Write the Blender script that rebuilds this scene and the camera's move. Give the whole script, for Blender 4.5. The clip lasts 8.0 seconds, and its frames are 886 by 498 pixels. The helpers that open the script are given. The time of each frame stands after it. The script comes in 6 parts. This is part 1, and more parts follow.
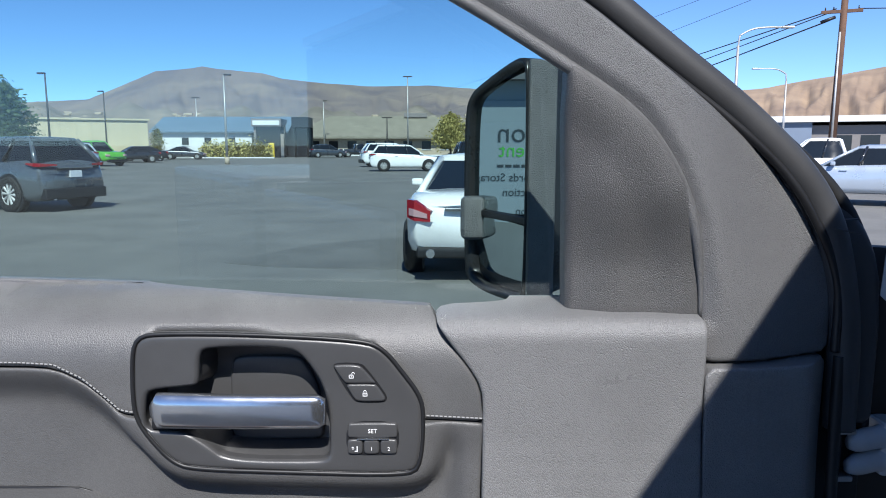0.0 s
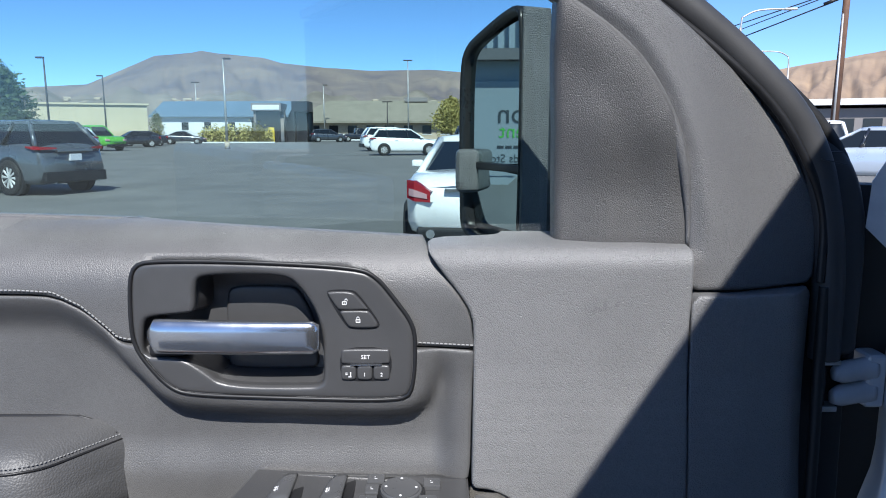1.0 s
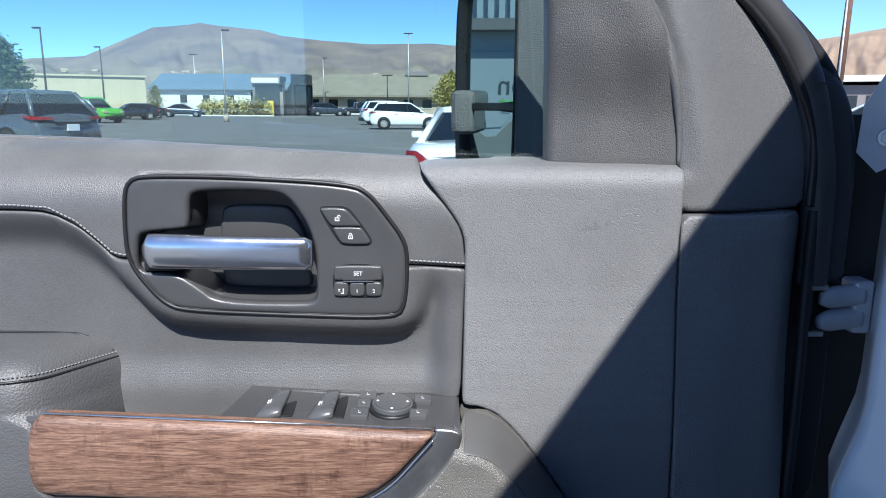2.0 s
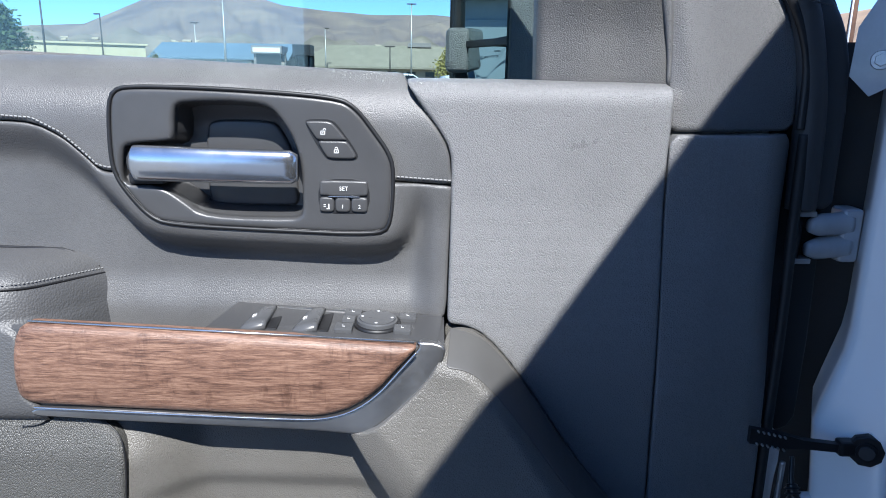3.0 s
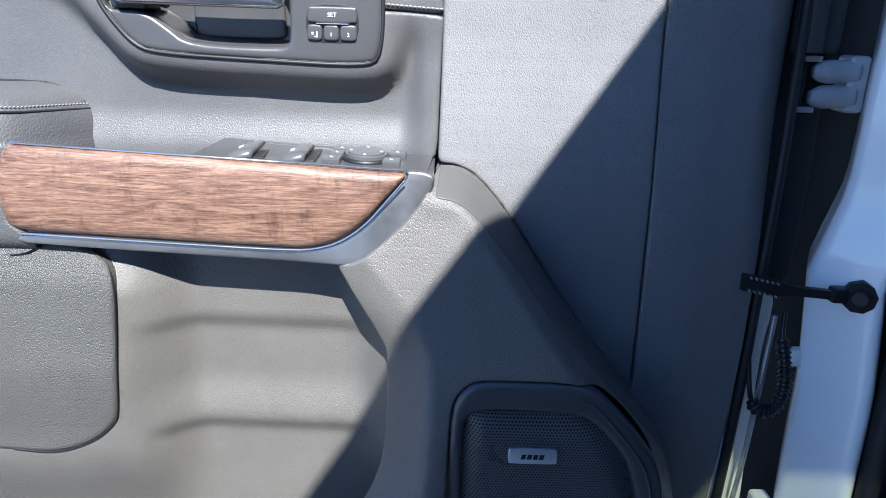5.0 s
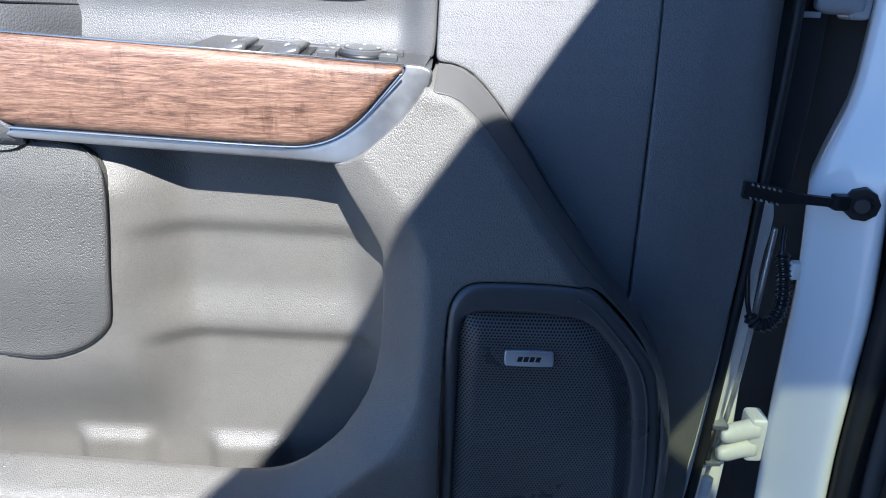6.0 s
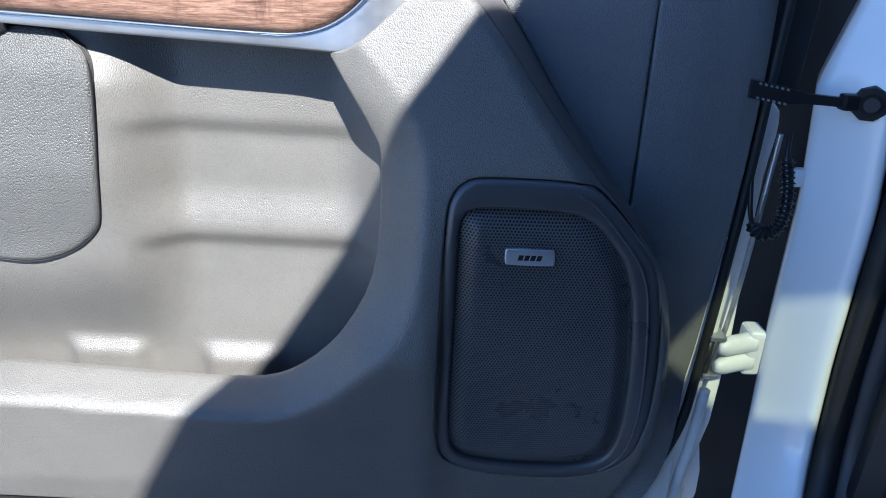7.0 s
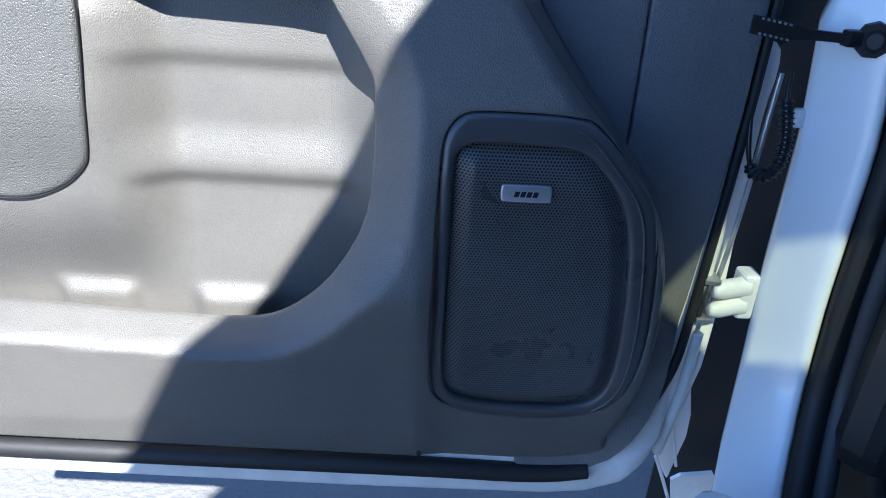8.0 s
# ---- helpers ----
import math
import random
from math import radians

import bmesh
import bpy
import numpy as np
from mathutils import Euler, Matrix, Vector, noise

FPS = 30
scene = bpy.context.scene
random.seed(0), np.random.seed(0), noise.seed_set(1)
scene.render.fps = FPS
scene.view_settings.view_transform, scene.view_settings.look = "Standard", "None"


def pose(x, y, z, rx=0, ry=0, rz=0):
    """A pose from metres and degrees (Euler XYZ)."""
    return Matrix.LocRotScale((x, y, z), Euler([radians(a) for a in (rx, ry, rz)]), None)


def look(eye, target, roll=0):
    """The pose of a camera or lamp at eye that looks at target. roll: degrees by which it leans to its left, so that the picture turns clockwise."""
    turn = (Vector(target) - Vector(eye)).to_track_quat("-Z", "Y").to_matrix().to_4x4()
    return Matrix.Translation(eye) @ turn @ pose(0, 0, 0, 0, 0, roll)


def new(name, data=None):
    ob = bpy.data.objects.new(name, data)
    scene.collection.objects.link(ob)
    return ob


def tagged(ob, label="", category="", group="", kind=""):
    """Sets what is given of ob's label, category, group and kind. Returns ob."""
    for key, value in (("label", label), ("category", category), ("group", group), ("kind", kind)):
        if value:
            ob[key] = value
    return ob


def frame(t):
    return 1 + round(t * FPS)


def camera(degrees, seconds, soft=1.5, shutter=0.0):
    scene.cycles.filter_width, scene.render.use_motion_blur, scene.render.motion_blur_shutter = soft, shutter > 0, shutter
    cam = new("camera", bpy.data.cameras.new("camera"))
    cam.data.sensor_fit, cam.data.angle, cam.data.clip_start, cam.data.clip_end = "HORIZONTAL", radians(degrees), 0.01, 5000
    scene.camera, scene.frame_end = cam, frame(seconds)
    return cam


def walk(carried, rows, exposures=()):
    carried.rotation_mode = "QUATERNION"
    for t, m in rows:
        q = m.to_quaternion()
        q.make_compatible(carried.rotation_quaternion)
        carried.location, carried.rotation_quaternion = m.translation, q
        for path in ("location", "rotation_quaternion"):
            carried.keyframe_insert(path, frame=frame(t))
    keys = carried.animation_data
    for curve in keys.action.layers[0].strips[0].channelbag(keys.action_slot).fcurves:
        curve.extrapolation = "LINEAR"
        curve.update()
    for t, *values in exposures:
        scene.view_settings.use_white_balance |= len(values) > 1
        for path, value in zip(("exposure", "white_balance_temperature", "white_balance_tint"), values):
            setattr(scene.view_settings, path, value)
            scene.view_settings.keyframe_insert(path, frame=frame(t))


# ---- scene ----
cam = camera(64.6, 8.0, soft=1.0)
PATH = [
    (0, (0.076, 0.061, 1.553), (-0.02, 2.037, 1.261), 0.0),
    (0.5, (0.083, 0.05, 1.531), (-0.015, 2.023, 1.219), -0.1),
    (1, (0.086, 0.042, 1.502), (-0.012, 2.011, 1.168), -0.1),
    (1.5, (0.088, 0.033, 1.475), (-0.009, 1.997, 1.11), 0.0),
    (3, (0.11, 0.017, 1.393), (0.013, 1.958, 0.919), 1.0),
    (3.5, (0.115, 0.012, 1.368), (0.014, 1.945, 0.862), 1.2),
    (4, (0.123, 0.01, 1.348), (0.016, 1.929, 0.797), 1.4),
    (4.5, (0.127, 0.006, 1.318), (0.017, 1.915, 0.731), 1.5),
    (6, (0.132, -0.011, 1.22), (0.035, 1.859, 0.518), 2.2),
    (6.5, (0.129, -0.016, 1.186), (0.048, 1.836, 0.435), 2.5),
    (7, (0.126, -0.019, 1.156), (0.064, 1.813, 0.357), 2.8),
    (7.5, (0.125, -0.021, 1.138), (0.079, 1.787, 0.285), 3.1),
    (8, (0.125, -0.023, 1.129), (0.091, 1.768, 0.239), 3.4),
]
EXPOSURES = [(0, 0.94, 5500, 10), (1.5, 1.15, 5430, 10), (3.0, 1.44, 5320, 9), (4.5, 1.88, 5300, 9), (6.5, 2.24, 5330, 9), (8, 2.58, 5230, 9)]
walk(cam, [(t, look(eye, target, roll)) for t, eye, target, roll in PATH], EXPOSURES)

# ---- light: clear sky and one sun high behind the viewer ----
SUN_WAY = Vector((-0.159, 0.992, -1.06)).normalized()
world = bpy.data.worlds.new("sky")
scene.world = world
world.use_nodes = True
wn = world.node_tree
sky = wn.nodes.new("ShaderNodeTexSky")
sky.sky_type = "NISHITA"
sky.sun_disc = False
sky.sun_elevation = math.asin(-SUN_WAY.z)
sky.sun_rotation = math.atan2(-SUN_WAY.x, -SUN_WAY.y)
sky.altitude = 300
sky.air_density = 0.62
sky.dust_density = 0.0
sky.ozone_density = 4.5
wn.links.new(sky.outputs["Color"], wn.nodes["Background"].inputs["Color"])
wn.nodes["Background"].inputs["Strength"].default_value = 0.089
sun_data = bpy.data.lights.new("sun", "SUN")
sun_data.energy = 4.3
sun_data.angle = radians(0.53)
sun_data.color = (1.0, 0.88, 0.725)
sun = new("sun", sun_data)
sun.matrix_world = Matrix.Translation((0, -5, 12)) @ SUN_WAY.to_track_quat("-Z", "Y").to_matrix().to_4x4()


# ---- materials ----
def material(name, base, rough=0.5, metal=0.0, vary=0.0, vary_scale=6.0, grain=0.0, grain_scale=700.0, grain_kind="leather",
             coat=0.0, other=None, spec=0.5, crack_shade=0.74):
    """A procedural surface: base colour with stains at one scale, relief at a finer one, both in metres of the thing
    itself. Pebble grain also has shade painted into its hollows.
    """
    m = bpy.data.materials.new(name)
    m.use_nodes = True
    nt = m.node_tree
    N, K = nt.nodes.new, nt.links.new
    b = nt.nodes["Principled BSDF"]
    b.inputs["Base Color"].default_value = (*base, 1)
    b.inputs["Roughness"].default_value = rough
    b.inputs["Metallic"].default_value = metal
    b.inputs["Coat Weight"].default_value = coat
    b.inputs["Coat Roughness"].default_value = 0.04
    b.inputs["Specular IOR Level"].default_value = spec
    tc = N("ShaderNodeTexCoord")
    if vary:
        n1 = N("ShaderNodeTexNoise")
        n1.inputs["Scale"].default_value = vary_scale
        n1.inputs["Detail"].default_value = 6
        n1.inputs["Roughness"].default_value = 0.65
        K(tc.outputs["Object"], n1.inputs["Vector"])
        mix = N("ShaderNodeMix")
        mix.data_type = "RGBA"
        lo = other or tuple(c * (1 - vary) for c in base)
        mix.inputs["A"].default_value = (*lo, 1)
        mix.inputs["B"].default_value = (*(base if other else tuple(min(1, c * (1 + vary)) for c in base)), 1)
        ramp = N("ShaderNodeMapRange")
        ramp.inputs["From Min"].default_value = 0.3
        ramp.inputs["From Max"].default_value = 0.7
        K(n1.outputs["Fac"], ramp.inputs["Value"])
        K(ramp.outputs["Result"], mix.inputs["Factor"])
        K(mix.outputs["Result"], b.inputs["Base Color"])
        rr = N("ShaderNodeMapRange")
        rr.inputs["From Min"].default_value = 0.3
        rr.inputs["From Max"].default_value = 0.7
        rr.inputs["To Min"].default_value = max(0.02, rough - 0.06)
        rr.inputs["To Max"].default_value = min(1, rough + 0.06)
        K(n1.outputs["Fac"], rr.inputs["Value"])
        K(rr.outputs["Result"], b.inputs["Roughness"])
    if grain:
        bump = N("ShaderNodeBump")
        bump.inputs["Strength"].default_value = 1.0
        bump.inputs["Distance"].default_value = grain
        if grain_kind == "pebble":
            lay = N("ShaderNodeMapping")
            lay.inputs["Rotation"].default_value = (0, radians(38), 0)
            lay.inputs["Scale"].default_value = (1, 1, 0.78)
            K(tc.outputs["Object"], lay.inputs["Vector"])
            v = N("ShaderNodeTexVoronoi")
            v.inputs["Scale"].default_value = grain_scale
            v.inputs["Randomness"].default_value = 0.8
            K(lay.outputs["Vector"], v.inputs["Vector"])
            dome = N("ShaderNodeMath")
            dome.operation = "MULTIPLY"
            K(v.outputs["Distance"], dome.inputs[0])
            K(v.outputs["Distance"], dome.inputs[1])
            inv = N("ShaderNodeMath")
            inv.operation = "SUBTRACT"
            inv.inputs[0].default_value = 1.0
            K(dome.outputs["Value"], inv.inputs[1])
            K(inv.outputs["Value"], bump.inputs["Height"])
            # shade painted into the colour between the pebbles, so the relief reads
            crack = N("ShaderNodeValToRGB")
            crack.color_ramp.elements[0].position = 0.12
            crack.color_ramp.elements[0].color = (1.0, 1.0, 1.0, 1)
            crack.color_ramp.elements[1].position = 0.62
            crack.color_ramp.elements[1].color = (crack_shade, crack_shade, crack_shade, 1)
            K(v.outputs["Distance"], crack.inputs["Fac"])
            grain_shade = N("ShaderNodeMix")
            grain_shade.data_type = "RGBA"
            grain_shade.blend_type = "MULTIPLY"
            grain_shade.inputs["Factor"].default_value = 1.0
            grain_shade.inputs["A"].default_value = (*base, 1)
            if vary:
                K(mix.outputs["Result"], grain_shade.inputs["A"])
            K(crack.outputs["Color"], grain_shade.inputs["B"])
            K(grain_shade.outputs["Result"], b.inputs["Base Color"])
        elif grain_kind == "leather":
            warp = N("ShaderNodeTexNoise")
            warp.inputs["Scale"].default_value = grain_scale * 0.25
            K(tc.outputs["Object"], warp.inputs["Vector"])
            add = N("ShaderNodeMix")
            add.data_type = "RGBA"
            add.blend_type = "ADD"
            add.inputs["Factor"].default_value = 1.2 / grain_scale
            K(tc.outputs["Object"], add.inputs["A"])
            K(warp.outputs["Color"], add.inputs["B"])
            v = N("ShaderNodeTexVoronoi")
            v.feature = "SMOOTH_F1"
            v.inputs["Scale"].default_value = grain_scale
            v.inputs["Smoothness"].default_value = 0.2
            K(add.outputs["Result"], v.inputs["Vector"])
            inv = N("ShaderNodeMath")
            inv.operation = "SUBTRACT"
            inv.inputs[0].default_value = 1.0
            K(v.outputs["Distance"], inv.inputs[1])
            K(inv.outputs["Value"], bump.inputs["Height"])
        else:
            v = N("ShaderNodeTexNoise")
            v.inputs["Scale"].default_value = grain_scale
            v.inputs["Detail"].default_value = 3
            K(tc.outputs["Object"], v.inputs["Vector"])
            K(v.outputs["Fac"], bump.inputs["Height"])
        K(bump.outputs["Normal"], b.inputs["Normal"])
    return m


def wood_material():
    """Brown open-pore veneer: long wavering fibres, growth bands and dark cross figure."""
    m = bpy.data.materials.new("wood_veneer")
    m.use_nodes = True
    nt = m.node_tree
    N, K = nt.nodes.new, nt.links.new
    b = nt.nodes["Principled BSDF"]
    tc = N("ShaderNodeTexCoord")

    def noise_at(sx, sz, detail=5, rough=0.6, dist=0.0):
        mp = N("ShaderNodeMapping")
        mp.inputs["Scale"].default_value = (sx, sz, sz)
        K(tc.outputs["Object"], mp.inputs["Vector"])
        n = N("ShaderNodeTexNoise")
        n.inputs["Scale"].default_value = 1
        n.inputs["Detail"].default_value = detail
        n.inputs["Roughness"].default_value = rough
        n.inputs["Distortion"].default_value = dist
        K(mp.outputs["Vector"], n.inputs["Vector"])
        return n.outputs["Fac"]

    fibre = noise_at(75, 950, 4, 0.72, 0.6)
    band = noise_at(13, 150, 5, 0.66, 2.2)
    cross = noise_at(52, 24, 3, 0.62, 0.4)
    streak = noise_at(260, 42, 4, 0.65, 1.2)
    r1 = N("ShaderNodeValToRGB")
    r1.color_ramp.elements[0].position = 0.385
    r1.color_ramp.elements[0].color = (0.072, 0.039, 0.027, 1)
    r1.color_ramp.elements[1].position = 0.60
    r1.color_ramp.elements[1].color = (0.272, 0.168, 0.115, 1)
    e = r1.color_ramp.elements.new(0.5)
    e.color = (0.170, 0.095, 0.064, 1)
    mixf = N("ShaderNodeMath")
    mixf.operation = "MULTIPLY_ADD"
    mixf.inputs[1].default_value = 0.45
    K(fibre, mixf.inputs[0])
    half = N("ShaderNodeMath")
    half.operation = "MULTIPLY"
    half.inputs[1].default_value = 0.55
    K(band, half.inputs[0])
    K(half.outputs[0], mixf.inputs[2])
    K(mixf.outputs[0], r1.inputs["Fac"])
    patch_ = N("ShaderNodeMapRange")
    patch_.inputs["From Min"].default_value = 0.54
    patch_.inputs["From Max"].default_value = 0.64
    K(cross, patch_.inputs["Value"])
    lines = N("ShaderNodeMapRange")
    lines.inputs["From Min"].default_value = 0.40
    lines.inputs["From Max"].default_value = 0.56
    K(streak, lines.inputs["Value"])
    figure = N("ShaderNodeMath")
    figure.operation = "MULTIPLY"
    K(patch_.outputs["Result"], figure.inputs[0])
    K(lines.outputs["Result"], figure.inputs[1])
    r2 = N("ShaderNodeValToRGB")
    r2.color_ramp.elements[0].color = (1, 1, 1, 1)
    r2.color_ramp.elements[1].color = (0.58, 0.54, 0.53, 1)
    K(figure.outputs["Value"], r2.inputs["Fac"])
    mul = N("ShaderNodeMix")
    mul.data_type = "RGBA"
    mul.blend_type = "MULTIPLY"
    mul.inputs["Factor"].default_value = 0.75
    K(r1.outputs["Color"], mul.inputs["A"])
    K(r2.outputs["Color"], mul.inputs["B"])
    K(mul.outputs["Result"], b.inputs["Base Color"])
    b.inputs["Roughness"].default_value = 0.42
    bump = N("ShaderNodeBump")
    bump.inputs["Distance"].default_value = 0.0004
    K(fibre, bump.inputs["Height"])
    K(bump.outputs["Normal"], b.inputs["Normal"])
    return m


def glass_material(name, tint=(0.93, 0.96, 0.95), ior=1.5, gloss_tint=(1, 1, 1), even=None):
    """A thin clear pane: what lies behind it, and a mirror image that grows at a slant."""
    m = bpy.data.materials.new(name)
    m.use_nodes = True
    nt = m.node_tree
    nt.nodes.clear()
    m.use_transparent_shadow = True
    N, K = nt.nodes.new, nt.links.new
    out, mix, tr, gl, fr = (N("ShaderNode" + k) for k in ("OutputMaterial", "MixShader", "BsdfTransparent", "BsdfGlossy", "Fresnel"))
    tr.inputs["Color"].default_value = (*tint, 1)
    gl.inputs["Color"].default_value = (*gloss_tint, 1)
    gl.inputs["Roughness"].default_value = 0.01
    fr.inputs["IOR"].default_value = ior
    if even is None:
        K(fr.outputs[0], mix.inputs[0])
    else:
        mix.inputs[0].default_value = even
    K(tr.outputs[0], mix.inputs[1])
    K(gl.outputs[0], mix.inputs[2])
    K(mix.outputs[0], out.inputs["Surface"])
    return m


def emission_free(name, base, rough=0.6, vary=0.25, scale=2.0, grain=0.0, gscale=40.0):
    return material(name, base, rough, 0, vary, scale, grain, gscale, "noise")


M_PAD = material("soft_vinyl", (0.123, 0.122, 0.121), 0.36, vary=0.12, vary_scale=9, grain=0.00030, grain_scale=950, grain_kind="pebble")
M_CARD = material("grained_plastic", (0.205, 0.204, 0.203), 0.33, vary=0.08, vary_scale=7, grain=0.0006, grain_scale=820, grain_kind="pebble", crack_shade=0.72)
M_LOWER = material("moulded_plastic", (0.140, 0.133, 0.119), 0.32, vary=0.12, vary_scale=6, grain=0.0005, grain_scale=820, grain_kind="pebble")
M_LEATHER = material("leather", (0.078, 0.078, 0.079), 0.48, vary=0.12, vary_scale=10, grain=0.0004, grain_scale=480)
M_KNEE = material("knee_pad_vinyl", (0.102, 0.100, 0.092), 0.38, vary=0.10, vary_scale=9, grain=0.0011, grain_scale=700, grain_kind="pebble")
M_BEZEL = material("satin_plastic", (0.056, 0.056, 0.057), 0.32, vary=0.08, vary_scale=14, grain=0.00012, grain_scale=1500, grain_kind="noise")
M_SAIL = material("flock_plastic", (0.100, 0.098, 0.096), 0.40, vary=0.10, vary_scale=9, grain=0.0006, grain_scale=950, grain_kind="pebble", crack_shade=0.62)
M_PILLAR = material("pillar_plastic", (0.150, 0.149, 0.148), 0.36, vary=0.10, vary_scale=9, grain=0.0006, grain_scale=950, grain_kind="pebble", crack_shade=0.62)
M_FRAME = material("frame_rubber", (0.040, 0.040, 0.041), 0.55, vary=0.15, vary_scale=12, grain=0.0001, grain_scale=900, grain_kind="noise")
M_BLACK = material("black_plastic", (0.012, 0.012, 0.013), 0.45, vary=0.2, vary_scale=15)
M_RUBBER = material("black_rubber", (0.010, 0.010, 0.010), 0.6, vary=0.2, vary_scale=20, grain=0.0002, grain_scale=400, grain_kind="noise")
M_CHROME = material("satin_chrome", (0.52, 0.54, 0.57), 0.19, 0.92, vary=0.05, vary_scale=25)
M_TRIM = material("dark_chrome", (0.34, 0.338, 0.335), 0.34, 0.92, vary=0.05, vary_scale=30)
M_STEEL = material("zinc_steel", (0.55, 0.56, 0.57), 0.42, 0.9, vary=0.2, vary_scale=30, grain=0.0001, grain_scale=600, grain_kind="noise")
M_WHITE = material("white_paint", (0.80, 0.80, 0.79), 0.30, vary=0.03, vary_scale=4, coat=0.8)
M_WHITE_DUSTY = material("dusty_white_paint", (0.70, 0.69, 0.66), 0.42, vary=0.14, vary_scale=14, coat=0.35)
M_PRINT = material("white_print", (0.75, 0.75, 0.75), 0.5)
M_THREAD = material("grey_thread", (0.24, 0.24, 0.237), 0.8)
M_WOOD = wood_material()
M_GLASS = glass_material("window_glass", (0.75, 0.84, 0.83))
M_MIRROR = material("mirror_silver", (0.52, 0.62, 0.65), 0.012, 1.0)
M_MIRROR_SHELL = material("mirror_shell", (0.150, 0.152, 0.155), 0.32, vary=0.15, vary_scale=20, grain=0.0013, grain_scale=640, grain_kind="pebble")
M_MIRROR_RIM = material("mirror_rim", (0.018, 0.018, 0.019), 0.30, vary=0.15, vary_scale=20)
M_COLLAR = material("smooth_moulded_plastic", (0.082, 0.080, 0.076), 0.46, vary=0.08, vary_scale=12)
M_COIL = material("glossy_rubber", (0.012, 0.012, 0.013), 0.28)
# tint sets how much sun the added roof slot lets through
M_TINT = glass_material("sun_slot_dimmer", (0.40, 0.42, 0.33), even=0.06)
M_HINGE = material("hinge_paint", (0.38, 0.39, 0.41), 0.35, vary=0.1, vary_scale=30, coat=0.3)
M_LINING = material("dark_lining", (0.020, 0.020, 0.021), 0.8, vary=0.15, vary_scale=5)
M_GRILLE = material("speaker_mesh", (0.105, 0.105, 0.107), 0.30, vary=0.2, vary_scale=10)
M_CARPET = material("dark_carpet", (0.020, 0.021, 0.022), 0.9, vary=0.3, vary_scale=30, grain=0.002, grain_scale=500, grain_kind="noise")
M_TAN = material("tan_carpet", (0.20, 0.16, 0.10), 0.9, vary=0.3, vary_scale=30, grain=0.002, grain_scale=400, grain_kind="noise")
M_ASPHALT = material("asphalt", (0.158, 0.156, 0.148), 0.85, vary=0.2, vary_scale=0.5, grain=0.006, grain_scale=60, grain_kind="noise")
M_BADGE = material("brushed_badge", (0.62, 0.63, 0.65), 0.32, 0.8, vary=0.08, vary_scale=60)


# ---- mesh helpers ----
def empty(name, m, label="", category="", group="", kind=""):
    ob = new(name)
    ob.matrix_world = m
    return tagged(ob, label, category, group, kind)


def link(name, me, m, parent, label="", smooth=True):
    if smooth:
        me.polygons.foreach_set("use_smooth", [True] * len(me.polygons))
    me.materials.append(m)
    ob = new(name, me)
    if parent is not None:
        ob.parent = parent
    if label:
        ob["label"] = label
    return ob


def part(name, bm, m, parent, label="", smooth=False):
    me = bpy.data.meshes.new(name)
    bm.to_mesh(me)
    bm.free()
    return link(name, me, m, parent, label, smooth)


def raw(name, verts, faces, m, parent, label="", smooth=True):
    me = bpy.data.meshes.new(name)
    me.from_pydata([tuple(map(float, v)) for v in verts], [], [tuple(int(i) for i in f) for f in faces])
    me.validate()
    return link(name, me, m, parent, label, smooth)


def box(name, lo, hi, m, parent, bevel=0.0, label="", turn=None, seg=2):
    """A box between two corners, its edges rounded; turned about its middle by turn."""
    bm = bmesh.new()
    bmesh.ops.create_cube(bm, size=1)
    size = [hi[i] - lo[i] for i in range(3)]
    mid = Vector([(hi[i] + lo[i]) / 2 for i in range(3)])
    bmesh.ops.scale(bm, vec=size, verts=bm.verts)
    if bevel:
        bmesh.ops.bevel(bm, geom=bm.edges[:], offset=min(bevel, min(size) * 0.45), segments=seg, profile=0.6, affect="EDGES")
    if turn is not None:
        bmesh.ops.transform(bm, matrix=turn, verts=bm.verts)
    bmesh.ops.translate(bm, vec=mid, verts=bm.verts)
    ob = part(name, bm, m, parent, label, smooth=False)
    return ob


def rod(name, a, b, r0, r1, m, parent, n=12, label=""):
    """A round bar from a to b."""
    a, b = Vector(a), Vector(b)
    bm = bmesh.new()
    q = (b - a).to_track_quat("Z", "Y").to_matrix().to_4x4()
    bmesh.ops.create_cone(bm, cap_ends=True, segments=n, radius1=r0, radius2=r1, depth=(b - a).length,
                          matrix=Matrix.Translation((a + b) / 2) @ q)
    for f in bm.faces:
        f.smooth = len(f.verts) == 4
    return part(name, bm, m, parent, label)


def tube(name, path, radius, m, parent, n=8, label="", flat=1.0, closed_ends=True):
    """A round or flattened section swept along a path of points; radius may be one number or one for each point."""
    pts = [Vector(p) for p in path]
    rad = radius if isinstance(radius, (list, tuple)) else [radius] * len(pts)
    verts, faces = [], []
    ref = Vector((0, 0, 1))
    for i, p in enumerate(pts):
        d = (pts[min(i + 1, len(pts) - 1)] - pts[max(i - 1, 0)]).normalized()
        if i == 0:
            ref = d.orthogonal().normalized()
        side = d.cross(ref)
        if side.length < 1e-6:
            side = d.orthogonal()
        side.normalize()
        ref = side.cross(d).normalized()
        for k in range(n):
            a = 2 * math.pi * k / n
            verts.append(p + (side * math.cos(a) * flat + ref * math.sin(a)) * rad[i])
    for i in range(len(pts) - 1):
        for k in range(n):
            j = (k + 1) % n
            faces.append((i * n + k, i * n + j, (i + 1) * n + j, (i + 1) * n + k))
    if closed_ends:
        faces.append(tuple(range(n - 1, -1, -1)))
        faces.append(tuple((len(pts) - 1) * n + k for k in range(n)))
    return raw(name, verts, faces, m, parent, label)


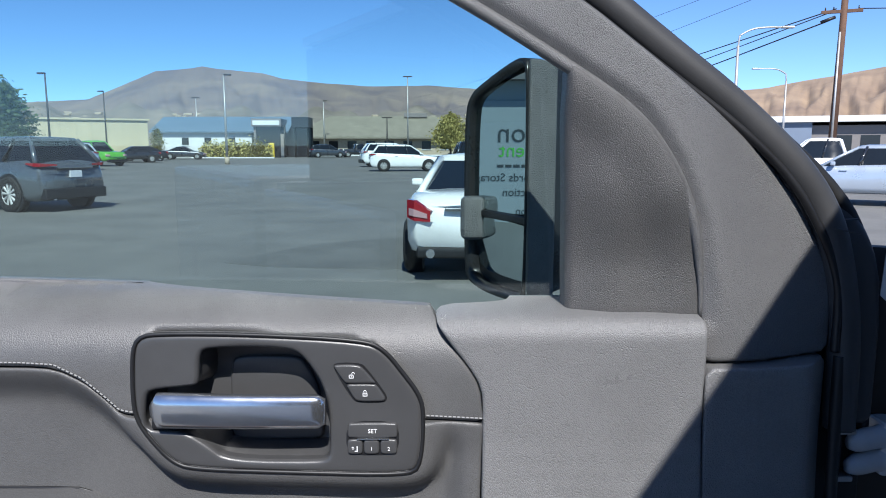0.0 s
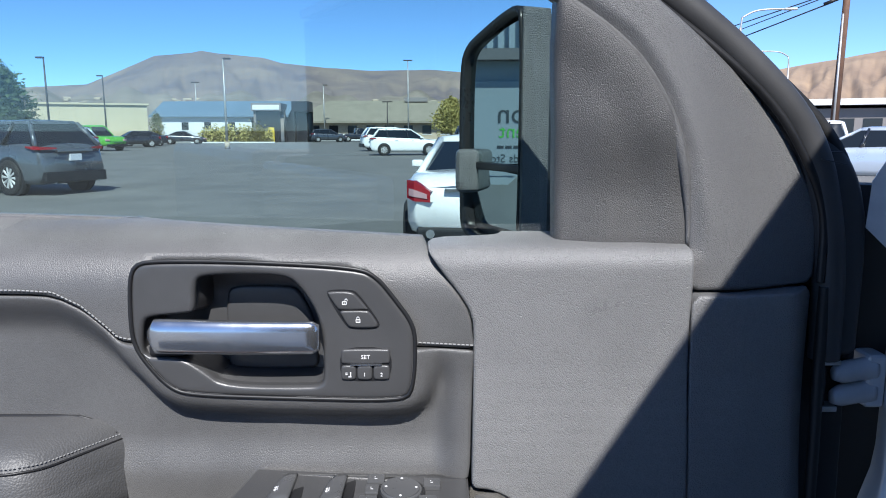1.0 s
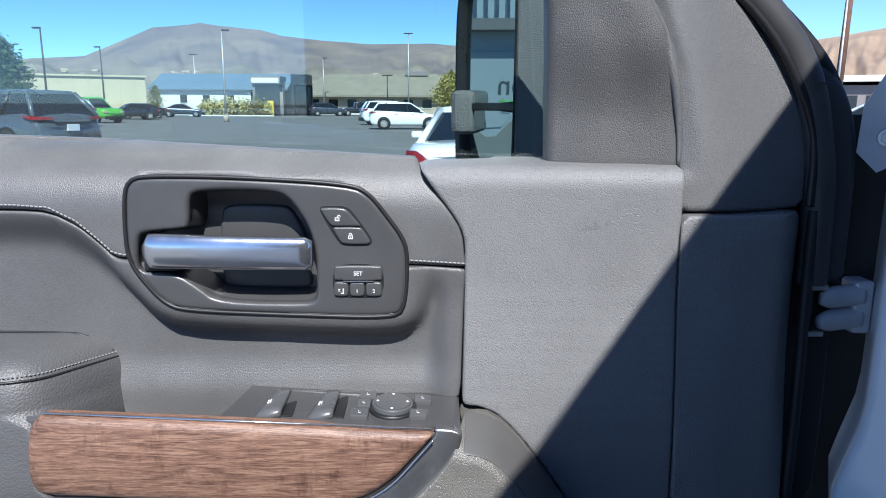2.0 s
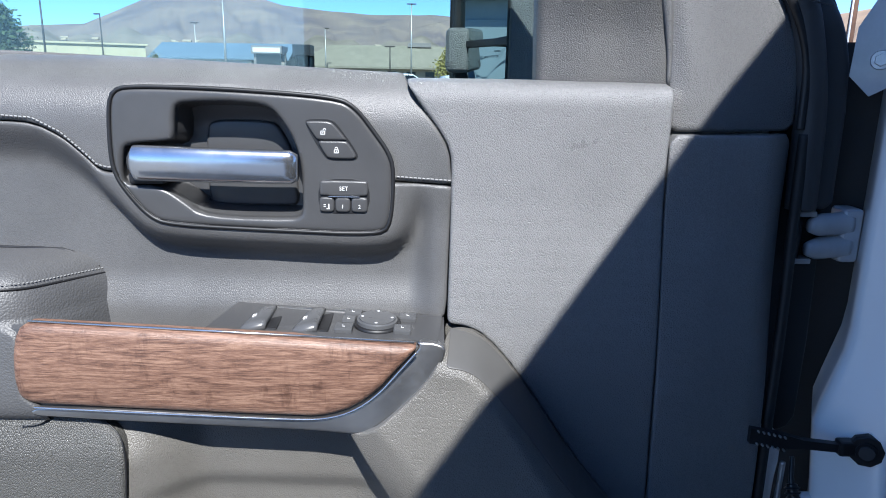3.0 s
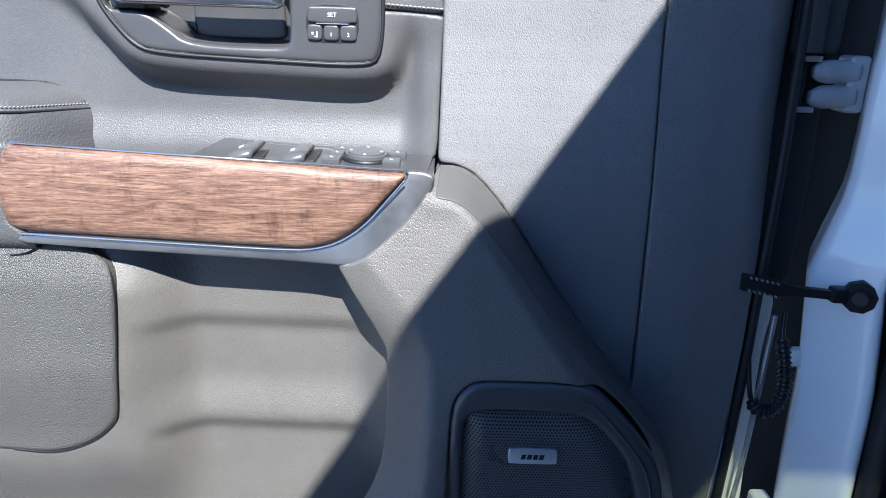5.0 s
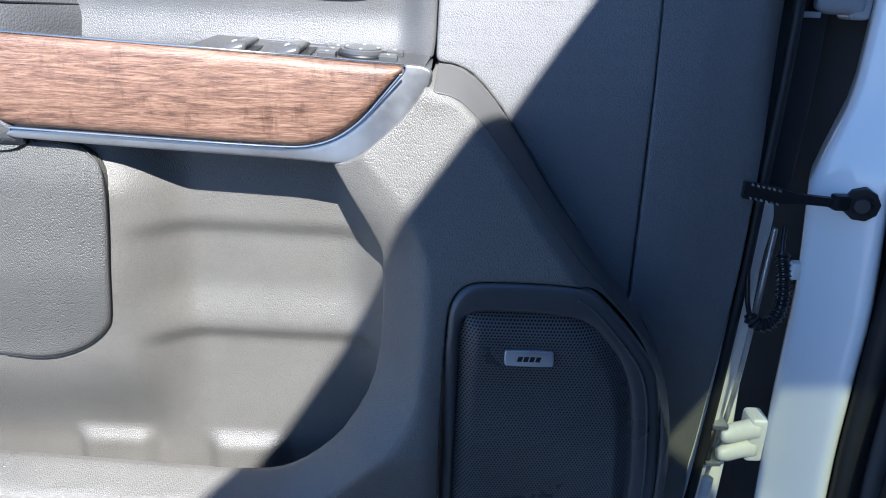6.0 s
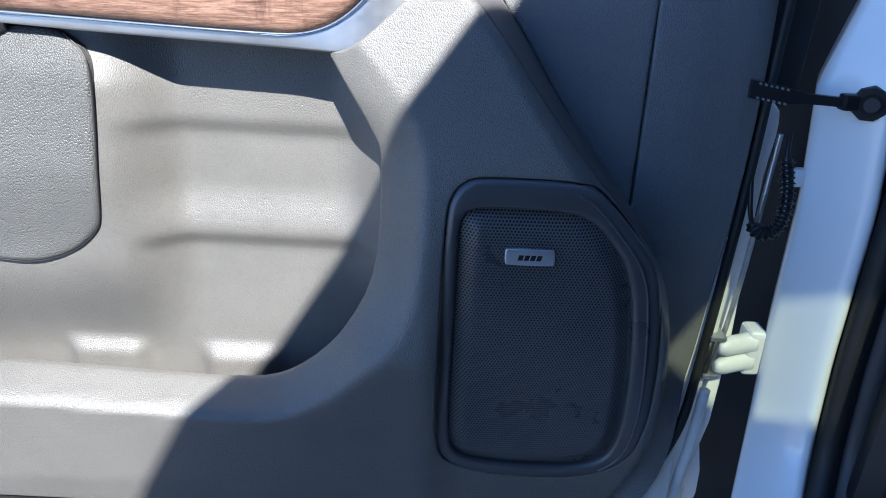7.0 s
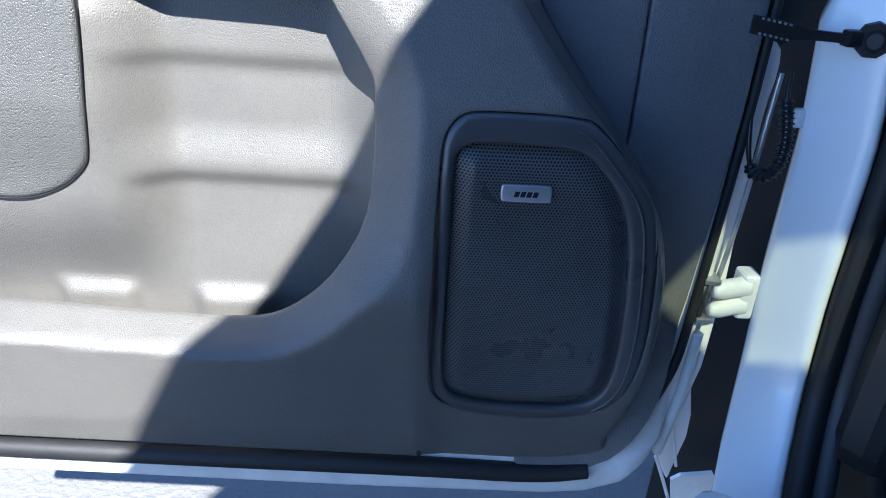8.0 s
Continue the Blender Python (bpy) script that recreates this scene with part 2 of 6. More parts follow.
def rounded(pts, times=2, closed=True, sharp=0.008):
    """Corner cutting: a control polygon turned into a smooth outline."""
    p = np.array(pts, float)
    for _ in range(times):
        before, after = np.roll(p, 1, 0) - p, np.roll(p, -1, 0) - p
        lb, la = np.linalg.norm(before, axis=1), np.linalg.norm(after, axis=1)
        cos = np.sum(before * after, 1) / np.maximum(lb * la, 1e-12)
        lim = np.where(cos > -0.62, sharp, 9.0)[:, None]
        lb, la = lb[:, None], la[:, None]
        one = p + before * np.minimum(0.25, lim / np.maximum(lb, 1e-9))
        two = p + after * np.minimum(0.25, lim / np.maximum(la, 1e-9))
        new_p = np.empty((2 * len(p), p.shape[1]))
        new_p[0::2], new_p[1::2] = one, two
        if not closed:
            new_p = np.vstack([p[:1], new_p[1:-1], p[-1:]])
        p = new_p
        sharp *= 0.5
    return p


def spaced(pts, step, closed=True):
    p = np.array(pts, float)
    if closed:
        p = np.vstack([p, p[:1]])
    seg = np.linalg.norm(np.diff(p, axis=0), axis=1)
    s = np.concatenate([[0], np.cumsum(seg)])
    n = max(6, int(round(s[-1] / step)))
    at = np.linspace(0, s[-1], n + 1)
    out = np.column_stack([np.interp(at, s, p[:, i]) for i in range(p.shape[1])])
    return out[:-1] if closed else out


def inside(q, poly):
    x, y = q[:, 0][:, None], q[:, 1][:, None]
    a, b = poly, np.roll(poly, -1, 0)
    with np.errstate(divide="ignore", invalid="ignore"):
        hit = ((a[:, 1] > y) != (b[:, 1] > y)) & (x < (b[:, 0] - a[:, 0]) * (y - a[:, 1]) / (b[:, 1] - a[:, 1]) + a[:, 0])
    return hit.sum(1) % 2 == 1


def far(q, poly, closed=True):
    """Distance of points from an outline."""
    q = np.asarray(q, float)
    best = np.full(len(q), 1e9)
    b = np.roll(poly, -1, 0) if closed else poly[1:]
    a = poly if closed else poly[:-1]
    for s, e in zip(a, b):
        d = e - s
        k = np.clip(((q - s) @ d) / max(d @ d, 1e-12), 0, 1)
        best = np.minimum(best, np.linalg.norm(q - s - k[:, None] * d, axis=1))
    return best


def inset(poly, d):
    t = np.roll(poly, -1, 0) - np.roll(poly, 1, 0)
    t /= np.maximum(np.linalg.norm(t, axis=1), 1e-9)[:, None]
    area = 0.5 * np.sum(poly[:, 0] * np.roll(poly[:, 1], -1) - np.roll(poly[:, 0], -1) * poly[:, 1])
    n = np.column_stack([-t[:, 1], t[:, 0]]) * (1 if area > 0 else -1)
    return poly + n * d


def panel(name, outline, height, m, parent, r=0.004, drop=None, grid=0.008, wall=0.012, holes=(), cuts=2, label="", step=0.005, corner=0.008):
    """A moulded panel over an outline in the door's plane (along, up). height gives how far it stands proud; its rim is rolled
    over with radius r and returns by wall."""
    from mathutils.geometry import delaunay_2d_cdt
    drop = r if drop is None else drop
    edge = spaced(rounded(outline, cuts, sharp=corner) if cuts else outline, step)
    rims = [spaced(rounded(h, 2), step) for h in holes]
    loops = [edge, *rims]
    pts, edges = [], []
    for lp in loops:
        k = len(pts)
        pts += [tuple(p) for p in lp]
        edges += [(k + i, k + (i + 1) % len(lp)) for i in range(len(lp))]
    extra = []
    for j, lp in enumerate(loops):
        for f in (0.06, 0.18, 0.4, 0.7, 1.0):
            extra.append(inset(lp, f * r * (1 if j == 0 else -1)))
    lo, hi = edge.min(0), edge.max(0)
    gx, gy = np.arange(lo[0] + grid / 2, hi[0], grid), np.arange(lo[1] + grid / 2, hi[1], grid)
    gg = np.array([(x, y) for x in gx for y in gy])
    if len(gg):
        keep = far(gg, edge) > r + grid * 0.3
        for rm in rims:
            keep &= far(gg, rm) > r + grid * 0.3
        extra.append(gg[keep])
    ex = np.vstack(extra)
    keep = inside(ex, edge)
    for rm in rims:
        keep &= ~inside(ex, rm)
    pts += [tuple(p) for p in ex[keep]]
    v2, _, tri, *_ = delaunay_2d_cdt([Vector(p) for p in pts], edges, [], 0, 1e-5)
    V = np.array([tuple(v) for v in v2])
    T = np.array([t for t in tri if len(t) == 3])
    c = V[T].mean(1)
    ok = inside(c, edge)
    for rm in rims:
        ok &= ~inside(c, rm)
    T = T[ok]
    a, b, cc = V[T[:, 0]], V[T[:, 1]], V[T[:, 2]]
    flip = ((b[:, 0] - a[:, 0]) * (cc[:, 1] - a[:, 1]) - (b[:, 1] - a[:, 1]) * (cc[:, 0] - a[:, 0])) < 0
    T[flip] = T[flip][:, ::-1]

    def stand(q):
        d = far(q, edge)
        for rm in rims:
            d = np.minimum(d, far(q, rm))
        k = np.clip(1 - d / r, 0, 1)
        return height(q[:, 0], q[:, 1]) - drop * (1 - np.sqrt(np.maximum(0, 1 - k * k)))

    verts = [tuple(v) for v in np.column_stack([V[:, 0], -stand(V), V[:, 1]])]
    faces = [tuple(t) for t in T]
    for j, lp in enumerate(loops):
        w = stand(lp)
        k, n = len(verts), len(lp)
        verts += [(p[0], -h, p[1]) for p, h in zip(lp, w)]
        verts += [(p[0], -h + wall, p[1]) for p, h in zip(lp, w)]
        area = np.sum(lp[:, 0] * np.roll(lp[:, 1], -1) - np.roll(lp[:, 0], -1) * lp[:, 1])
        for i in range(n):
            i2 = (i + 1) % n
            f = (k + i, k + n + i, k + n + i2, k + i2)
            faces.append(f if (area > 0) == (j == 0) else f[::-1])
    return raw(name, verts, faces, m, parent, label)


def smooth(a, b, x):
    t = np.clip((np.asarray(x, float) - a) / (b - a), 0, 1)
    return t * t * (3 - 2 * t)


def lettering(name, text, size, m, parent, at, label="", thick=0.0002, align="CENTER", turn=None, squeeze=1.0):
    """Printed characters as a thin mesh. They stand upright and face -Y unless turned."""
    cu = bpy.data.curves.new(name, "FONT")
    cu.body, cu.size, cu.extrude = text, size, thick
    cu.align_x, cu.align_y = align, "CENTER"
    cu.resolution_u = 3
    tmp = new(name, cu)
    dg = bpy.context.evaluated_depsgraph_get()
    me = bpy.data.meshes.new_from_object(tmp.evaluated_get(dg))
    bpy.data.objects.remove(tmp)
    bpy.data.curves.remove(cu)
    mm = Matrix.Translation(at) @ (turn if turn is not None else pose(0, 0, 0, 90)) @ Matrix.Diagonal((squeeze, 1, 1, 1))
    me.transform(mm)
    me.materials.clear()
    return link(name, me, m, parent, label, smooth=False)


# ---- the open door: built in its own frame (x along it towards the hinges, y away from the cabin side, z up) ----
DOOR = pose(0, 0.70, 0, 0, 0, 3.4)
door = empty("truck_door", DOOR, "open white pickup door with dark grey trim and wood veneer", "vehicle door")

BEZEL = [(-0.243, 1.360), (-0.238, 1.376), (-0.222, 1.380), (-0.136, 1.379), (-0.029, 1.373), (-0.010, 1.364), (0.008, 1.340),
         (0.021, 1.322), (0.026, 1.305), (0.023, 1.252), (0.012, 1.242), (-0.091, 1.245), (-0.193, 1.249), (-0.212, 1.256),
         (-0.230, 1.277), (-0.242, 1.296), (-0.245, 1.315)]
RECESS = [(-0.1825, 1.360), (-0.176, 1.3675), (-0.102, 1.368), (-0.084, 1.359), (-0.063, 1.322), (-0.062, 1.266), (-0.066, 1.256),
          (-0.160, 1.257), (-0.178, 1.272), (-0.200, 1.287), (-0.232, 1.287), (-0.237, 1.293), (-0.234, 1.322), (-0.227, 1.327),
          (-0.190, 1.3300), (-0.1840, 1.3325)]
BEZEL_EDGE = spaced(rounded(BEZEL, 2), 0.006)
SEAM_X = [-0.60, -0.353, -0.321, -0.295, -0.275, -0.262, -0.252, 0.025, 0.085]
SEAM_Z = [1.350, 1.347, 1.345, 1.332, 1.314, 1.301, 1.2985, 1.2940, 1.2905]


def card(u, z):
    """How far the upper trim stands towards the cabin: a padded shoulder round the handle that rolls under into a hollow."""
    u, z = np.asarray(u, float), np.asarray(z, float)
    q = np.column_stack([u, z])
    d = np.where(inside(q, BEZEL_EDGE), 0, far(q, BEZEL_EDGE))
    top = np.clip((z - 1.335) / 0.075, 0, 1)
    shoulder = 0.004 - 0.090 * (1 - np.sqrt(np.maximum(0, 1 - top ** 2.6)))
    hollow = -0.020 + 0.010 * smooth(1.195, 1.150, z)
    below = np.interp(u, SEAM_X, SEAM_Z) - z
    k = smooth(0.012, 0.034, d) * smooth(-0.005, 0.045, below) * (1 - smooth(0.042, 0.072, u) * 0.85)
    under = np.where(inside(q, BEZEL_EDGE), smooth(0.004, 0.010, far(q, BEZEL_EDGE)), 0)
    return shoulder * (1 - k) + hollow * k + 0.006 * np.exp(-(d / 0.014) ** 2) * (below > 0) - 0.07 * under


SEAM = list(zip(SEAM_X, SEAM_Z))
panel("upper_pad", [(-0.60, 1.42), (-0.60, 1.351), (-0.59, 1.3505)] + [(x, z + 0.0008) for x, z in SEAM[1:]] +
      [(0.0825, 1.300), (0.080, 1.326), (0.066, 1.349), (0.050, 1.369), (0.037, 1.390), (0.034, 1.397), (0.030, 1.3975), (-0.118, 1.404),
       (-0.290, 1.411), (-0.59, 1.420)],
      card, M_PAD, door, r=0.004, drop=0.0025, grid=0.006, cuts=1, label="soft grey vinyl door shoulder with a stitched seam")
panel("middle_panel", [(-0.60, 1.347)] + [(x, z - 0.0012) for x, z in SEAM[1:]] +
      [(0.083, 1.285), (0.081, 1.21), (0.080, 1.157), (0.074, 1.150), (-0.085, 1.150), (-0.100, 1.105), (-0.59, 1.105), (-0.60, 1.110)],
      card, M_PAD, door, r=0.004, drop=0.0025, grid=0.006, cuts=1, label="soft grey vinyl hollow below the handle")

# stitches, one mesh
sx = spaced(np.array(SEAM), 0.0042, closed=False)
sv, sf = [], []
for i, (x, z) in enumerate(sx[:-1]):
    d = Vector((sx[i + 1][0] - x, 0, sx[i + 1][1] - z)).normalized()
    w = card(np.array([x, x]), np.array([z + 0.003, z + 0.0055])).max() + 0.0004
    if -0.247 < x < 0.024:
        continue
    c = Vector((x, -w - 0.0006, z + 0.0046))
    up = Vector((-d.z, 0, d.x))
    k = len(sv)
    for a, b, o in ((-1, -1, 0), (1, -1, 0), (1, 1, 0), (-1, 1, 0), (-0.7, 0, 0.0007), (0.7, 0, 0.0007)):
        sv.append(c + d * a * 0.0016 + up * b * 0.0009 + Vector((0, -o, 0)))
    sf += [(k, k + 1, k + 5, k + 4), (k + 3, k + 4, k + 5, k + 2), (k, k + 4, k + 3), (k + 1, k + 2, k + 5)]
tagged(raw("stitching", sv, sf, M_THREAD, door, "pale grey thread stitches", smooth=False), kind="stuff")

# handle bezel with its cup, lever and switches
bezel = panel("handle_bezel", BEZEL, lambda u, z: 0.0115 + 0 * u, M_BEZEL, door, r=0.0045, drop=0.0045, grid=0.006, wall=0.012,
              holes=[RECESS], step=0.003, label="smooth dark handle surround")
gap = [(x, -0.0098, z) for x, z in inset(BEZEL_EDGE, -0.0010)]
tube("bezel_gap", gap + gap[:2], 0.0022, M_BLACK, bezel, n=6, closed_ends=False)
panel("handle_cup", [(x * 1.0, z) for x, z in inset(np.array(RECESS), -0.004)], lambda u, z: -0.030 + 0.010 * smooth(1.345, 1.372, z) + 0.006 * smooth(-0.075, -0.06, u),
      M_BEZEL, door, r=0.003, grid=0.007, label="recess behind the lever")
CUP_WALL = spaced(rounded(RECESS, 2), 0.004)
nw = len(CUP_WALL)
raw("cup_wall", [(x, 0.001, z) for x, z in CUP_WALL] + [(x, 0.029, z) for x, z in inset(CUP_WALL, 0.006)],
    [(i, (i + 1) % nw, nw + (i + 1) % nw, nw + i) for i in range(nw)], M_BEZEL, bezel)
panel("cup_plate", [(-0.164, 1.349), (-0.100, 1.349), (-0.090, 1.343), (-0.076, 1.314), (-0.073, 1.266), (-0.078, 1.262), (-0.160, 1.262), (-0.166, 1.268)],
      lambda u, z: -0.0255 + 0 * u, M_BEZEL, bezel, r=0.003, grid=0.01, wall=0.004)


def lever_mesh():
    """Door pull: a rounded bar, thick at its pivot, thinning to the free end."""
    secs, n = [], 20
    for i in range(25):
        f = i / 24
        u = -0.2275 + 0.1625 * f
        end = min(1, math.sqrt(max(0, 1 - max(0, (0.055 - f) / 0.055) ** 2)), math.sqrt(max(0, 1 - max(0, (f - 0.955) / 0.045) ** 2)) * 0.35 + 0.65)
        hz = (0.0172 - 0.0010 * f) * (0.35 + 0.65 * end)
        zc = 1.3095 - 0.0022 * f
        hw = (0.0085 - 0.0015 * f) * (0.3 + 0.7 * end)
        wc = 0.016 + 0.002 * math.sin(math.pi * f)
        ring = []
        for k in range(n):
            a = 2 * math.pi * k / n
            c, s = math.cos(a), math.sin(a)
            e = 2 / 2.5
            ring.append((u, -wc - hw * math.copysign(abs(c) ** e, c), zc + hz * math.copysign(abs(s) ** e, s)))
        secs.append(ring)
    v = [p for r_ in secs for p in r_]
    f_ = [(i * n + k, i * n + (k + 1) % n, (i + 1) * n + (k + 1) % n, (i + 1) * n + k) for i in range(24) for k in range(n)]
    f_ += [tuple(range(n - 1, -1, -1)), tuple(24 * n + k for k in range(n))]
    return v, f_


lv, lf = lever_mesh()
raw("door_lever", lv, lf, M_CHROME, bezel, "satin chrome pull lever")
box("lever_pivot", (-0.230, -0.012, 1.288), (-0.196, 0.02, 1.299), M_BLACK, bezel, 0.003)


def key(name, outline, w, m, label, parent=door):
    return panel(name, outline, lambda u, z: w + 0 * u, m, parent, r=0.0022, drop=0.0016, grid=0.006, wall=0.005, step=0.001, label=label, corner=0.002)


def slot(outline, grow=0.0016):
    o = np.array(outline)
    panel("switch_gap", inset(o, -grow), lambda u, z: 0.0119 + 0 * u, M_BLACK, bezel, r=0.0004, drop=0.0001, grid=0.02, wall=0.003, step=0.002)


LOCK_ALL = [(-0.0575, 1.3505), (-0.054, 1.352), (-0.034, 1.352), (-0.029, 1.349), (-0.009, 1.321), (-0.009, 1.317), (-0.013, 1.3155), (-0.034, 1.3155), (-0.039, 1.318)]
slot(LOCK_ALL)
unlock = key("unlock_key", [(-0.0572, 1.3503), (-0.0545, 1.3515), (-0.034, 1.3515), (-0.0285, 1.347), (-0.0185, 1.3345), (-0.0185, 1.3338), (-0.0465, 1.3336)], 0.0145, M_BEZEL, "unlock button")
lock = key("lock_key", [(-0.046, 1.3328), (-0.018, 1.3330), (-0.0095, 1.3205), (-0.0095, 1.3172), (-0.0125, 1.316), (-0.034, 1.316), (-0.0385, 1.3185)], 0.0145, M_BEZEL, "lock button")


def padlock(u, z, open_, parent):
    w = 0.0148
    for lo, hi in (((-0.0022, -0.0026), (0.0022, -0.0019)), ((-0.0022, 0.0003), (0.0022, 0.001)), ((-0.0022, -0.0026), (-0.0015, 0.001)),
                   ((0.0015, -0.0026), (0.0022, 0.001)), ((-0.0003, -0.0014), (0.0003, -0.0002))):
        box("symbol_bar", (u + lo[0], -w - 0.0002, z + lo[1]), (u + hi[0], -w, z + hi[1]), M_PRINT, parent)
    o = 0.0017 if open_ else 0
    arc = [(u + o + 0.0013 * math.cos(a), -w, z + 0.0013 + 0.0018 * math.sin(a)) for a in np.linspace(0, math.pi, 9)]
    tube("symbol_hoop", arc, 0.00034, M_PRINT, parent, n=5)


padlock(-0.0405, 1.3415, True, unlock)
padlock(-0.0280, 1.3240, False, lock)
slot([(-0.0455, 1.2955), (0.0025, 1.2955), (0.0025, 1.2630), (-0.0465, 1.2630)], 0.0012)
set_key = key("set_key", [(-0.0448, 1.2948), (0.0018, 1.2948), (0.0018, 1.2800), (-0.0452, 1.2800)], 0.0145, M_BEZEL, "memory set button")
lettering("set_print", "SET", 0.0056, M_PRINT, set_key, (-0.0215, -0.0152, 1.2872), thick=0.0003)
box("chrome_line", (-0.0365, -0.0156, 1.2788), (-0.0060, -0.013, 1.2798), M_CHROME, set_key, 0.0004)
for i, (a, b, ch) in enumerate(((-0.0455, -0.0312, ""), (-0.0300, -0.0155, "1"), (-0.0143, 0.0014, "2"))):
    k = key("memory_key", [(a, 1.2786), (b, 1.2786), (b, 1.2640), (a, 1.2640)], 0.0145, M_BEZEL, "memory seat button")
    if ch:
        lettering("digit", ch, 0.0052, M_PRINT, k, ((a + b) / 2, -0.0152, 1.2695), thick=0.0003)
    else:
        c = (a + b) / 2
        box("symbol_bar", (c - 0.0002, -0.0149, 1.2670), (c + 0.0028, -0.0146, 1.2678), M_PRINT, k)
        box("symbol_bar", (c + 0.0016, -0.0149, 1.2678), (c + 0.0026, -0.0146, 1.2722), M_PRINT, k)
        box("symbol_bar", (c - 0.0030, -0.0149, 1.2694), (c - 0.0008, -0.0146, 1.2700), M_PRINT, k)
        box("symbol_bar", (c - 0.0030, -0.0149, 1.2710), (c - 0.0008, -0.0146, 1.2716), M_PRINT, k)

# grained panels towards the hinges
RIDGE = [(0.080, 1.153), (0.100, 1.149), (0.121, 1.139), (0.155, 1.100), (0.213, 1.012), (0.280, 0.922), (0.3005, 0.893)]


def front_height(u, z):
    t = np.clip((z - 1.366) / 0.027, 0, 1)
    return 0.006 - 0.0002 - 0.090 * (1 - (1 - t ** 4.5) ** (1 / 4.5)) + 0.012 * smooth(1.30, 1.10, z)


panel("front_panel", [(0.0375, 1.3925), (0.0385, 1.388), (0.052, 1.368), (0.068, 1.348), (0.0815, 1.326), (0.0832, 1.300), (0.0822, 1.21), (0.0812, 1.16),
                      (0.0815, 1.150)] + RIDGE[1:-1] + [(0.2985, 0.893), (0.2990, 0.90), (0.2985, 1.00), (0.2955, 1.19), (0.2925, 1.31), (0.2945, 1.35), (0.2945, 1.388), (0.2935, 1.3925), (0.28, 1.393), (0.06, 1.393)],
      front_height, M_CARD, door, r=0.004, drop=0.003, grid=0.007, cuts=1, label="grained dark grey panel")
SIDE_EDGE = [(0.436, 1.343), (0.4345, 1.26), (0.431, 1.15), (0.424, 1.03), (0.420, 0.93), (0.414, 0.82), (0.405, 0.684), (0.395, 0.632), (0.373, 0.593), (0.346, 0.562), (0.316, 0.527), (0.25, 0.509)]


def side_height(u, z):
    return 0.004 - 0.040 * smooth(0.395, 0.445, u) * smooth(0.9, 1.2, z) + 0.016 * smooth(1.28, 1.05, z) - 0.012 * smooth(0.33, 0.42, u) + 0.070 * smooth(0.69, 0.55, z)


panel("side_panel", [(0.2945, 1.343), (0.2965, 1.19), (0.3000, 1.00), (0.3010, 0.90), (0.20, 0.90), (0.20, 0.60), (0.21, 0.52)] + SIDE_EDGE[::-1],
      side_height, M_CARD, door, r=0.003, drop=0.003, grid=0.009, cuts=1, wall=0.025, label="grained dark grey hinge-side panel")
SAIL_CURVE = [(-0.56, 1.842), (-0.40, 1.835), (-0.25, 1.806), (-0.10, 1.758), (0.0, 1.715), (0.068, 1.680), (0.148, 1.632), (0.224, 1.583), (0.262, 1.532), (0.284, 1.478), (0.293, 1.424), (0.2945, 1.390)]
OUTER = [(0.4365, 1.3455), (0.4365, 1.40), (0.430, 1.431), (0.415, 1.466), (0.381, 1.520), (0.322, 1.573), (0.239, 1.632), (0.168, 1.686), (0.06, 1.752), (-0.07, 1.818),
         (-0.22, 1.872), (-0.40, 1.902), (-0.56, 1.908)]
SAIL_LINE = spaced(np.array(SAIL_CURVE), 0.01, closed=False)


def pillar_height(u, z):
    d = far(np.column_stack([u, z]), SAIL_LINE, closed=False)
    return -0.008 - 0.034 * smooth(0.33, 0.45, u + 0.35 * (z - 1.345)) - 0.006 * smooth(0.016, 0.003, d)


panel("pillar_trim", [(0.2955, 1.3455)] + OUTER + SAIL_CURVE + [(0.2950, 1.36)], pillar_height, M_PILLAR, door, r=0.005, drop=0.005, grid=0.006, cuts=1, wall=0.03,
      label="dark grained window pillar trim")
def sail_height(u, z):
    d = far(np.column_stack([u, z]), SAIL_LINE, closed=False)
    return -0.0055 - 0.0130 * smooth(1.52, 1.43, z) - 0.006 * smooth(0.010, 0.05, d) - 0.014 * smooth(0.225, 0.160, u) ** 1.3 * smooth(0.0, 0.10, d)


panel("mirror_sail", [(0.167, 1.392), (0.165, 1.47), (0.156, 1.620), (0.165, 1.630)] + [(x + 0.004, z + 0.004) for x, z in SAIL_CURVE[6:]] + [(0.2985, 1.384), (0.167, 1.384)],
      sail_height, M_SAIL, door, r=0.0075, drop=0.011, grid=0.006, cuts=1, wall=0.02, label="dark triangular trim behind the mirror")
rim = spaced(rounded(SAIL_CURVE[3:], 2, closed=False), 0.008, closed=False)
tube("sail_rim", [(x, 0.0135 + 0.004 * float(smooth(1.50, 1.40, z)), z) for x, z in rim], [0.0022 + 0.0040 * float(smooth(1.40, 1.50, z)) for x, z in rim], M_PILLAR, door, n=12, label="rounded rim of the mirror trim")
# frame and rubber round the window pillar
FRAME_IN = [(0.452, 1.26), (0.450, 1.36), (0.440, 1.42), (0.424, 1.476), (0.392, 1.524), (0.330, 1.582), (0.247, 1.644), (0.178, 1.698), (0.07, 1.764), (-0.06, 1.83), (-0.22, 1.886), (-0.40, 1.916), (-0.56, 1.922)]
fp = rounded(FRAME_IN, 2, closed=False)
tube("frame_gap", [(x, 0.036, z) for x, z in rounded([(x + 0.003, z + 0.002) for x, z in OUTER], 2, closed=False)], 0.0045, M_BLACK, door, n=6)
tube("door_seal", [(x + 0.004, 0.046, z + 0.004) for x, z in fp], 0.016, M_FRAME, door, n=12, label="grey rubber door seal")
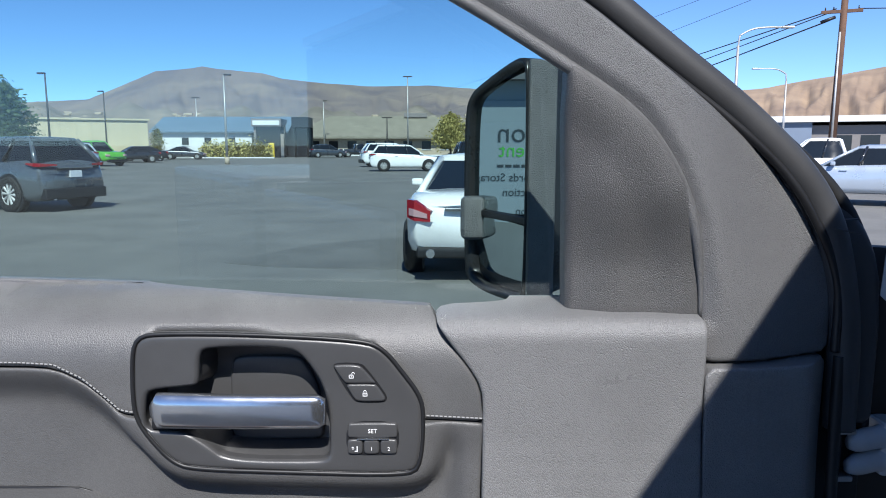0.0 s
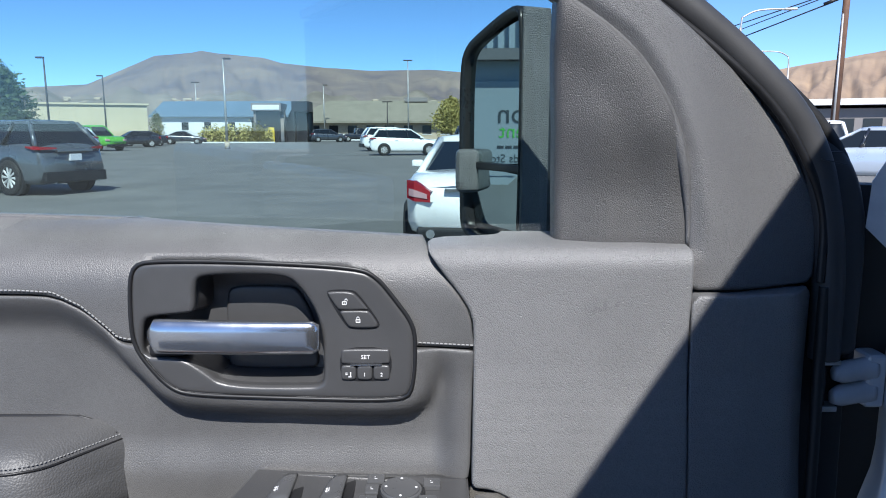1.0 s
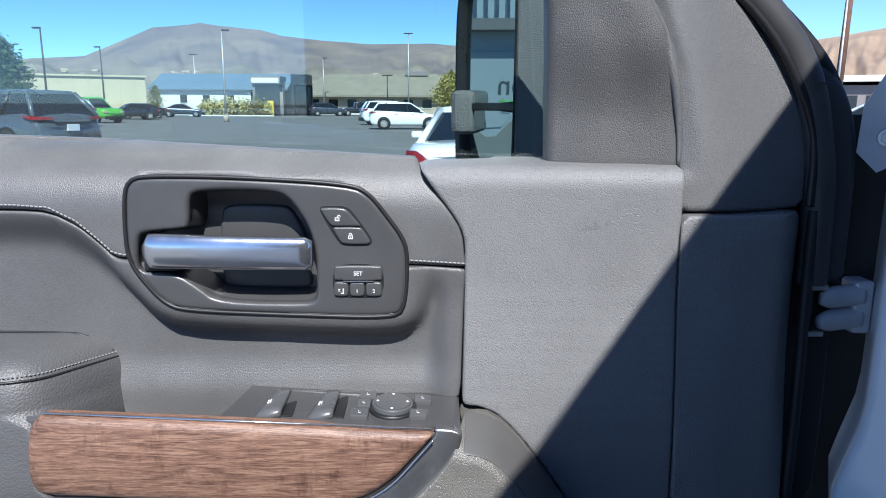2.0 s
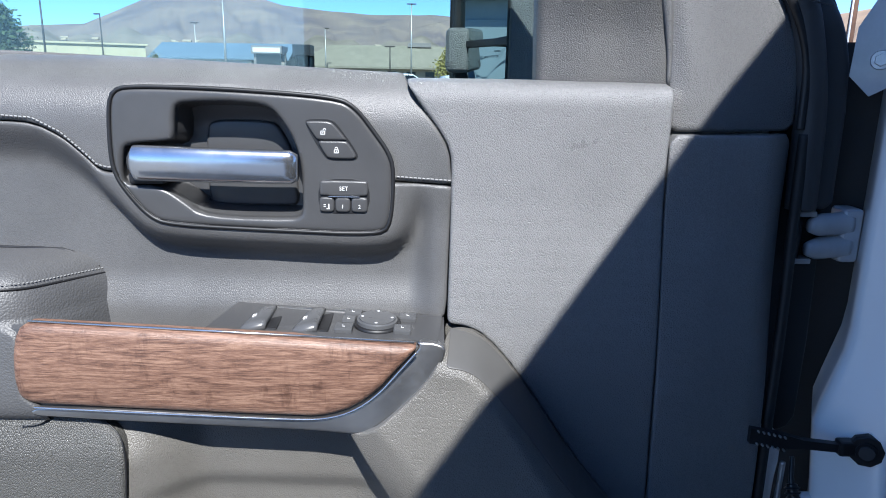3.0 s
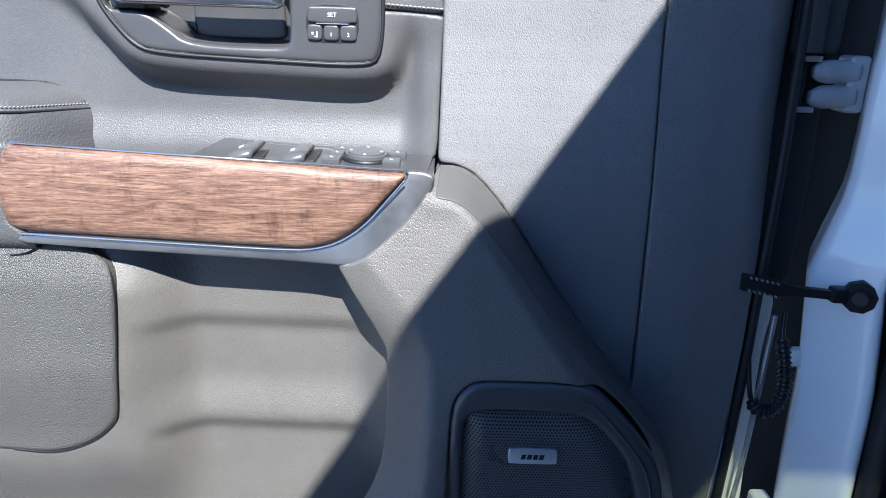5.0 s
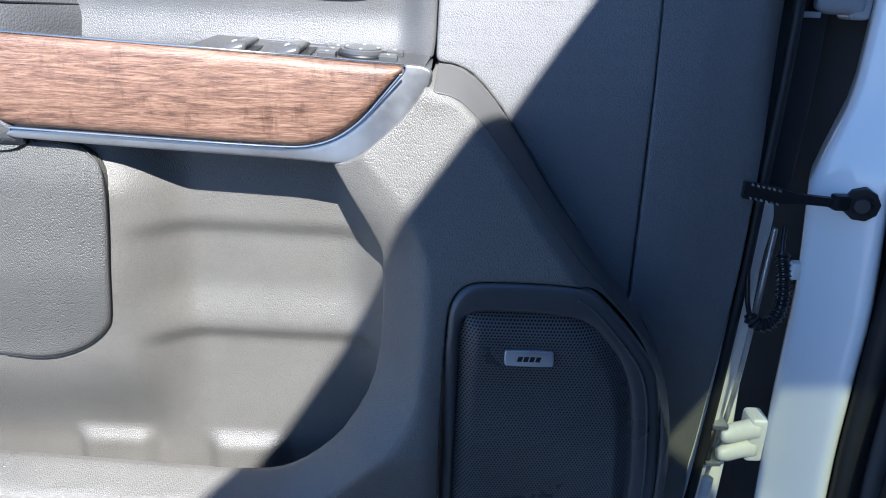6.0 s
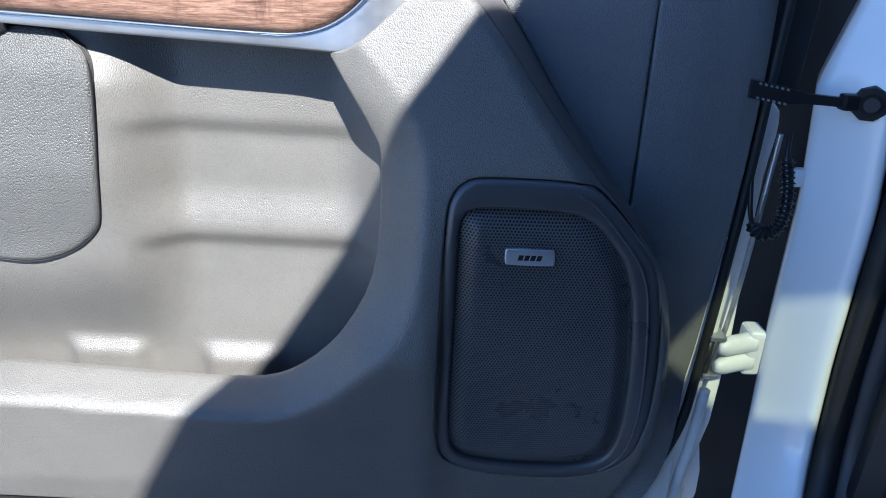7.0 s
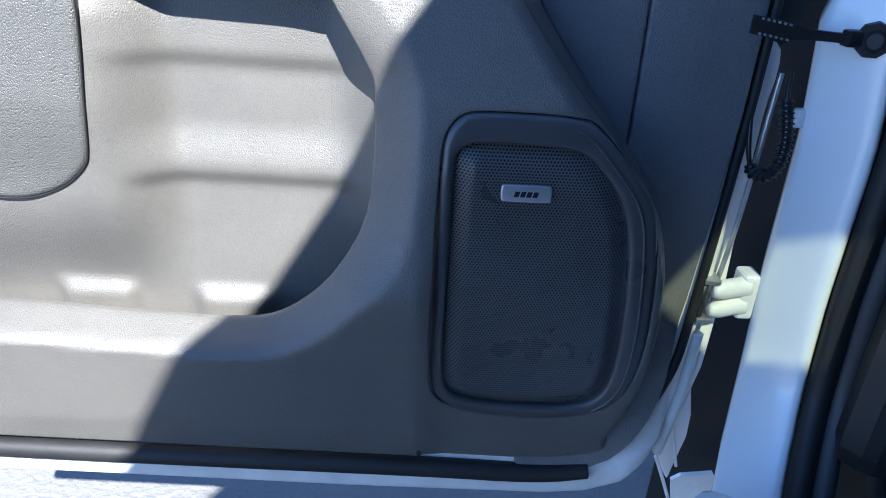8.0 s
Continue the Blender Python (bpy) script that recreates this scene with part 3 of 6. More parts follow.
FRAME_OUT = [(0.500, 1.26), (0.500, 1.40), (0.486, 1.456), (0.456, 1.508), (0.389, 1.568), (0.296, 1.640), (0.222, 1.692), (0.11, 1.768), (-0.03, 1.845), (-0.20, 1.905), (-0.40, 1.94), (-0.56, 1.945)]
panel("window_frame", FRAME_IN + FRAME_OUT[::-1], lambda u, z: -0.066 + 0.010 * smooth(1.50, 1.45, z), M_FRAME, door, r=0.010, drop=0.012, grid=0.010, cuts=1, wall=0.05, label="black painted window frame")
op = rounded([(x - 0.006, z - 0.004) for x, z in FRAME_OUT], 2, closed=False)
tube("outer_seal", [(x, 0.072, z) for x, z in op], 0.009, M_RUBBER, door, n=8)
box("frame_joint", (0.442, 0.050, 1.4785), (0.462, 0.058, 1.4800), M_FRAME, door, 0.001, turn=pose(0, 0, 0, 0, -4, 0))
box("seal_joint", (0.425, 0.0270, 1.470), (0.452, 0.0290, 1.4715), M_FRAME, door, 0.0005, turn=pose(0, 0, 0, 0, 12, 0))
# window
wg = box("window_glass", (-0.575, 0.094, 1.36), (0.20, 0.098, 1.86), M_GLASS, door)
wg.visible_shadow = False
box("glass_wiper", (-0.575, 0.078, 1.355), (0.165, 0.094, 1.388), M_RUBBER, door, 0.004, turn=pose(0, 0, 0, 0, 2.2, 0))

M_KEY = material("switch_plastic", (0.075, 0.076, 0.078), 0.30, vary=0.05, vary_scale=30)
# armrest
def arm_top(u):
    return 1.1655 - 0.042 * (np.asarray(u, float) + 0.31)


def arm_shell():
    """The armrest's core: an extruded bar whose top falls gently to the hinges, with a pull cup between the cushion and the switches."""
    v, f = [], []
    us = [-0.60, -0.336, -0.330, -0.25, -0.156, -0.152, -0.09, -0.045, 0.0, 0.03, 0.055, 0.078]
    for u in us:
        zt = float(np.interp(u, [-0.31, 0.055], [1.164, 1.1515]))
        zb = float(np.interp(u, [-0.30, -0.02], [1.074, 1.062]))
        cup = 0.052 if -0.331 < u < -0.155 else 0.0
        slant = 0.020 if -0.17 < u < -0.14 else 0.0
        v.append((u + slant, 0.03, zt - cup))
        for w, z in ((0.0605, zt - cup), (0.067, zt - 0.001), (0.071, zt - 0.004), (0.072, zt - 0.010), (0.071, zb + 0.008), (0.066, zb), (-0.03, zb + 0.004)):
            v.append((u, -w, z))
    n = 8
    for i in range(len(us) - 1):
        for k in range(n):
            f.append((i * n + k, (i + 1) * n + k, (i + 1) * n + (k + 1) % n, i * n + (k + 1) % n))
    f += [tuple(range(n)), tuple((len(us) - 1) * n + k for k in range(n - 1, -1, -1))]
    # end face slants with the chrome
    v = [(x - max(0.0, (1.150 - z)) * 1.0 * smooth(-0.1, 0.078, x), y, z) for x, y, z in v]
    return v, f


av, af = arm_shell()
raw("armrest", av, af, M_BEZEL, door, "dark armrest carrying the window switches", smooth=False)
WOOD = [(-0.312, 1.1665), (-0.300, 1.1675), (0.046, 1.1520), (0.0535, 1.1500), (0.050, 1.1455), (0.034, 1.128), (0.014, 1.104), (-0.008, 1.087), (-0.030, 1.079), (-0.052, 1.0765),
        (-0.300, 1.0855), (-0.318, 1.0885), (-0.3245, 1.100), (-0.321, 1.150)]
panel("wood_strip", WOOD, lambda u, z: 0.0790 + 0.004 * smooth(1.08, 1.12, z) - 0.002 * smooth(1.13, 1.165, z), M_WOOD, door, r=0.009, drop=0.007, grid=0.008, cuts=1, wall=0.012, step=0.004,
      label="brown open-pore wood veneer strip")
panel("chrome_trim", [(0.052, 1.1535), (0.0745, 1.1520), (0.0810, 1.1440), (0.0640, 1.1100), (0.0390, 1.0845), (0.0150, 1.0665), (-0.001, 1.0618), (-0.018, 1.0622), (-0.302, 1.0735), (-0.316, 1.0775), (-0.304, 1.0850),
                      (-0.055, 1.0745), (-0.030, 1.0770), (-0.007, 1.0850), (0.016, 1.102), (0.036, 1.126), (0.052, 1.1445), (0.055, 1.150)],
      lambda u, z: 0.0775 + 0.003 * smooth(-0.04, 0.03, u) - 0.10 * (z - 1.09) * smooth(-0.06, 0.0, u), M_TRIM, door, r=0.0022, drop=0.0018, grid=0.006, cuts=1, wall=0.014, step=0.003, label="dark satin chrome edge strip")
tube("chrome_line", [(x, -0.0800 - 0.0025 * float(smooth(-0.05, 0.02, x)), z) for x, z in rounded([(-0.308, 1.0848), (-0.20, 1.0803), (-0.055, 1.0752), (-0.030, 1.0776), (-0.007, 1.0856), (0.016, 1.1026), (0.036, 1.1266), (0.052, 1.1460)], 2, closed=False)],
     0.0011, M_CHROME, door, n=6, label="bright line under the veneer")
tube("chrome_line", [(-0.306, -0.0745, 1.1690), (-0.14, -0.0745, 1.1618), (0.050, -0.0745, 1.1532)], 0.0012, M_CHROME, door, n=6, label="bright line above the veneer")
# window switch plate and its switches, on the armrest's sloping top
SLOPE = math.degrees(math.atan2(-0.0125, 0.365))


def top_z(u):
    return float(np.interp(u, [-0.31, 0.055], [1.164, 1.1515]))


plate = raw("switch_plate", [(-0.150, -0.068, top_z(-0.150) + 0.0008), (0.072, -0.068, top_z(0.072) + 0.0008), (0.076, -0.006, top_z(0.076) + 0.004), (-0.132, -0.006, top_z(-0.132) + 0.010),
                            (-0.150, -0.068, top_z(-0.150) - 0.003), (0.072, -0.068, top_z(0.072) - 0.003), (0.076, 0.02, top_z(0.076) - 0.003), (-0.132, 0.02, top_z(-0.132) - 0.003)],
            [(0, 1, 2, 3), (0, 4, 5, 1), (1, 5, 6, 2), (3, 7, 4, 0), (2, 6, 7, 3)], M_BEZEL, door, "satin black switch plate", smooth=False)


def switch_height(u, w):
    f = (w - 0.006) / 0.062
    return top_z(u) + 0.0055 - 0.004 * f + 0.0006


for u0 in (-0.117, -0.068):
    v, f = [], []
    prof = [(0.000, -0.002), (0.000, -0.0005), (0.003, 0.0018), (0.007, 0.0040), (0.012, 0.0056), (0.017, 0.0063), (0.021, 0.0064), (0.0235, 0.0060), (0.0245, 0.0050), (0.0245, -0.002)]
    for w in np.linspace(0.012, 0.060, 7):
        e = 0.0015 if w in (0.012, 0.060) else 0
        for du, dz in prof:
            v.append((u0 + du + 0.008 * (0.060 - w) / 0.048 * (1 - du / 0.03), -w, switch_height(u0 + du, w) + max(dz - e, -0.002)))
    n = len(prof)
    for i in range(6):
        for k in range(n):
            f.append((i * n + k, i * n + (k + 1) % n, (i + 1) * n + (k + 1) % n, (i + 1) * n + k))
    f += [tuple(range(n - 1, -1, -1)), tuple(6 * n + k for k in range(n))]
    sw = raw("window_switch", v, f, M_KEY, door, "rocker switch for a window")
    z0 = switch_height(u0 + 0.008, 0.040) + 0.0046
    for dw in (-0.0022, 0.0022):
        box("symbol_bar", (u0 + 0.0085, -0.040 + dw - 0.0007, z0 - 0.0006), (u0 + 0.0105, -0.040 + dw + 0.0007, z0 + 0.0004), M_PRINT, sw, turn=pose(0, 0, 0, 4, -24))
    box("symbol_bar", (u0 + 0.0115, -0.043, z0 + 0.0002), (u0 + 0.0120, -0.037, z0 + 0.0011), M_PRINT, sw, turn=pose(0, 0, 0, 4, -20))
    zw = switch_height(u0 + 0.029, 0.036)
    box("finger_well", (u0 + 0.0250, -0.058, zw - 0.004), (u0 + 0.0350, -0.014, zw + 0.0004), M_BLACK, plate, 0.001, turn=pose(0, 0, 0, 3.8, 0, 0))
box("chrome_line", (-0.111, -0.0112, switch_height(-0.05, 0.0105) + 0.0008), (0.010, -0.0098, switch_height(-0.05, 0.0105) + 0.0028), M_TRIM, plate, turn=pose(0, 0, 0, 0, -SLOPE, 0))
# mirror adjuster: raised round pad in a ring, with small keys at its sides
JM = Matrix.Translation((0.0120, -0.035, switch_height(0.0120, 0.035))) @ pose(0, 0, 0, 4, -SLOPE, 0)
rod("pad_ring", JM @ Vector((0, 0, -0.003)), JM @ Vector((0, 0, 0.0022)), 0.0235, 0.0235, M_BLACK, plate, 40)
bm = bmesh.new()
bmesh.ops.create_cone(bm, cap_ends=True, segments=40, radius1=0.0215, radius2=0.0195, depth=0.014, matrix=JM)
bmesh.ops.bevel(bm, geom=[e for e in bm.edges if abs(e.calc_face_angle(0)) > 0.6], offset=0.002, segments=3, affect="EDGES")
knob = part("mirror_pad", bm, M_KEY, door, "round mirror adjuster")
for k in range(4):
    a = k * math.pi / 2
    q = JM @ Vector((0.0145 * math.cos(a), 0.0145 * math.sin(a), 0.0071))
    box("symbol_bar", (q.x - 0.0010, q.y - 0.0010, q.z - 0.0003), (q.x + 0.0010, q.y + 0.0010, q.z + 0.0003), M_PRINT, knob, turn=pose(0, 0, 0, 4, -SLOPE, 45))
for u, w, hu in ((-0.0185, 0.053, 0.0085), (-0.0160, 0.034, 0.0065), (-0.0135, 0.016, 0.0085), (0.0415, 0.020, 0.0085), (0.0375, 0.050, 0.0085)):
    z = switch_height(u, w)
    kk = box("mirror_key", (u - hu, -w - 0.0075, z - 0.002), (u + hu, -w + 0.0075, z + 0.0040), M_KEY, door, 0.0015, turn=pose(0, 0, 0, 4, -SLOPE, 0))
    box("symbol_bar", (u - 0.0013, -w - 0.0018, z + 0.0038), (u + 0.0013, -w - 0.0013, z + 0.0042), M_PRINT, kk)
    box("symbol_bar", (u - 0.0013, -w + 0.0006, z + 0.0040), (u - 0.0008, -w + 0.0024, z + 0.0043), M_PRINT, kk)


# elbow cushion: rounded box with a stitched upper edge
CUSHION = [(0.0525, 1.2155), (0.0345, 1.2125), (0.0225, 1.2065), (0.0145, 1.1985), (0.0085, 1.1860), (0.0050, 1.1700), (0.0040, 1.1620), (0.0025, 1.1500), (0.0, 1.110), (0.0, 1.086), (0.0040, 1.071), (0.0165, 1.0625), (0.0335, 1.0605)]


def cushion_ring(z, d):
    """The cushion's outline at one height, set in by d: along the front, round the corner and back to the panel."""
    k, end, low = float(smooth(1.156, 1.163, z)), float(smooth(1.100, 1.115, z)), 0.024 * float(smooth(1.095, 1.072, z))
    a, c = Vector((-0.60, 0.0785)), Vector((-0.318 + low - (0.004 + low) * k, 0.0785))
    b, r = Vector((-0.318 + low + (0.068 - low) * end, -0.045)), 0.006 + 0.030 * k
    p, q = c + (a - c).normalized() * r, c + (b - c).normalized() * r
    pts = [a.lerp(p, t) for t in np.linspace(0, 1, 12)[:-1]] + [p.lerp(c, t).lerp(c.lerp(q, t), t) for t in np.linspace(0, 1, 12)] + [q.lerp(b, t) for t in np.linspace(0, 1, 10)[1:]]
    out = []
    for i, pt in enumerate(pts):
        t = (pts[min(i + 1, len(pts) - 1)] - pts[max(i - 1, 0)]).normalized()
        e = pt + Vector((t.y, -t.x)) * d
        out.append((e.x, -e.y, z))
    return out


def cushion():
    """Padded elbow rest: its face turns back round a wide corner above the veneer and stops against the veneer's end below."""
    prof = [tuple(q) for q in rounded(CUSHION, 1, closed=False)]
    rings = [cushion_ring(z, d) for d, z in prof]
    rings = [[(x, 0.045, 1.2150) for x, _, _ in rings[0]]] + rings + [[(x, 0.045, 1.060) for x, _, _ in rings[-1]]]
    n = len(rings[0])
    f = [(i * n + k, (i + 1) * n + k, (i + 1) * n + k + 1, i * n + k + 1) for i in range(len(rings) - 1) for k in range(n - 1)]
    return [p for r_ in rings for p in r_], f


cv, cf = cushion()
raw("elbow_cushion", cv, cf, M_LEATHER, door, "dark grey padded leather elbow rest")
# welt and stitches along the cushion's upper edge and round its corner
line = spaced(np.array([(x, y, z - 0.006 * max(0.0, (i - 16) / 15)) for i, (x, y, z) in enumerate(cushion_ring(1.1945, 0.0112))]), 0.0037, closed=False)
sv, sf, welt = [], [], [tuple(q) for q in line]
above = cushion_ring(1.1995, 0.0124)
above = spaced(np.array([(x, y, z - 0.006 * max(0.0, (i - 16) / 15)) for i, (x, y, z) in enumerate(above)]), 0.0037, closed=False)
for i in range(len(above) - 1):
    c, d = Vector(above[i]), Vector(above[i + 1] - above[i]).normalized()
    o, up = Vector((d.y, -d.x, 0)).normalized(), Vector((0, 0, 0.0006))
    k = len(sv)
    sv += [c - d * 0.0012 - up, c + d * 0.0012 - up, c + d * 0.0012 + up, c - d * 0.0012 + up, c + o * 0.0011]
    sf += [(k, k + 1, k + 4), (k + 1, k + 2, k + 4), (k + 2, k + 3, k + 4), (k + 3, k, k + 4)]
tagged(raw("cushion_stitching", sv, sf, M_THREAD, door, smooth=False), kind="stuff")
tube("cushion_seam", welt, 0.0013, M_BLACK, door, n=6)
tube("cushion_gap", rounded([(-0.60, 0.0190, 1.2162), (-0.326, 0.0190, 1.2162), (-0.306, 0.0190, 1.2115), (-0.292, 0.0190, 1.2040), (-0.282, 0.0190, 1.1960)], 2, closed=False), 0.0014, M_BLACK, door, n=6)

# lower moulding: knee pad, map pocket and loudspeaker
KNEE = [(-0.60, 1.073), (-0.275, 1.073), (-0.252, 1.066), (-0.229, 1.046), (-0.231, 1.00), (-0.243, 0.890), (-0.252, 0.871), (-0.278, 0.848), (-0.320, 0.834), (-0.365, 0.838), (-0.60, 0.845)]


def knee_height(u, z):
    return 0.0668 + 0.010 * smooth(0.84, 0.95, z) - 0.010 * smooth(1.03, 1.075, z)


tube("knee_seam", [(x, -float(knee_height(x, z)) + 0.0032, z) for x, z in rounded(KNEE[2:-1], 3, closed=False)], 0.0009, M_BLACK, door, n=6)
panel("knee_pad", KNEE, knee_height, M_KNEE, door, r=0.007, drop=0.006, grid=0.008, cuts=2, wall=0.05,
      label="padded textured knee pad below the armrest")


def pocket_back(u, z):
    za, zb = z - 0.9795 - -0.0131 * (u + 0.09), z - 0.8557 - -0.0112 * (u + 0.09)
    step_a = 0.0075 * smooth(0.055, 0.006, za) - 0.0075 * smooth(0.008, -0.014, za)
    step_b = 0.0085 * smooth(0.060, 0.006, zb) - 0.0085 * smooth(0.008, -0.014, zb)
    inner = smooth(-0.235, -0.190, u) * smooth(0.035, -0.010, u)
    bumps = np.zeros_like(u)
    for c, top in ((-0.280, 0.725), (-0.127, 0.720)):
        bumps = bumps + 0.013 * smooth(0.052, 0.028, np.abs(u - c)) * smooth(top + 0.004, top - 0.018, z)
    pad = smooth(-0.160, -0.240, u) * smooth(0.70, 0.85, z)
    return 0.020 + (step_a + step_b) * inner + 0.007 * smooth(0.985, 1.03, z) * (1 - pad) + bumps + 0.055 * smooth(-0.025, 0.060, u) ** 1.6 * smooth(0.76, 0.86, z) + 0.03 * smooth(0.0, 0.07, u) ** 2 * smooth(0.86, 0.76, z) + (0.042 + 0.009 * smooth(0.84, 0.95, z) - 0.016 * smooth(1.015, 1.065, z)) * pad


panel("pocket_back", [(-0.60, 1.075), (0.0, 1.075), (0.07, 1.02), (0.085, 0.70), (0.0, 0.64), (-0.60, 0.64)], pocket_back, M_LOWER, door, r=0.002, grid=0.006, cuts=0,
      label="ribbed back wall of the map pocket")

LIP = [(-0.60, 0.746), (-0.358, 0.7330), (-0.150, 0.7190), (-0.111, 0.7180), (-0.077, 0.7215), (-0.052, 0.7330), (-0.0225, 0.758), (0.0056, 0.7935), (0.0276, 0.834), (0.0355, 0.880), (0.0370, 0.965), (0.034, 0.984), (-0.014, 1.0655)]
LIP_LINE = spaced(rounded(LIP, 2, closed=False), 0.006, closed=False)
RIDGE_LINE = spaced(rounded([(0.083, 1.1535), (0.100, 1.150), (0.121, 1.139), (0.155, 1.100), (0.213, 1.012), (0.285, 0.925), (0.332, 0.864), (0.352, 0.808), (0.359, 0.725), (0.352, 0.64), (0.33, 0.575)], 2, closed=False), 0.006, closed=False)


def lower_height(u, z):
    """The bulged moulding round the speaker: rolled down to the panel above along the ridge, and inwards to the pocket."""
    q = np.column_stack([u, z])
    full = np.interp(z, [0.52, 0.60, 0.70, 0.78, 0.90, 0.97, 1.11, 1.16], [0.095, 0.118, 0.136, 0.150, 0.128, 0.114, 0.084, 0.077])
    full = np.where(u > 0.08, np.interp(z, [0.50, 0.58, 0.66, 0.80, 0.90, 0.97, 1.11, 1.16], [0.085, 0.104, 0.118, 0.125, 0.124, 0.114, 0.084, 0.077]) * smooth(0.08, 0.13, u) + full * (1 - smooth(0.08, 0.13, u)), full)
    d = far(q, RIDGE_LINE, closed=False)
    k = np.clip(1 - d / 0.025, 0, 1)
    lip = far(q, LIP_LINE, closed=False)
    wide = np.interp(u, [-0.10, 0.02, 0.06], [0.017, 0.030, 0.042])
    kl = np.maximum(0, 1 - lip / wide)
    lowlip = smooth(1.05, 0.90, z)
    return full - (full - 0.019) * (0.55 * k ** 1.15 + 0.45 * (1 - np.sqrt(1 - k ** 2))) - (0.016 + 0.032 * lowlip) * kl


LOWER = [tuple(p) for p in LIP] + [(-0.003, 1.0625), (0.0115, 1.0695), (0.0348, 1.0885), (0.0600, 1.1135), (0.0795, 1.1455), (0.0800, 1.1510), (0.100, 1.1495), (0.121, 1.139), (0.155, 1.100), (0.213, 1.012), (0.285, 0.925),
         (0.332, 0.864), (0.352, 0.808), (0.359, 0.725), (0.352, 0.640), (0.338, 0.590), (0.310, 0.555), (0.240, 0.5385), (0.093, 0.545), (-0.37, 0.561), (-0.60, 0.569)]
panel("collar_back", [(0.079, 1.154), (0.110, 1.154), (0.110, 1.125), (0.079, 1.125)], lambda u, z: 0.0085 + 0 * u, M_LOWER, door, r=0.002, grid=0.02, wall=0.004)
SPEAKER = [(0.0995, 0.926), (0.1045, 0.946), (0.1165, 0.9592), (0.132, 0.9625), (0.188, 0.9625), (0.224, 0.9605), (0.241, 0.953), (0.259, 0.9366), (0.277, 0.9178), (0.296, 0.8947), (0.3052, 0.8800), (0.3130, 0.852),
           (0.3205, 0.790), (0.3244, 0.735), (0.3224, 0.690), (0.3140, 0.6535), (0.297, 0.630), (0.261, 0.6153), (0.217, 0.6132), (0.159, 0.6169), (0.127, 0.6264), (0.1075, 0.6435), (0.1002, 0.6645), (0.0978, 0.695), (0.0975, 0.842)]
panel("lower_moulding", LOWER, lower_height, M_LOWER, door, r=0.0025, drop=0.002, grid=0.006, cuts=1, wall=0.005, holes=[SPEAKER], step=0.005,
      label="dark grey moulded lower trim with map pocket")

COLLAR = spaced(rounded([(0.084, 1.1515), (0.100, 1.1485), (0.121, 1.1380), (0.155, 1.0990), (0.213, 1.0110), (0.285, 0.9240), (0.332, 0.8630), (0.345, 0.825)], 2, closed=False), 0.008, closed=False)
ct = np.gradient(COLLAR, axis=0)
ct /= np.linalg.norm(ct, axis=1)[:, None]
COLLAR_IN = COLLAR + np.column_stack([ct[:, 1], -ct[:, 0]]) * np.interp(np.arange(len(COLLAR)), [0, len(COLLAR) * 0.3, len(COLLAR) - 1], [0.0215, 0.0160, 0.003])[:, None]
panel("collar", [tuple(q) for q in COLLAR] + [tuple(q) for q in COLLAR_IN[::-1]], lambda u, z: lower_height(u, z) + 0.0016, M_COLLAR, door, r=0.0015, drop=0.0012, grid=0.005, cuts=0, wall=0.003, step=0.004,
      label="smooth grey collar round the bulged lower trim")


def speaker_height(u, z):
    return np.interp(z, [0.60, 0.66, 0.80, 0.90, 0.97], [0.108, 0.118, 0.125, 0.124, 0.114])


GRILLE = [(0.1122, 0.915), (0.1165, 0.927), (0.1265, 0.933), (0.146, 0.9345), (0.191, 0.9335), (0.222, 0.931), (0.2385, 0.924), (0.2535, 0.909), (0.270, 0.888), (0.2805, 0.8625), (0.287, 0.833), (0.2945, 0.7685), (0.2973, 0.711),
          (0.295, 0.673), (0.2843, 0.646), (0.252, 0.6334), (0.189, 0.634), (0.145, 0.639), (0.1227, 0.6487), (0.1136, 0.669), (0.1118, 0.710), (0.1122, 0.825)]
surround = panel("speaker_surround", [tuple(p) for p in inset(np.array(SPEAKER), 0.0007)], lambda u, z: speaker_height(u, z) + 0.0035, M_BEZEL, door, r=0.006, drop=0.006, grid=0.008, wall=0.012,
                 holes=[GRILLE], step=0.004, label="smooth dark frame round the loudspeaker")
tube("surround_rib", [(x, -float(speaker_height(x, z)) - 0.0036, z) for x, z in rounded([(0.222, 0.949), (0.236, 0.943), (0.250, 0.929), (0.268, 0.909), (0.286, 0.886), (0.2945, 0.866), (0.3000, 0.842), (0.3090, 0.765), (0.3115, 0.715), (0.3090, 0.676), (0.298, 0.646), (0.282, 0.632)], 2, closed=False)],
     0.0016, M_BEZEL, surround, n=8)
GRILLE_EDGE = spaced(rounded(GRILLE, 2), 0.004)


def grille_height(u, z):
    d = far(np.column_stack([u, z]), GRILLE_EDGE)
    return speaker_height(u, z) - 0.006 + 0.008 * smooth(0.0, 0.020, d)


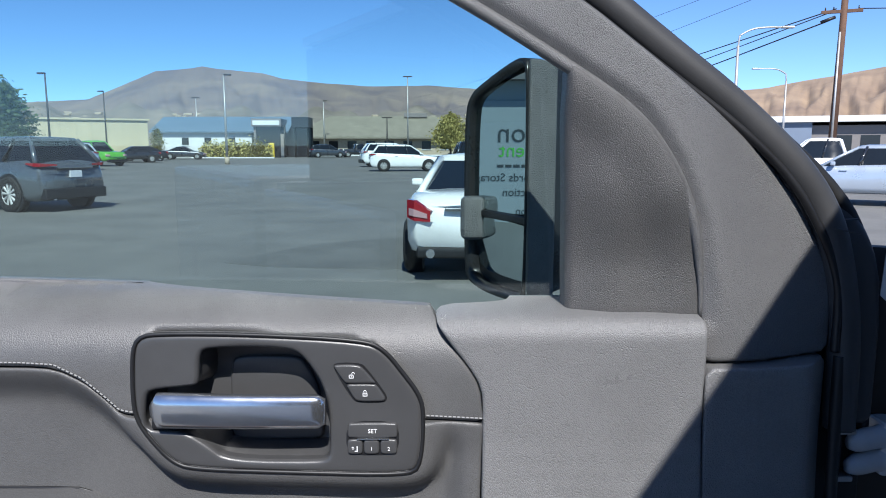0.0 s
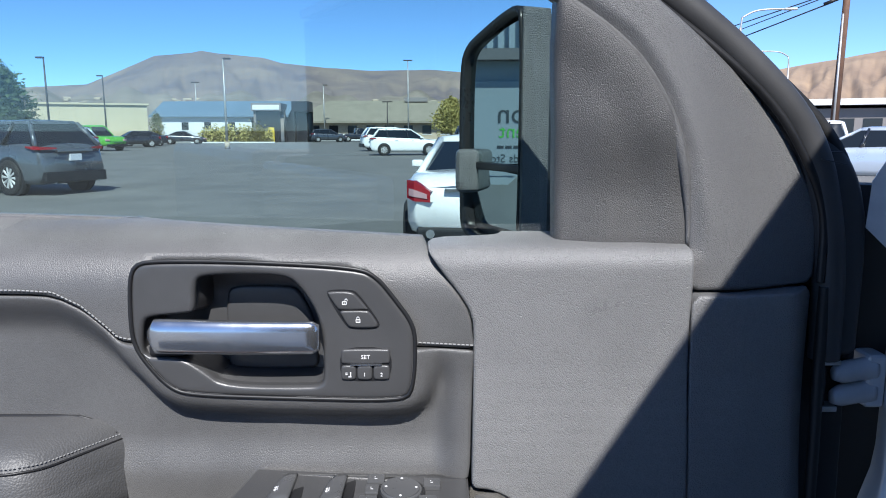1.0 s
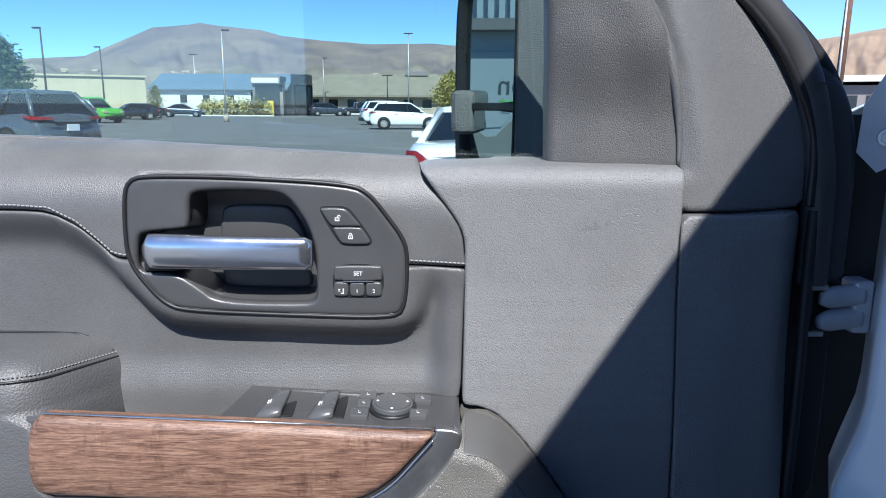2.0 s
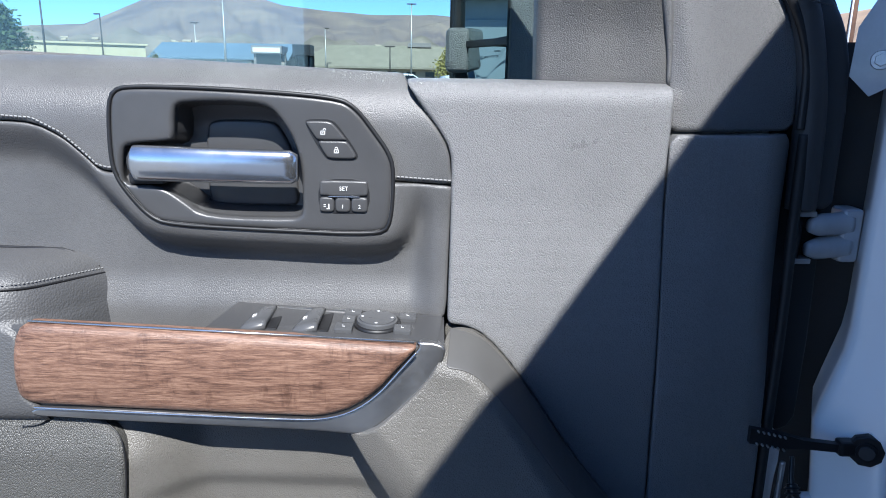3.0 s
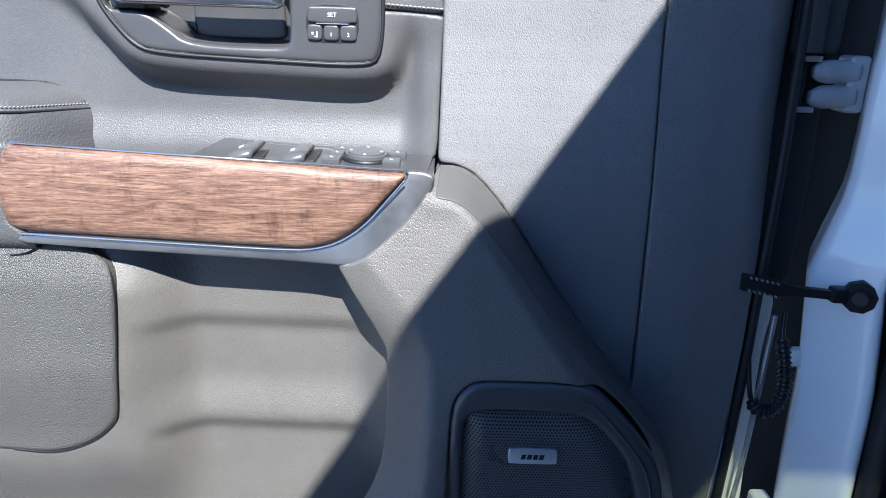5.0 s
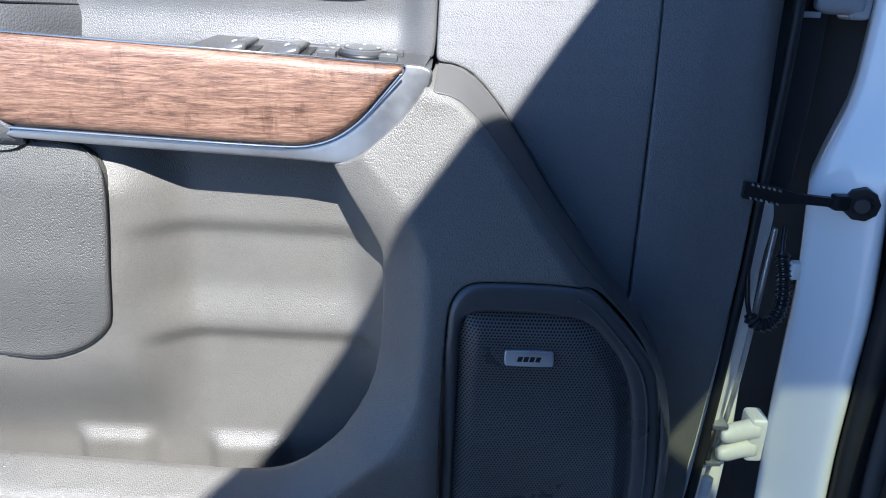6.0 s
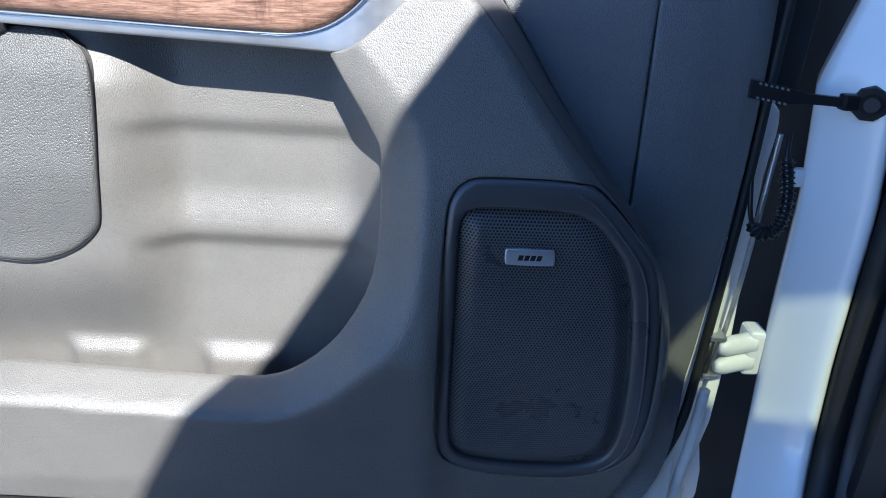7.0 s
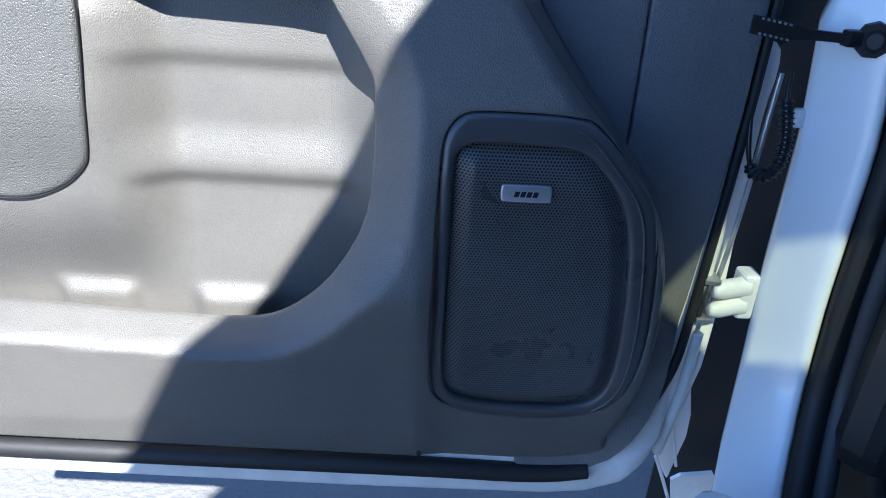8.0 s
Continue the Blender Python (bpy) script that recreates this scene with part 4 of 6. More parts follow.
def grille_mesh():
    """Pressed sheet with staggered round holes: each cell a hexagon with a six-sided hole."""
    p = 0.0033
    verts, faces = [], []
    lo, hi = GRILLE_EDGE.min(0), GRILLE_EDGE.max(0)
    rows = np.arange(lo[1], hi[1], p * 0.866)
    cells = np.array([(x + (p / 2 if j % 2 else 0), z) for j, z in enumerate(rows) for x in np.arange(lo[0], hi[0], p)])
    cells = cells[inside(cells, GRILLE_EDGE)]
    angs = [math.pi / 6 + k * math.pi / 3 for k in range(6)]
    ring = np.array([(math.cos(a), math.sin(a)) for a in angs])
    n = len(cells)
    outer = (cells[:, None, :] + ring[None] * p / math.sqrt(3) * 1.01).reshape(-1, 2)
    inner = (cells[:, None, :] + ring[None] * p * 0.405).reshape(-1, 2)
    wo, wi = grille_height(outer[:, 0], outer[:, 1]), grille_height(inner[:, 0], inner[:, 1])
    V = np.vstack([np.column_stack([outer[:, 0], -wo, outer[:, 1]]), np.column_stack([inner[:, 0], -wi, inner[:, 1]]), np.column_stack([inner[:, 0], -wi + 0.0012, inner[:, 1]])])
    m = n * 6
    for i in range(n):
        for k in range(6):
            a, b = i * 6 + k, i * 6 + (k + 1) % 6
            faces.append((a, b, m + b, m + a))
            faces.append((m + a, m + b, 2 * m + b, 2 * m + a))
    return V, faces


gv, gf = grille_mesh()
tagged(raw("speaker_grille", gv, gf, M_GRILLE, surround, "black perforated metal grille", smooth=False), kind="stuff")
panel("grille_backing", GRILLE, lambda u, z: grille_height(u, z) - 0.008, M_RUBBER, surround, r=0.002, grid=0.008, wall=0.004)
bw = lambda u, z: speaker_height(u, z) + 0.0048
badge = panel("speaker_badge", [(0.1565, 0.8985), (0.2035, 0.8985), (0.2040, 0.8820), (0.1568, 0.8820)], bw, M_BADGE, door, r=0.0012, drop=0.0008, grid=0.01, cuts=2, wall=0.004, step=0.001, corner=0.002,
              label="brushed silver maker's plate")
for i in range(4):
    u = 0.1690 + i * 0.0058
    w = float(speaker_height(0, 0.89)) + 0.0049
    raw("badge_mark", [(u - 0.0006, -w, 0.8872), (u + 0.0040, -w, 0.8872), (u + 0.0054, -w, 0.8926), (u + 0.0008, -w, 0.8926),
                       (u - 0.0006, -w + 0.0006, 0.8872), (u + 0.0040, -w + 0.0006, 0.8872), (u + 0.0054, -w + 0.0006, 0.8926), (u + 0.0008, -w + 0.0006, 0.8926)],
        [(0, 1, 2, 3), (0, 4, 5, 1), (1, 5, 6, 2), (2, 6, 7, 3), (3, 7, 4, 0)], M_BLACK, badge, smooth=False)

# painted shell of the door, its seal and outer skin
SHELL = [(-0.62, 1.36), (-0.62, 0.492), (0.22, 0.470), (0.33, 0.480), (0.392, 0.530), (0.425, 0.62), (0.437, 0.75), (0.440, 0.90), (0.424, 1.02), (0.420, 1.15), (0.420, 1.36)]
panel("door_shell", SHELL, lambda u, z: np.interp(z, [0.48, 0.545, 0.60, 0.8, 1.0, 1.3], [0.088, 0.084, -0.012, -0.018, -0.030, -0.055]) * smooth(0.46, 0.34, u) + np.interp(z, [0.48, 0.56, 0.8, 1.0, 1.3], [0.040, 0.022, 0.006, -0.014, -0.052]) * smooth(0.34, 0.46, u), M_WHITE_DUSTY, door, r=0.012, drop=0.012, grid=0.012, cuts=1, wall=0.045, label="white painted door shell")
panel("door_skin", [(-0.65, 1.36), (-0.65, 0.47), (0.20, 0.448), (0.36, 0.462), (0.43, 0.52), (0.462, 0.64), (0.475, 0.95), (0.485, 1.36)],
      lambda u, z: np.interp(z, [0.45, 0.56, 0.8, 1.0, 1.3], [0.012, 0.005, -0.035, -0.068, -0.105]) + 0 * u, M_WHITE, door, r=0.010, drop=0.006, grid=0.02, cuts=1, wall=0.012, label="white outer skin of the door")
seal = [(x, -w, z) for x, z, w in ((-0.60, 0.540, 0.094), (-0.2, 0.528, 0.094), (0.10, 0.520, 0.092), (0.24, 0.512, 0.090), (0.298, 0.518, 0.086))]
tube("bottom_seal", rounded(seal, 2, closed=False), 0.0125, M_RUBBER, door, n=10, label="black rubber strip under the trim")
edge_seal = [(x + 0.010, -w, z) for (x, z), w in zip(SIDE_EDGE, (-0.038, -0.034, -0.022, -0.010, -0.002, 0.004, 0.010, 0.024, 0.040, 0.056, 0.070, 0.074))]
tube("edge_seal", rounded(edge_seal, 2, closed=False), 0.006, M_RUBBER, door, n=8, label="black rubber strip along the hinge edge")
panel("shell_edge", [(0.4334, 1.0167), (0.4364, 0.9695), (0.4333, 0.9191), (0.4317, 0.8727), (0.4269, 0.8017), (0.4262, 0.7331), (0.4242, 0.6761), (0.4201, 0.6065), (0.4480, 0.5987), (0.4567, 0.6600), (0.4580, 0.7266),
                     (0.4600, 0.788), (0.4609, 0.839), (0.4621, 0.894), (0.4610, 0.940), (0.4655, 0.983), (0.4611, 1.0123)],
      lambda u, z: -0.020 - 0.010 * smooth(0.442, 0.458, u), M_WHITE_DUSTY, door, r=0.005, drop=0.004, grid=0.006, cuts=1, wall=0.02, label="white painted hinge edge of the door")
groove = [(0.4575, 0.010, 0.985), (0.4560, 0.010, 0.920), (0.4545, 0.010, 0.870), (0.4530, 0.010, 0.822), (0.4505, 0.010, 0.778), (0.4460, 0.010, 0.732), (0.4400, 0.010, 0.680), (0.4300, 0.010, 0.620)]
tube("shell_bead", rounded(groove, 2, closed=False), 0.0032, M_STEEL, door, n=8)
tube("shell_flange", rounded([(0.4206, -0.03, 0.6833), (0.4181, -0.03, 0.6168), (0.4124, -0.03, 0.5499), (0.4055, -0.03, 0.4977)], 2, closed=False), 0.0065, M_WHITE_DUSTY, door, n=10)
tube("shell_crease", rounded([(0.4099, -0.02, 0.4818), (0.4264, -0.02, 0.4442), (0.4417, -0.02, 0.4062)], 2, closed=False), 0.0025, M_WHITE, door, n=6)
tube("shell_crease", rounded([(0.4313, -0.0, 0.5204), (0.4414, -0.0, 0.4815), (0.451, -0.0, 0.4463)], 2, closed=False), 0.0025, M_WHITE, door, n=6)
panel("shell_return", [(0.4417, 0.6534), (0.4429, 0.594), (0.4598, 0.5113), (0.4492, 0.4456), (0.4455, 0.416), (0.4191, 0.4618), (0.4261, 0.5216), (0.4312, 0.5827)], lambda u, z: -0.004 + 0 * u, M_WHITE, door, r=0.002, drop=0.002, grid=0.02, cuts=1, wall=0.004, corner=0.003, label="white folded flange of the door shell")
# black sheet before the white skin imitates the deep shade above the check strap
panel("edge_shade_sheet", [(0.415, 1.36), (0.415, 1.03), (0.425, 1.01), (0.470, 1.005), (0.486, 1.03), (0.500, 1.36)], lambda u, z: np.interp(z, [1.0, 1.3], [-0.040, -0.074]) + 0 * u, M_RUBBER, door, r=0.004, drop=0.004, grid=0.02, cuts=1, wall=0.01, label="black sheet standing in for the deep shade between the hinges")
rod("trim_clip", (0.093, -0.106, 0.552), (0.093, -0.100, 0.552), 0.003, 0.003, M_BLACK, door)

# towing mirror on its arm outside the window
KNX = 0.0985
mirror = new("side_mirror")
mirror.parent = door
mirror["label"] = "black textured towing mirror with two panes"
MN, MF = Vector((0.1626, 0.3723, 0)), Vector((0.1046, 0.500, 0))
AX = (MN - MF).normalized()          # towards the cabin along the glass
NR = Vector((-AX.y, AX.x, 0))        # out of the glass
if NR.x > 0:
    NR = -NR
MB = Matrix(((AX.x, NR.x, 0, MF.x), (AX.y, NR.y, 0, MF.y), (0, 0, 1, 0), (0, 0, 0, 1)))
MW = (MN - MF).length


def mirror_shell():
    """Rounded housing behind the panes: rings that shrink backwards."""
    base = np.array([(-0.018, 1.338), (0.02, 1.322), (MW - 0.012, 1.322), (MW + 0.024, 1.330), (MW + 0.030, 1.40), (MW + 0.030, 1.660), (MW + 0.016, 1.676), (MW - 0.02, 1.672), (0.04, 1.650), (0.0, 1.636), (-0.020, 1.606), (-0.022, 1.45)])
    edge = spaced(rounded(base, 2), 0.012)
    c = edge.mean(0)
    rings = [(0.006, 0.955), (0.012, 0.985), (0.008, 1.0), (-0.02, 1.0), (-0.07, 0.93), (-0.11, 0.75), (-0.125, 0.45)]
    v, f = [], []
    n = len(edge)
    inner = []
    for a, z in edge:
        inner.append((a, z))
    opening = inset(edge, 0.012)
    opening[:, 0] = np.minimum(opening[:, 0], MW + 0.018)
    for a, z in opening:
        v.append((a, -0.012, z))
    for a, z in opening:
        v.append((a, 0.006, z))
    for y, s in rings[1:]:
        for a, z in edge:
            v.append((c[0] + (a - c[0]) * s, y, c[1] + (z - c[1]) * s))
    for i in range(len(rings)):
        for k in range(n):
            j = (k + 1) % n
            f.append((i * n + k, i * n + j, (i + 1) * n + j, (i + 1) * n + k))
    f.append(tuple(len(rings) * n + k for k in range(n)))
    return [MB @ Vector(p) for p in v], f, opening


mv, mf, mo = mirror_shell()
raw("mirror_housing", mv, mf, M_MIRROR_RIM, mirror, "smooth black mirror housing")


def flat_pane(name, outline, depth, m, label, dip=0.0):
    pts = spaced(rounded(outline, 2), 0.008)
    n = len(pts)
    zm = pts[:, 1].mean()
    v = [MB @ Vector((a, depth - dip * (z - zm) * -1, z)) for a, z in pts] + [MB @ Vector((a, depth - 0.004 - dip * (z - zm) * -1, z)) for a, z in pts]
    f = [tuple(range(n)), tuple(range(2 * n - 1, n - 1, -1))] + [(i, n + i, n + (i + 1) % n, (i + 1) % n) for i in range(n)]
    return raw(name, v, f, m, mirror, label, smooth=False)


flat_pane("mirror_glass", [(-0.008, 1.452), (MW + 0.016, 1.452), (MW + 0.016, 1.645), (MW + 0.010, 1.658), (0.03, 1.636), (0.004, 1.625), (-0.010, 1.600)], -0.002, M_MIRROR, "large flat mirror pane")
def convex_pane(name, outline, depth, bulge, m, label, tip=0.14):
    """A mirror pane that bulges towards the viewer."""
    pts = spaced(rounded(outline, 2), 0.006)
    n, c = len(pts), pts.mean(0)
    v, f = [], []
    for k in range(9):
        q = 1 - k / 9
        v += [MB @ Vector((c[0] + (a - c[0]) * q, depth + bulge * (1 - q * q) + tip * (z - c[1]) * q, c[1] + (z - c[1]) * q)) for a, z in pts]
    v.append(MB @ Vector((c[0], depth + bulge, c[1])))
    for k in range(8):
        f += [(k * n + i, k * n + (i + 1) % n, (k + 1) * n + (i + 1) % n, (k + 1) * n + i) for i in range(n)]
    f += [(8 * n + i, 8 * n + (i + 1) % n, 9 * n) for i in range(n)]
    return raw(name, v, f, m, mirror, label)


convex_pane("spot_glass", [(0.000, 1.346), (0.02, 1.335), (MW + 0.016, 1.335), (MW + 0.016, 1.440), (-0.004, 1.440), (-0.006, 1.38)], -0.006, 0.0025, M_MIRROR, "small bulged lower mirror pane")
box("pane_bar", (-0.02, -0.006, 1.4405), (MW + 0.024, 0.004, 1.4515), M_BLACK, mirror, 0.002).matrix_local = MB
back = flat_pane("mirror_backing", [(a, z) for a, z in mo], -0.010, M_BLACK, "")
box("mirror_knuckle", (KNX - 0.0195, 0.475, 1.4015), (KNX + 0.0195, 0.515, 1.4720), M_MIRROR_SHELL, mirror, 0.012, seg=3)
box("mirror_bracket", (KNX + 0.010, 0.492, 1.408), (KNX + 0.055, 0.512, 1.436), M_BLACK, mirror, 0.008, seg=3)
box("mirror_cheek", (MW + 0.028, -0.036, 1.331), (MW + 0.034, 0.009, 1.670), M_MIRROR_SHELL, mirror, 0.004, "grained end face of the housing").matrix_local = MB


M_CARGLASS = material("car_glass", (0.012, 0.015, 0.018), 0.05, coat=0.5)


# ---- the truck's body at the hinges: own frame (x forward, y outwards, z up), turned from the open door ----
FWD = Vector((0.49, 0.87, 0)).normalized()
OUT = Vector((-FWD.y, FWD.x, 0))
BODY = DOOR @ Matrix(((FWD.x, OUT.x, 0, 0.49), (FWD.y, OUT.y, 0, 0.03), (0, 0, 1, 0), (0, 0, 0, 1)))
truck = empty("pickup_truck", BODY, "white crew-cab pickup truck standing with its front door open", "pickup truck")


def sweep(name, stations, profile, m, parent, label="", closed=False, smooth_=True):
    """Skin through a profile (list of (x, y)) placed at stations (x shift, y shift, z, scale)."""
    v, f = [], []
    n = len(profile)
    for dx, dy, z, s in stations:
        v += [(dx + x * s, dy + y * s, z) for x, y in profile]
    for i in range(len(stations) - 1):
        for k in range(n if closed else n - 1):
            j = (k + 1) % n
            f.append((i * n + k, i * n + j, (i + 1) * n + j, (i + 1) * n + k))
    return raw(name, v, f, m, parent, label, smooth_)


def jamb_rows():
    """Hinge pillar from the cowl down to the sill, bending rearwards at its foot."""
    out = []
    for i in range(40):
        f = i / 39
        z = 1.50 - 1.06 * f
        x = -0.012 - 0.020 * smooth(1.35, 0.9, z) - 0.36 * float(np.clip((0.66 - z) / 0.22, 0, 1)) ** 2.2
        y = float(np.interp(z, [0.42, 0.55, 0.75, 0.92, 1.04, 1.13, 1.25, 1.5], [-0.032, -0.012, -0.002, 0.000, 0.011, -0.011, -0.012, -0.014]))
        out.append((float(x), float(y), z, 1.0))
    return out


JAMB = [tuple(p) for p in rounded([(0.10, -0.012), (0.012, -0.013), (-0.001, -0.017), (-0.007, -0.032), (-0.024, -0.066), (-0.030, -0.080), (-0.024, -0.089), (0.03, -0.089), (0.10, -0.095)], 2, closed=False)]
sweep("hinge_pillar", jamb_rows(), JAMB, M_WHITE, truck, "white painted hinge pillar of the door opening")
ws = [(x - 0.020, min(y, 0.0) - 0.104, z) for x, y, z, _ in jamb_rows()]
tube("opening_seal", ws, 0.015, M_RUBBER, truck, n=10, label="black rubber seal of the door opening")
ws = [(x - 0.016, min(y, 0.0) - 0.129, z) for x, y, z, _ in jamb_rows()]
tube("seal_lip", ws, 0.013, M_FRAME, truck, n=10, label="soft grey lip beside the seal")
# black sheet in place of the shade in the gap between pillar and fender
box("fender_gap_shade", (0.11, -0.30, 0.12), (0.13, 0.06, 1.44), M_RUBBER, truck)
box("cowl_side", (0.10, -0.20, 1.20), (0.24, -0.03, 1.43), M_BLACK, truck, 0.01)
box("fender", (0.13, 0.015, 0.62), (1.30, 0.045, 1.20), M_WHITE, truck, 0.02, label="white front fender")
box("hood", (0.30, -1.60, 1.22), (1.45, -0.10, 1.30), M_WHITE, truck, 0.03, label="white hood")
# steel bracket with a bolt at the cowl
bk = raw("cowl_bracket", [(0.020, -0.032, 1.395), (0.020, -0.010, 1.382), (0.020, 0.010, 1.402), (0.020, 0.008, 1.450), (0.020, -0.022, 1.510), (0.020, -0.047, 1.510), (0.020, -0.044, 1.430),
                        (0.026, -0.032, 1.395), (0.026, -0.010, 1.382), (0.026, 0.010, 1.402), (0.026, 0.008, 1.450), (0.026, -0.022, 1.510), (0.026, -0.047, 1.510), (0.026, -0.044, 1.430)],
         [tuple(range(6, -1, -1)), tuple(range(7, 14))] + [(i, (i + 1) % 7, 7 + (i + 1) % 7, 7 + i) for i in range(7)], M_HINGE, truck, "grey steel bracket with a hexagon bolt", smooth=False)
rod("bolt_washer", (0.021, -0.016, 1.418), (0.016, -0.016, 1.418), 0.010, 0.009, M_STEEL, bk, 16)
rod("bolt_head", (0.017, -0.016, 1.418), (0.010, -0.016, 1.418), 0.0065, 0.0060, M_STEEL, bk, 6)
# rocker, floor and cabin
box("rocker", (-2.60, -0.13, 0.40), (-0.20, -0.012, 0.575), M_WHITE, truck, 0.03, label="white sill below the opening", seg=4)
box("sill_plate", (-2.60, -0.20, 0.565), (-0.26, -0.115, 0.59), M_BLACK, truck, 0.008, label="black scuff plate")
box("kick_panel", (-0.12, -0.22, 0.58), (0.10, -0.145, 1.25), M_BLACK, truck, 0.03, label="black plastic kick panel", turn=pose(0, 0, 0, 0, 0, -6))
box("cabin_floor", (-2.6, -1.75, 0.50), (0.10, -0.20, 0.56), M_CARPET, truck, label="dark cabin carpet")
box("footwell_wall", (0.10, -1.75, 0.50), (0.14, -0.14, 1.35), M_CARPET, truck)
box("dashboard", (-0.20, -1.70, 0.98), (0.16, -0.17, 1.38), M_BLACK, truck, 0.06, label="black dashboard end", seg=4)
box("floor_mat", (-0.55, -0.62, 0.56), (-0.05, -0.24, 0.575), M_TAN, truck, 0.005, label="light brown floor mat")
box("brake_pedal", (-0.02, -0.52, 0.70), (0.0, -0.42, 0.76), M_RUBBER, truck, 0.008)
box("firewall_top", (0.12, -1.75, 1.30), (0.30, -0.05, 1.40), M_BLACK, truck, 0.01)
# roof, pillars and rear cab, which shade the door
RAIL_Y = -0.215
def slab(name, lo, hi, cut_lo, cut_hi, m, label):
    """A flat panel with a rectangular opening through it."""
    xs, ys = (lo[0], cut_lo[0], cut_hi[0], hi[0]), (lo[1], cut_lo[1], cut_hi[1], hi[1])
    v = [(x, y, z) for z in (lo[2], hi[2]) for y in ys for x in xs]
    f = []
    for j in range(3):
        for i in range(3):
            if (i, j) != (1, 1):
                q = (j * 4 + i, j * 4 + i + 1, j * 4 + i + 5, j * 4 + i + 4)
                f += [q[::-1], tuple(k + 16 for k in q)]
    for ring in ((0, 1, 2, 3, 7, 11, 15, 14, 13, 12, 8, 4), (5, 9, 10, 6)):
        n = len(ring)
        f += [(ring[k], ring[(k + 1) % n], ring[(k + 1) % n] + 16, ring[k] + 16) for k in range(n)]
    return raw(name, v, f, m, truck, label, smooth=False)


# made-up opening, out of view: its slot throws a sun patch on pillar and hinges
slab("roof", (-2.45, -1.60, 1.965), (-0.26, RAIL_Y - 0.006, 1.999), (-1.16, -1.12, 0), (-0.86, -0.50, 0), M_WHITE, "white cab roof with an added opening for the sun patch")
for y0 in (RAIL_Y - 0.035, -1.56):
    rod("windscreen_pillar", (-0.28, y0, 1.985), (0.14, (-0.085 if y0 > -1 else -1.70), 1.43), 0.030, 0.038, M_WHITE, truck, 10)
    box("centre_pillar", (-1.30, y0 - 0.02, 0.55), (-1.18, y0 + 0.03, 1.98), M_LINING, truck, 0.02, turn=pose(0, 0, 0, 0, 0, 0))
box("cab_back", (-2.50, -1.65, 0.55), (-2.44, -0.10, 1.40), M_WHITE, truck, 0.02)
box("cab_side", (-2.45, -1.80, 0.42), (0.10, -1.74, 1.36), M_WHITE, truck, 0.03)
box("door_lining", (-2.43, -1.735, 0.56), (0.08, -1.70, 1.35), M_LINING, truck, 0.01, label="dark lining of the far side")
box("rear_lining", (-2.435, -1.70, 0.56), (-2.40, -0.12, 1.39), M_LINING, truck, 0.01)
# added pane, unseen, that weakens the sun patch
box("sun_slot_pane", (-1.155, -1.115, 1.978), (-0.865, -0.505, 1.984), M_TINT, truck, label="added tinted pane that dims the sun through the roof slot")
slab("headliner", (-2.40, -1.55, 1.945), (-0.32, RAIL_Y - 0.03, 1.962), (-1.065, -0.98, 0), (-0.925, -0.583, 0), M_LINING, "dark headliner with an added slot that shapes the sun patch")
box("rear_window", (-2.50, -1.55, 1.40), (-2.46, -0.25, 1.96), M_CARGLASS, truck, 0.01)
box("far_window", (-2.40, -1.72, 1.37), (-0.25, -1.70, 1.95), M_CARGLASS, truck, 0.005, turn=pose(0, 0, 0, -14))
box("driver_seat", (-1.15, -0.78, 0.56), (-0.62, -0.30, 0.98), M_LINING, truck, 0.06, label="dark seat cushion", seg=3)
box("seat_back", (-1.36, -0.76, 0.90), (-1.14, -0.32, 1.62), M_LINING, truck, 0.06, seg=3)
box("rear_door", (-2.40, -0.075, 0.45), (-1.26, -0.012, 1.38), M_WHITE, truck, 0.03, label="white rear door")
box("rear_door_lining", (-2.38, -0.11, 0.58), (-1.28, -0.078, 1.37), M_LINING, truck, 0.01)
box("cargo_bed", (-4.55, -1.80, 0.62), (-2.55, -0.01, 1.42), M_WHITE, truck, 0.05, label="white cargo bed")
for x0 in (0.75, -3.2):
    for y0 in (-0.16, -1.65):
        wh = rod("wheel", (x0, y0 - 0.13, 0.41), (x0, y0 + 0.13, 0.41), 0.41, 0.41, M_RUBBER, truck, 32)
        rod("rim", (x0, y0 - 0.135, 0.41), (x0, y0 + 0.135, 0.41), 0.24, 0.24, M_STEEL, wh, 24)


pf = [(0.4559, 0.4085), (0.4679, 0.4175), (0.5129, 0.4236), (0.5309, 0.3919), (0.5516, 0.357), (0.4669, 0.3538)]
v = [(u, -0.012 * -1, z) for u, z in pf] + [(u, 0.018, z) for u, z in pf]
foot = raw("pillar_foot", v, [tuple(range(6))] + [(i, 6 + i, 6 + (i + 1) % 6, (i + 1) % 6) for i in range(6)], M_WHITE, truck, "white foot of the hinge pillar", smooth=False)
foot.matrix_local = BODY.inverted() @ DOOR
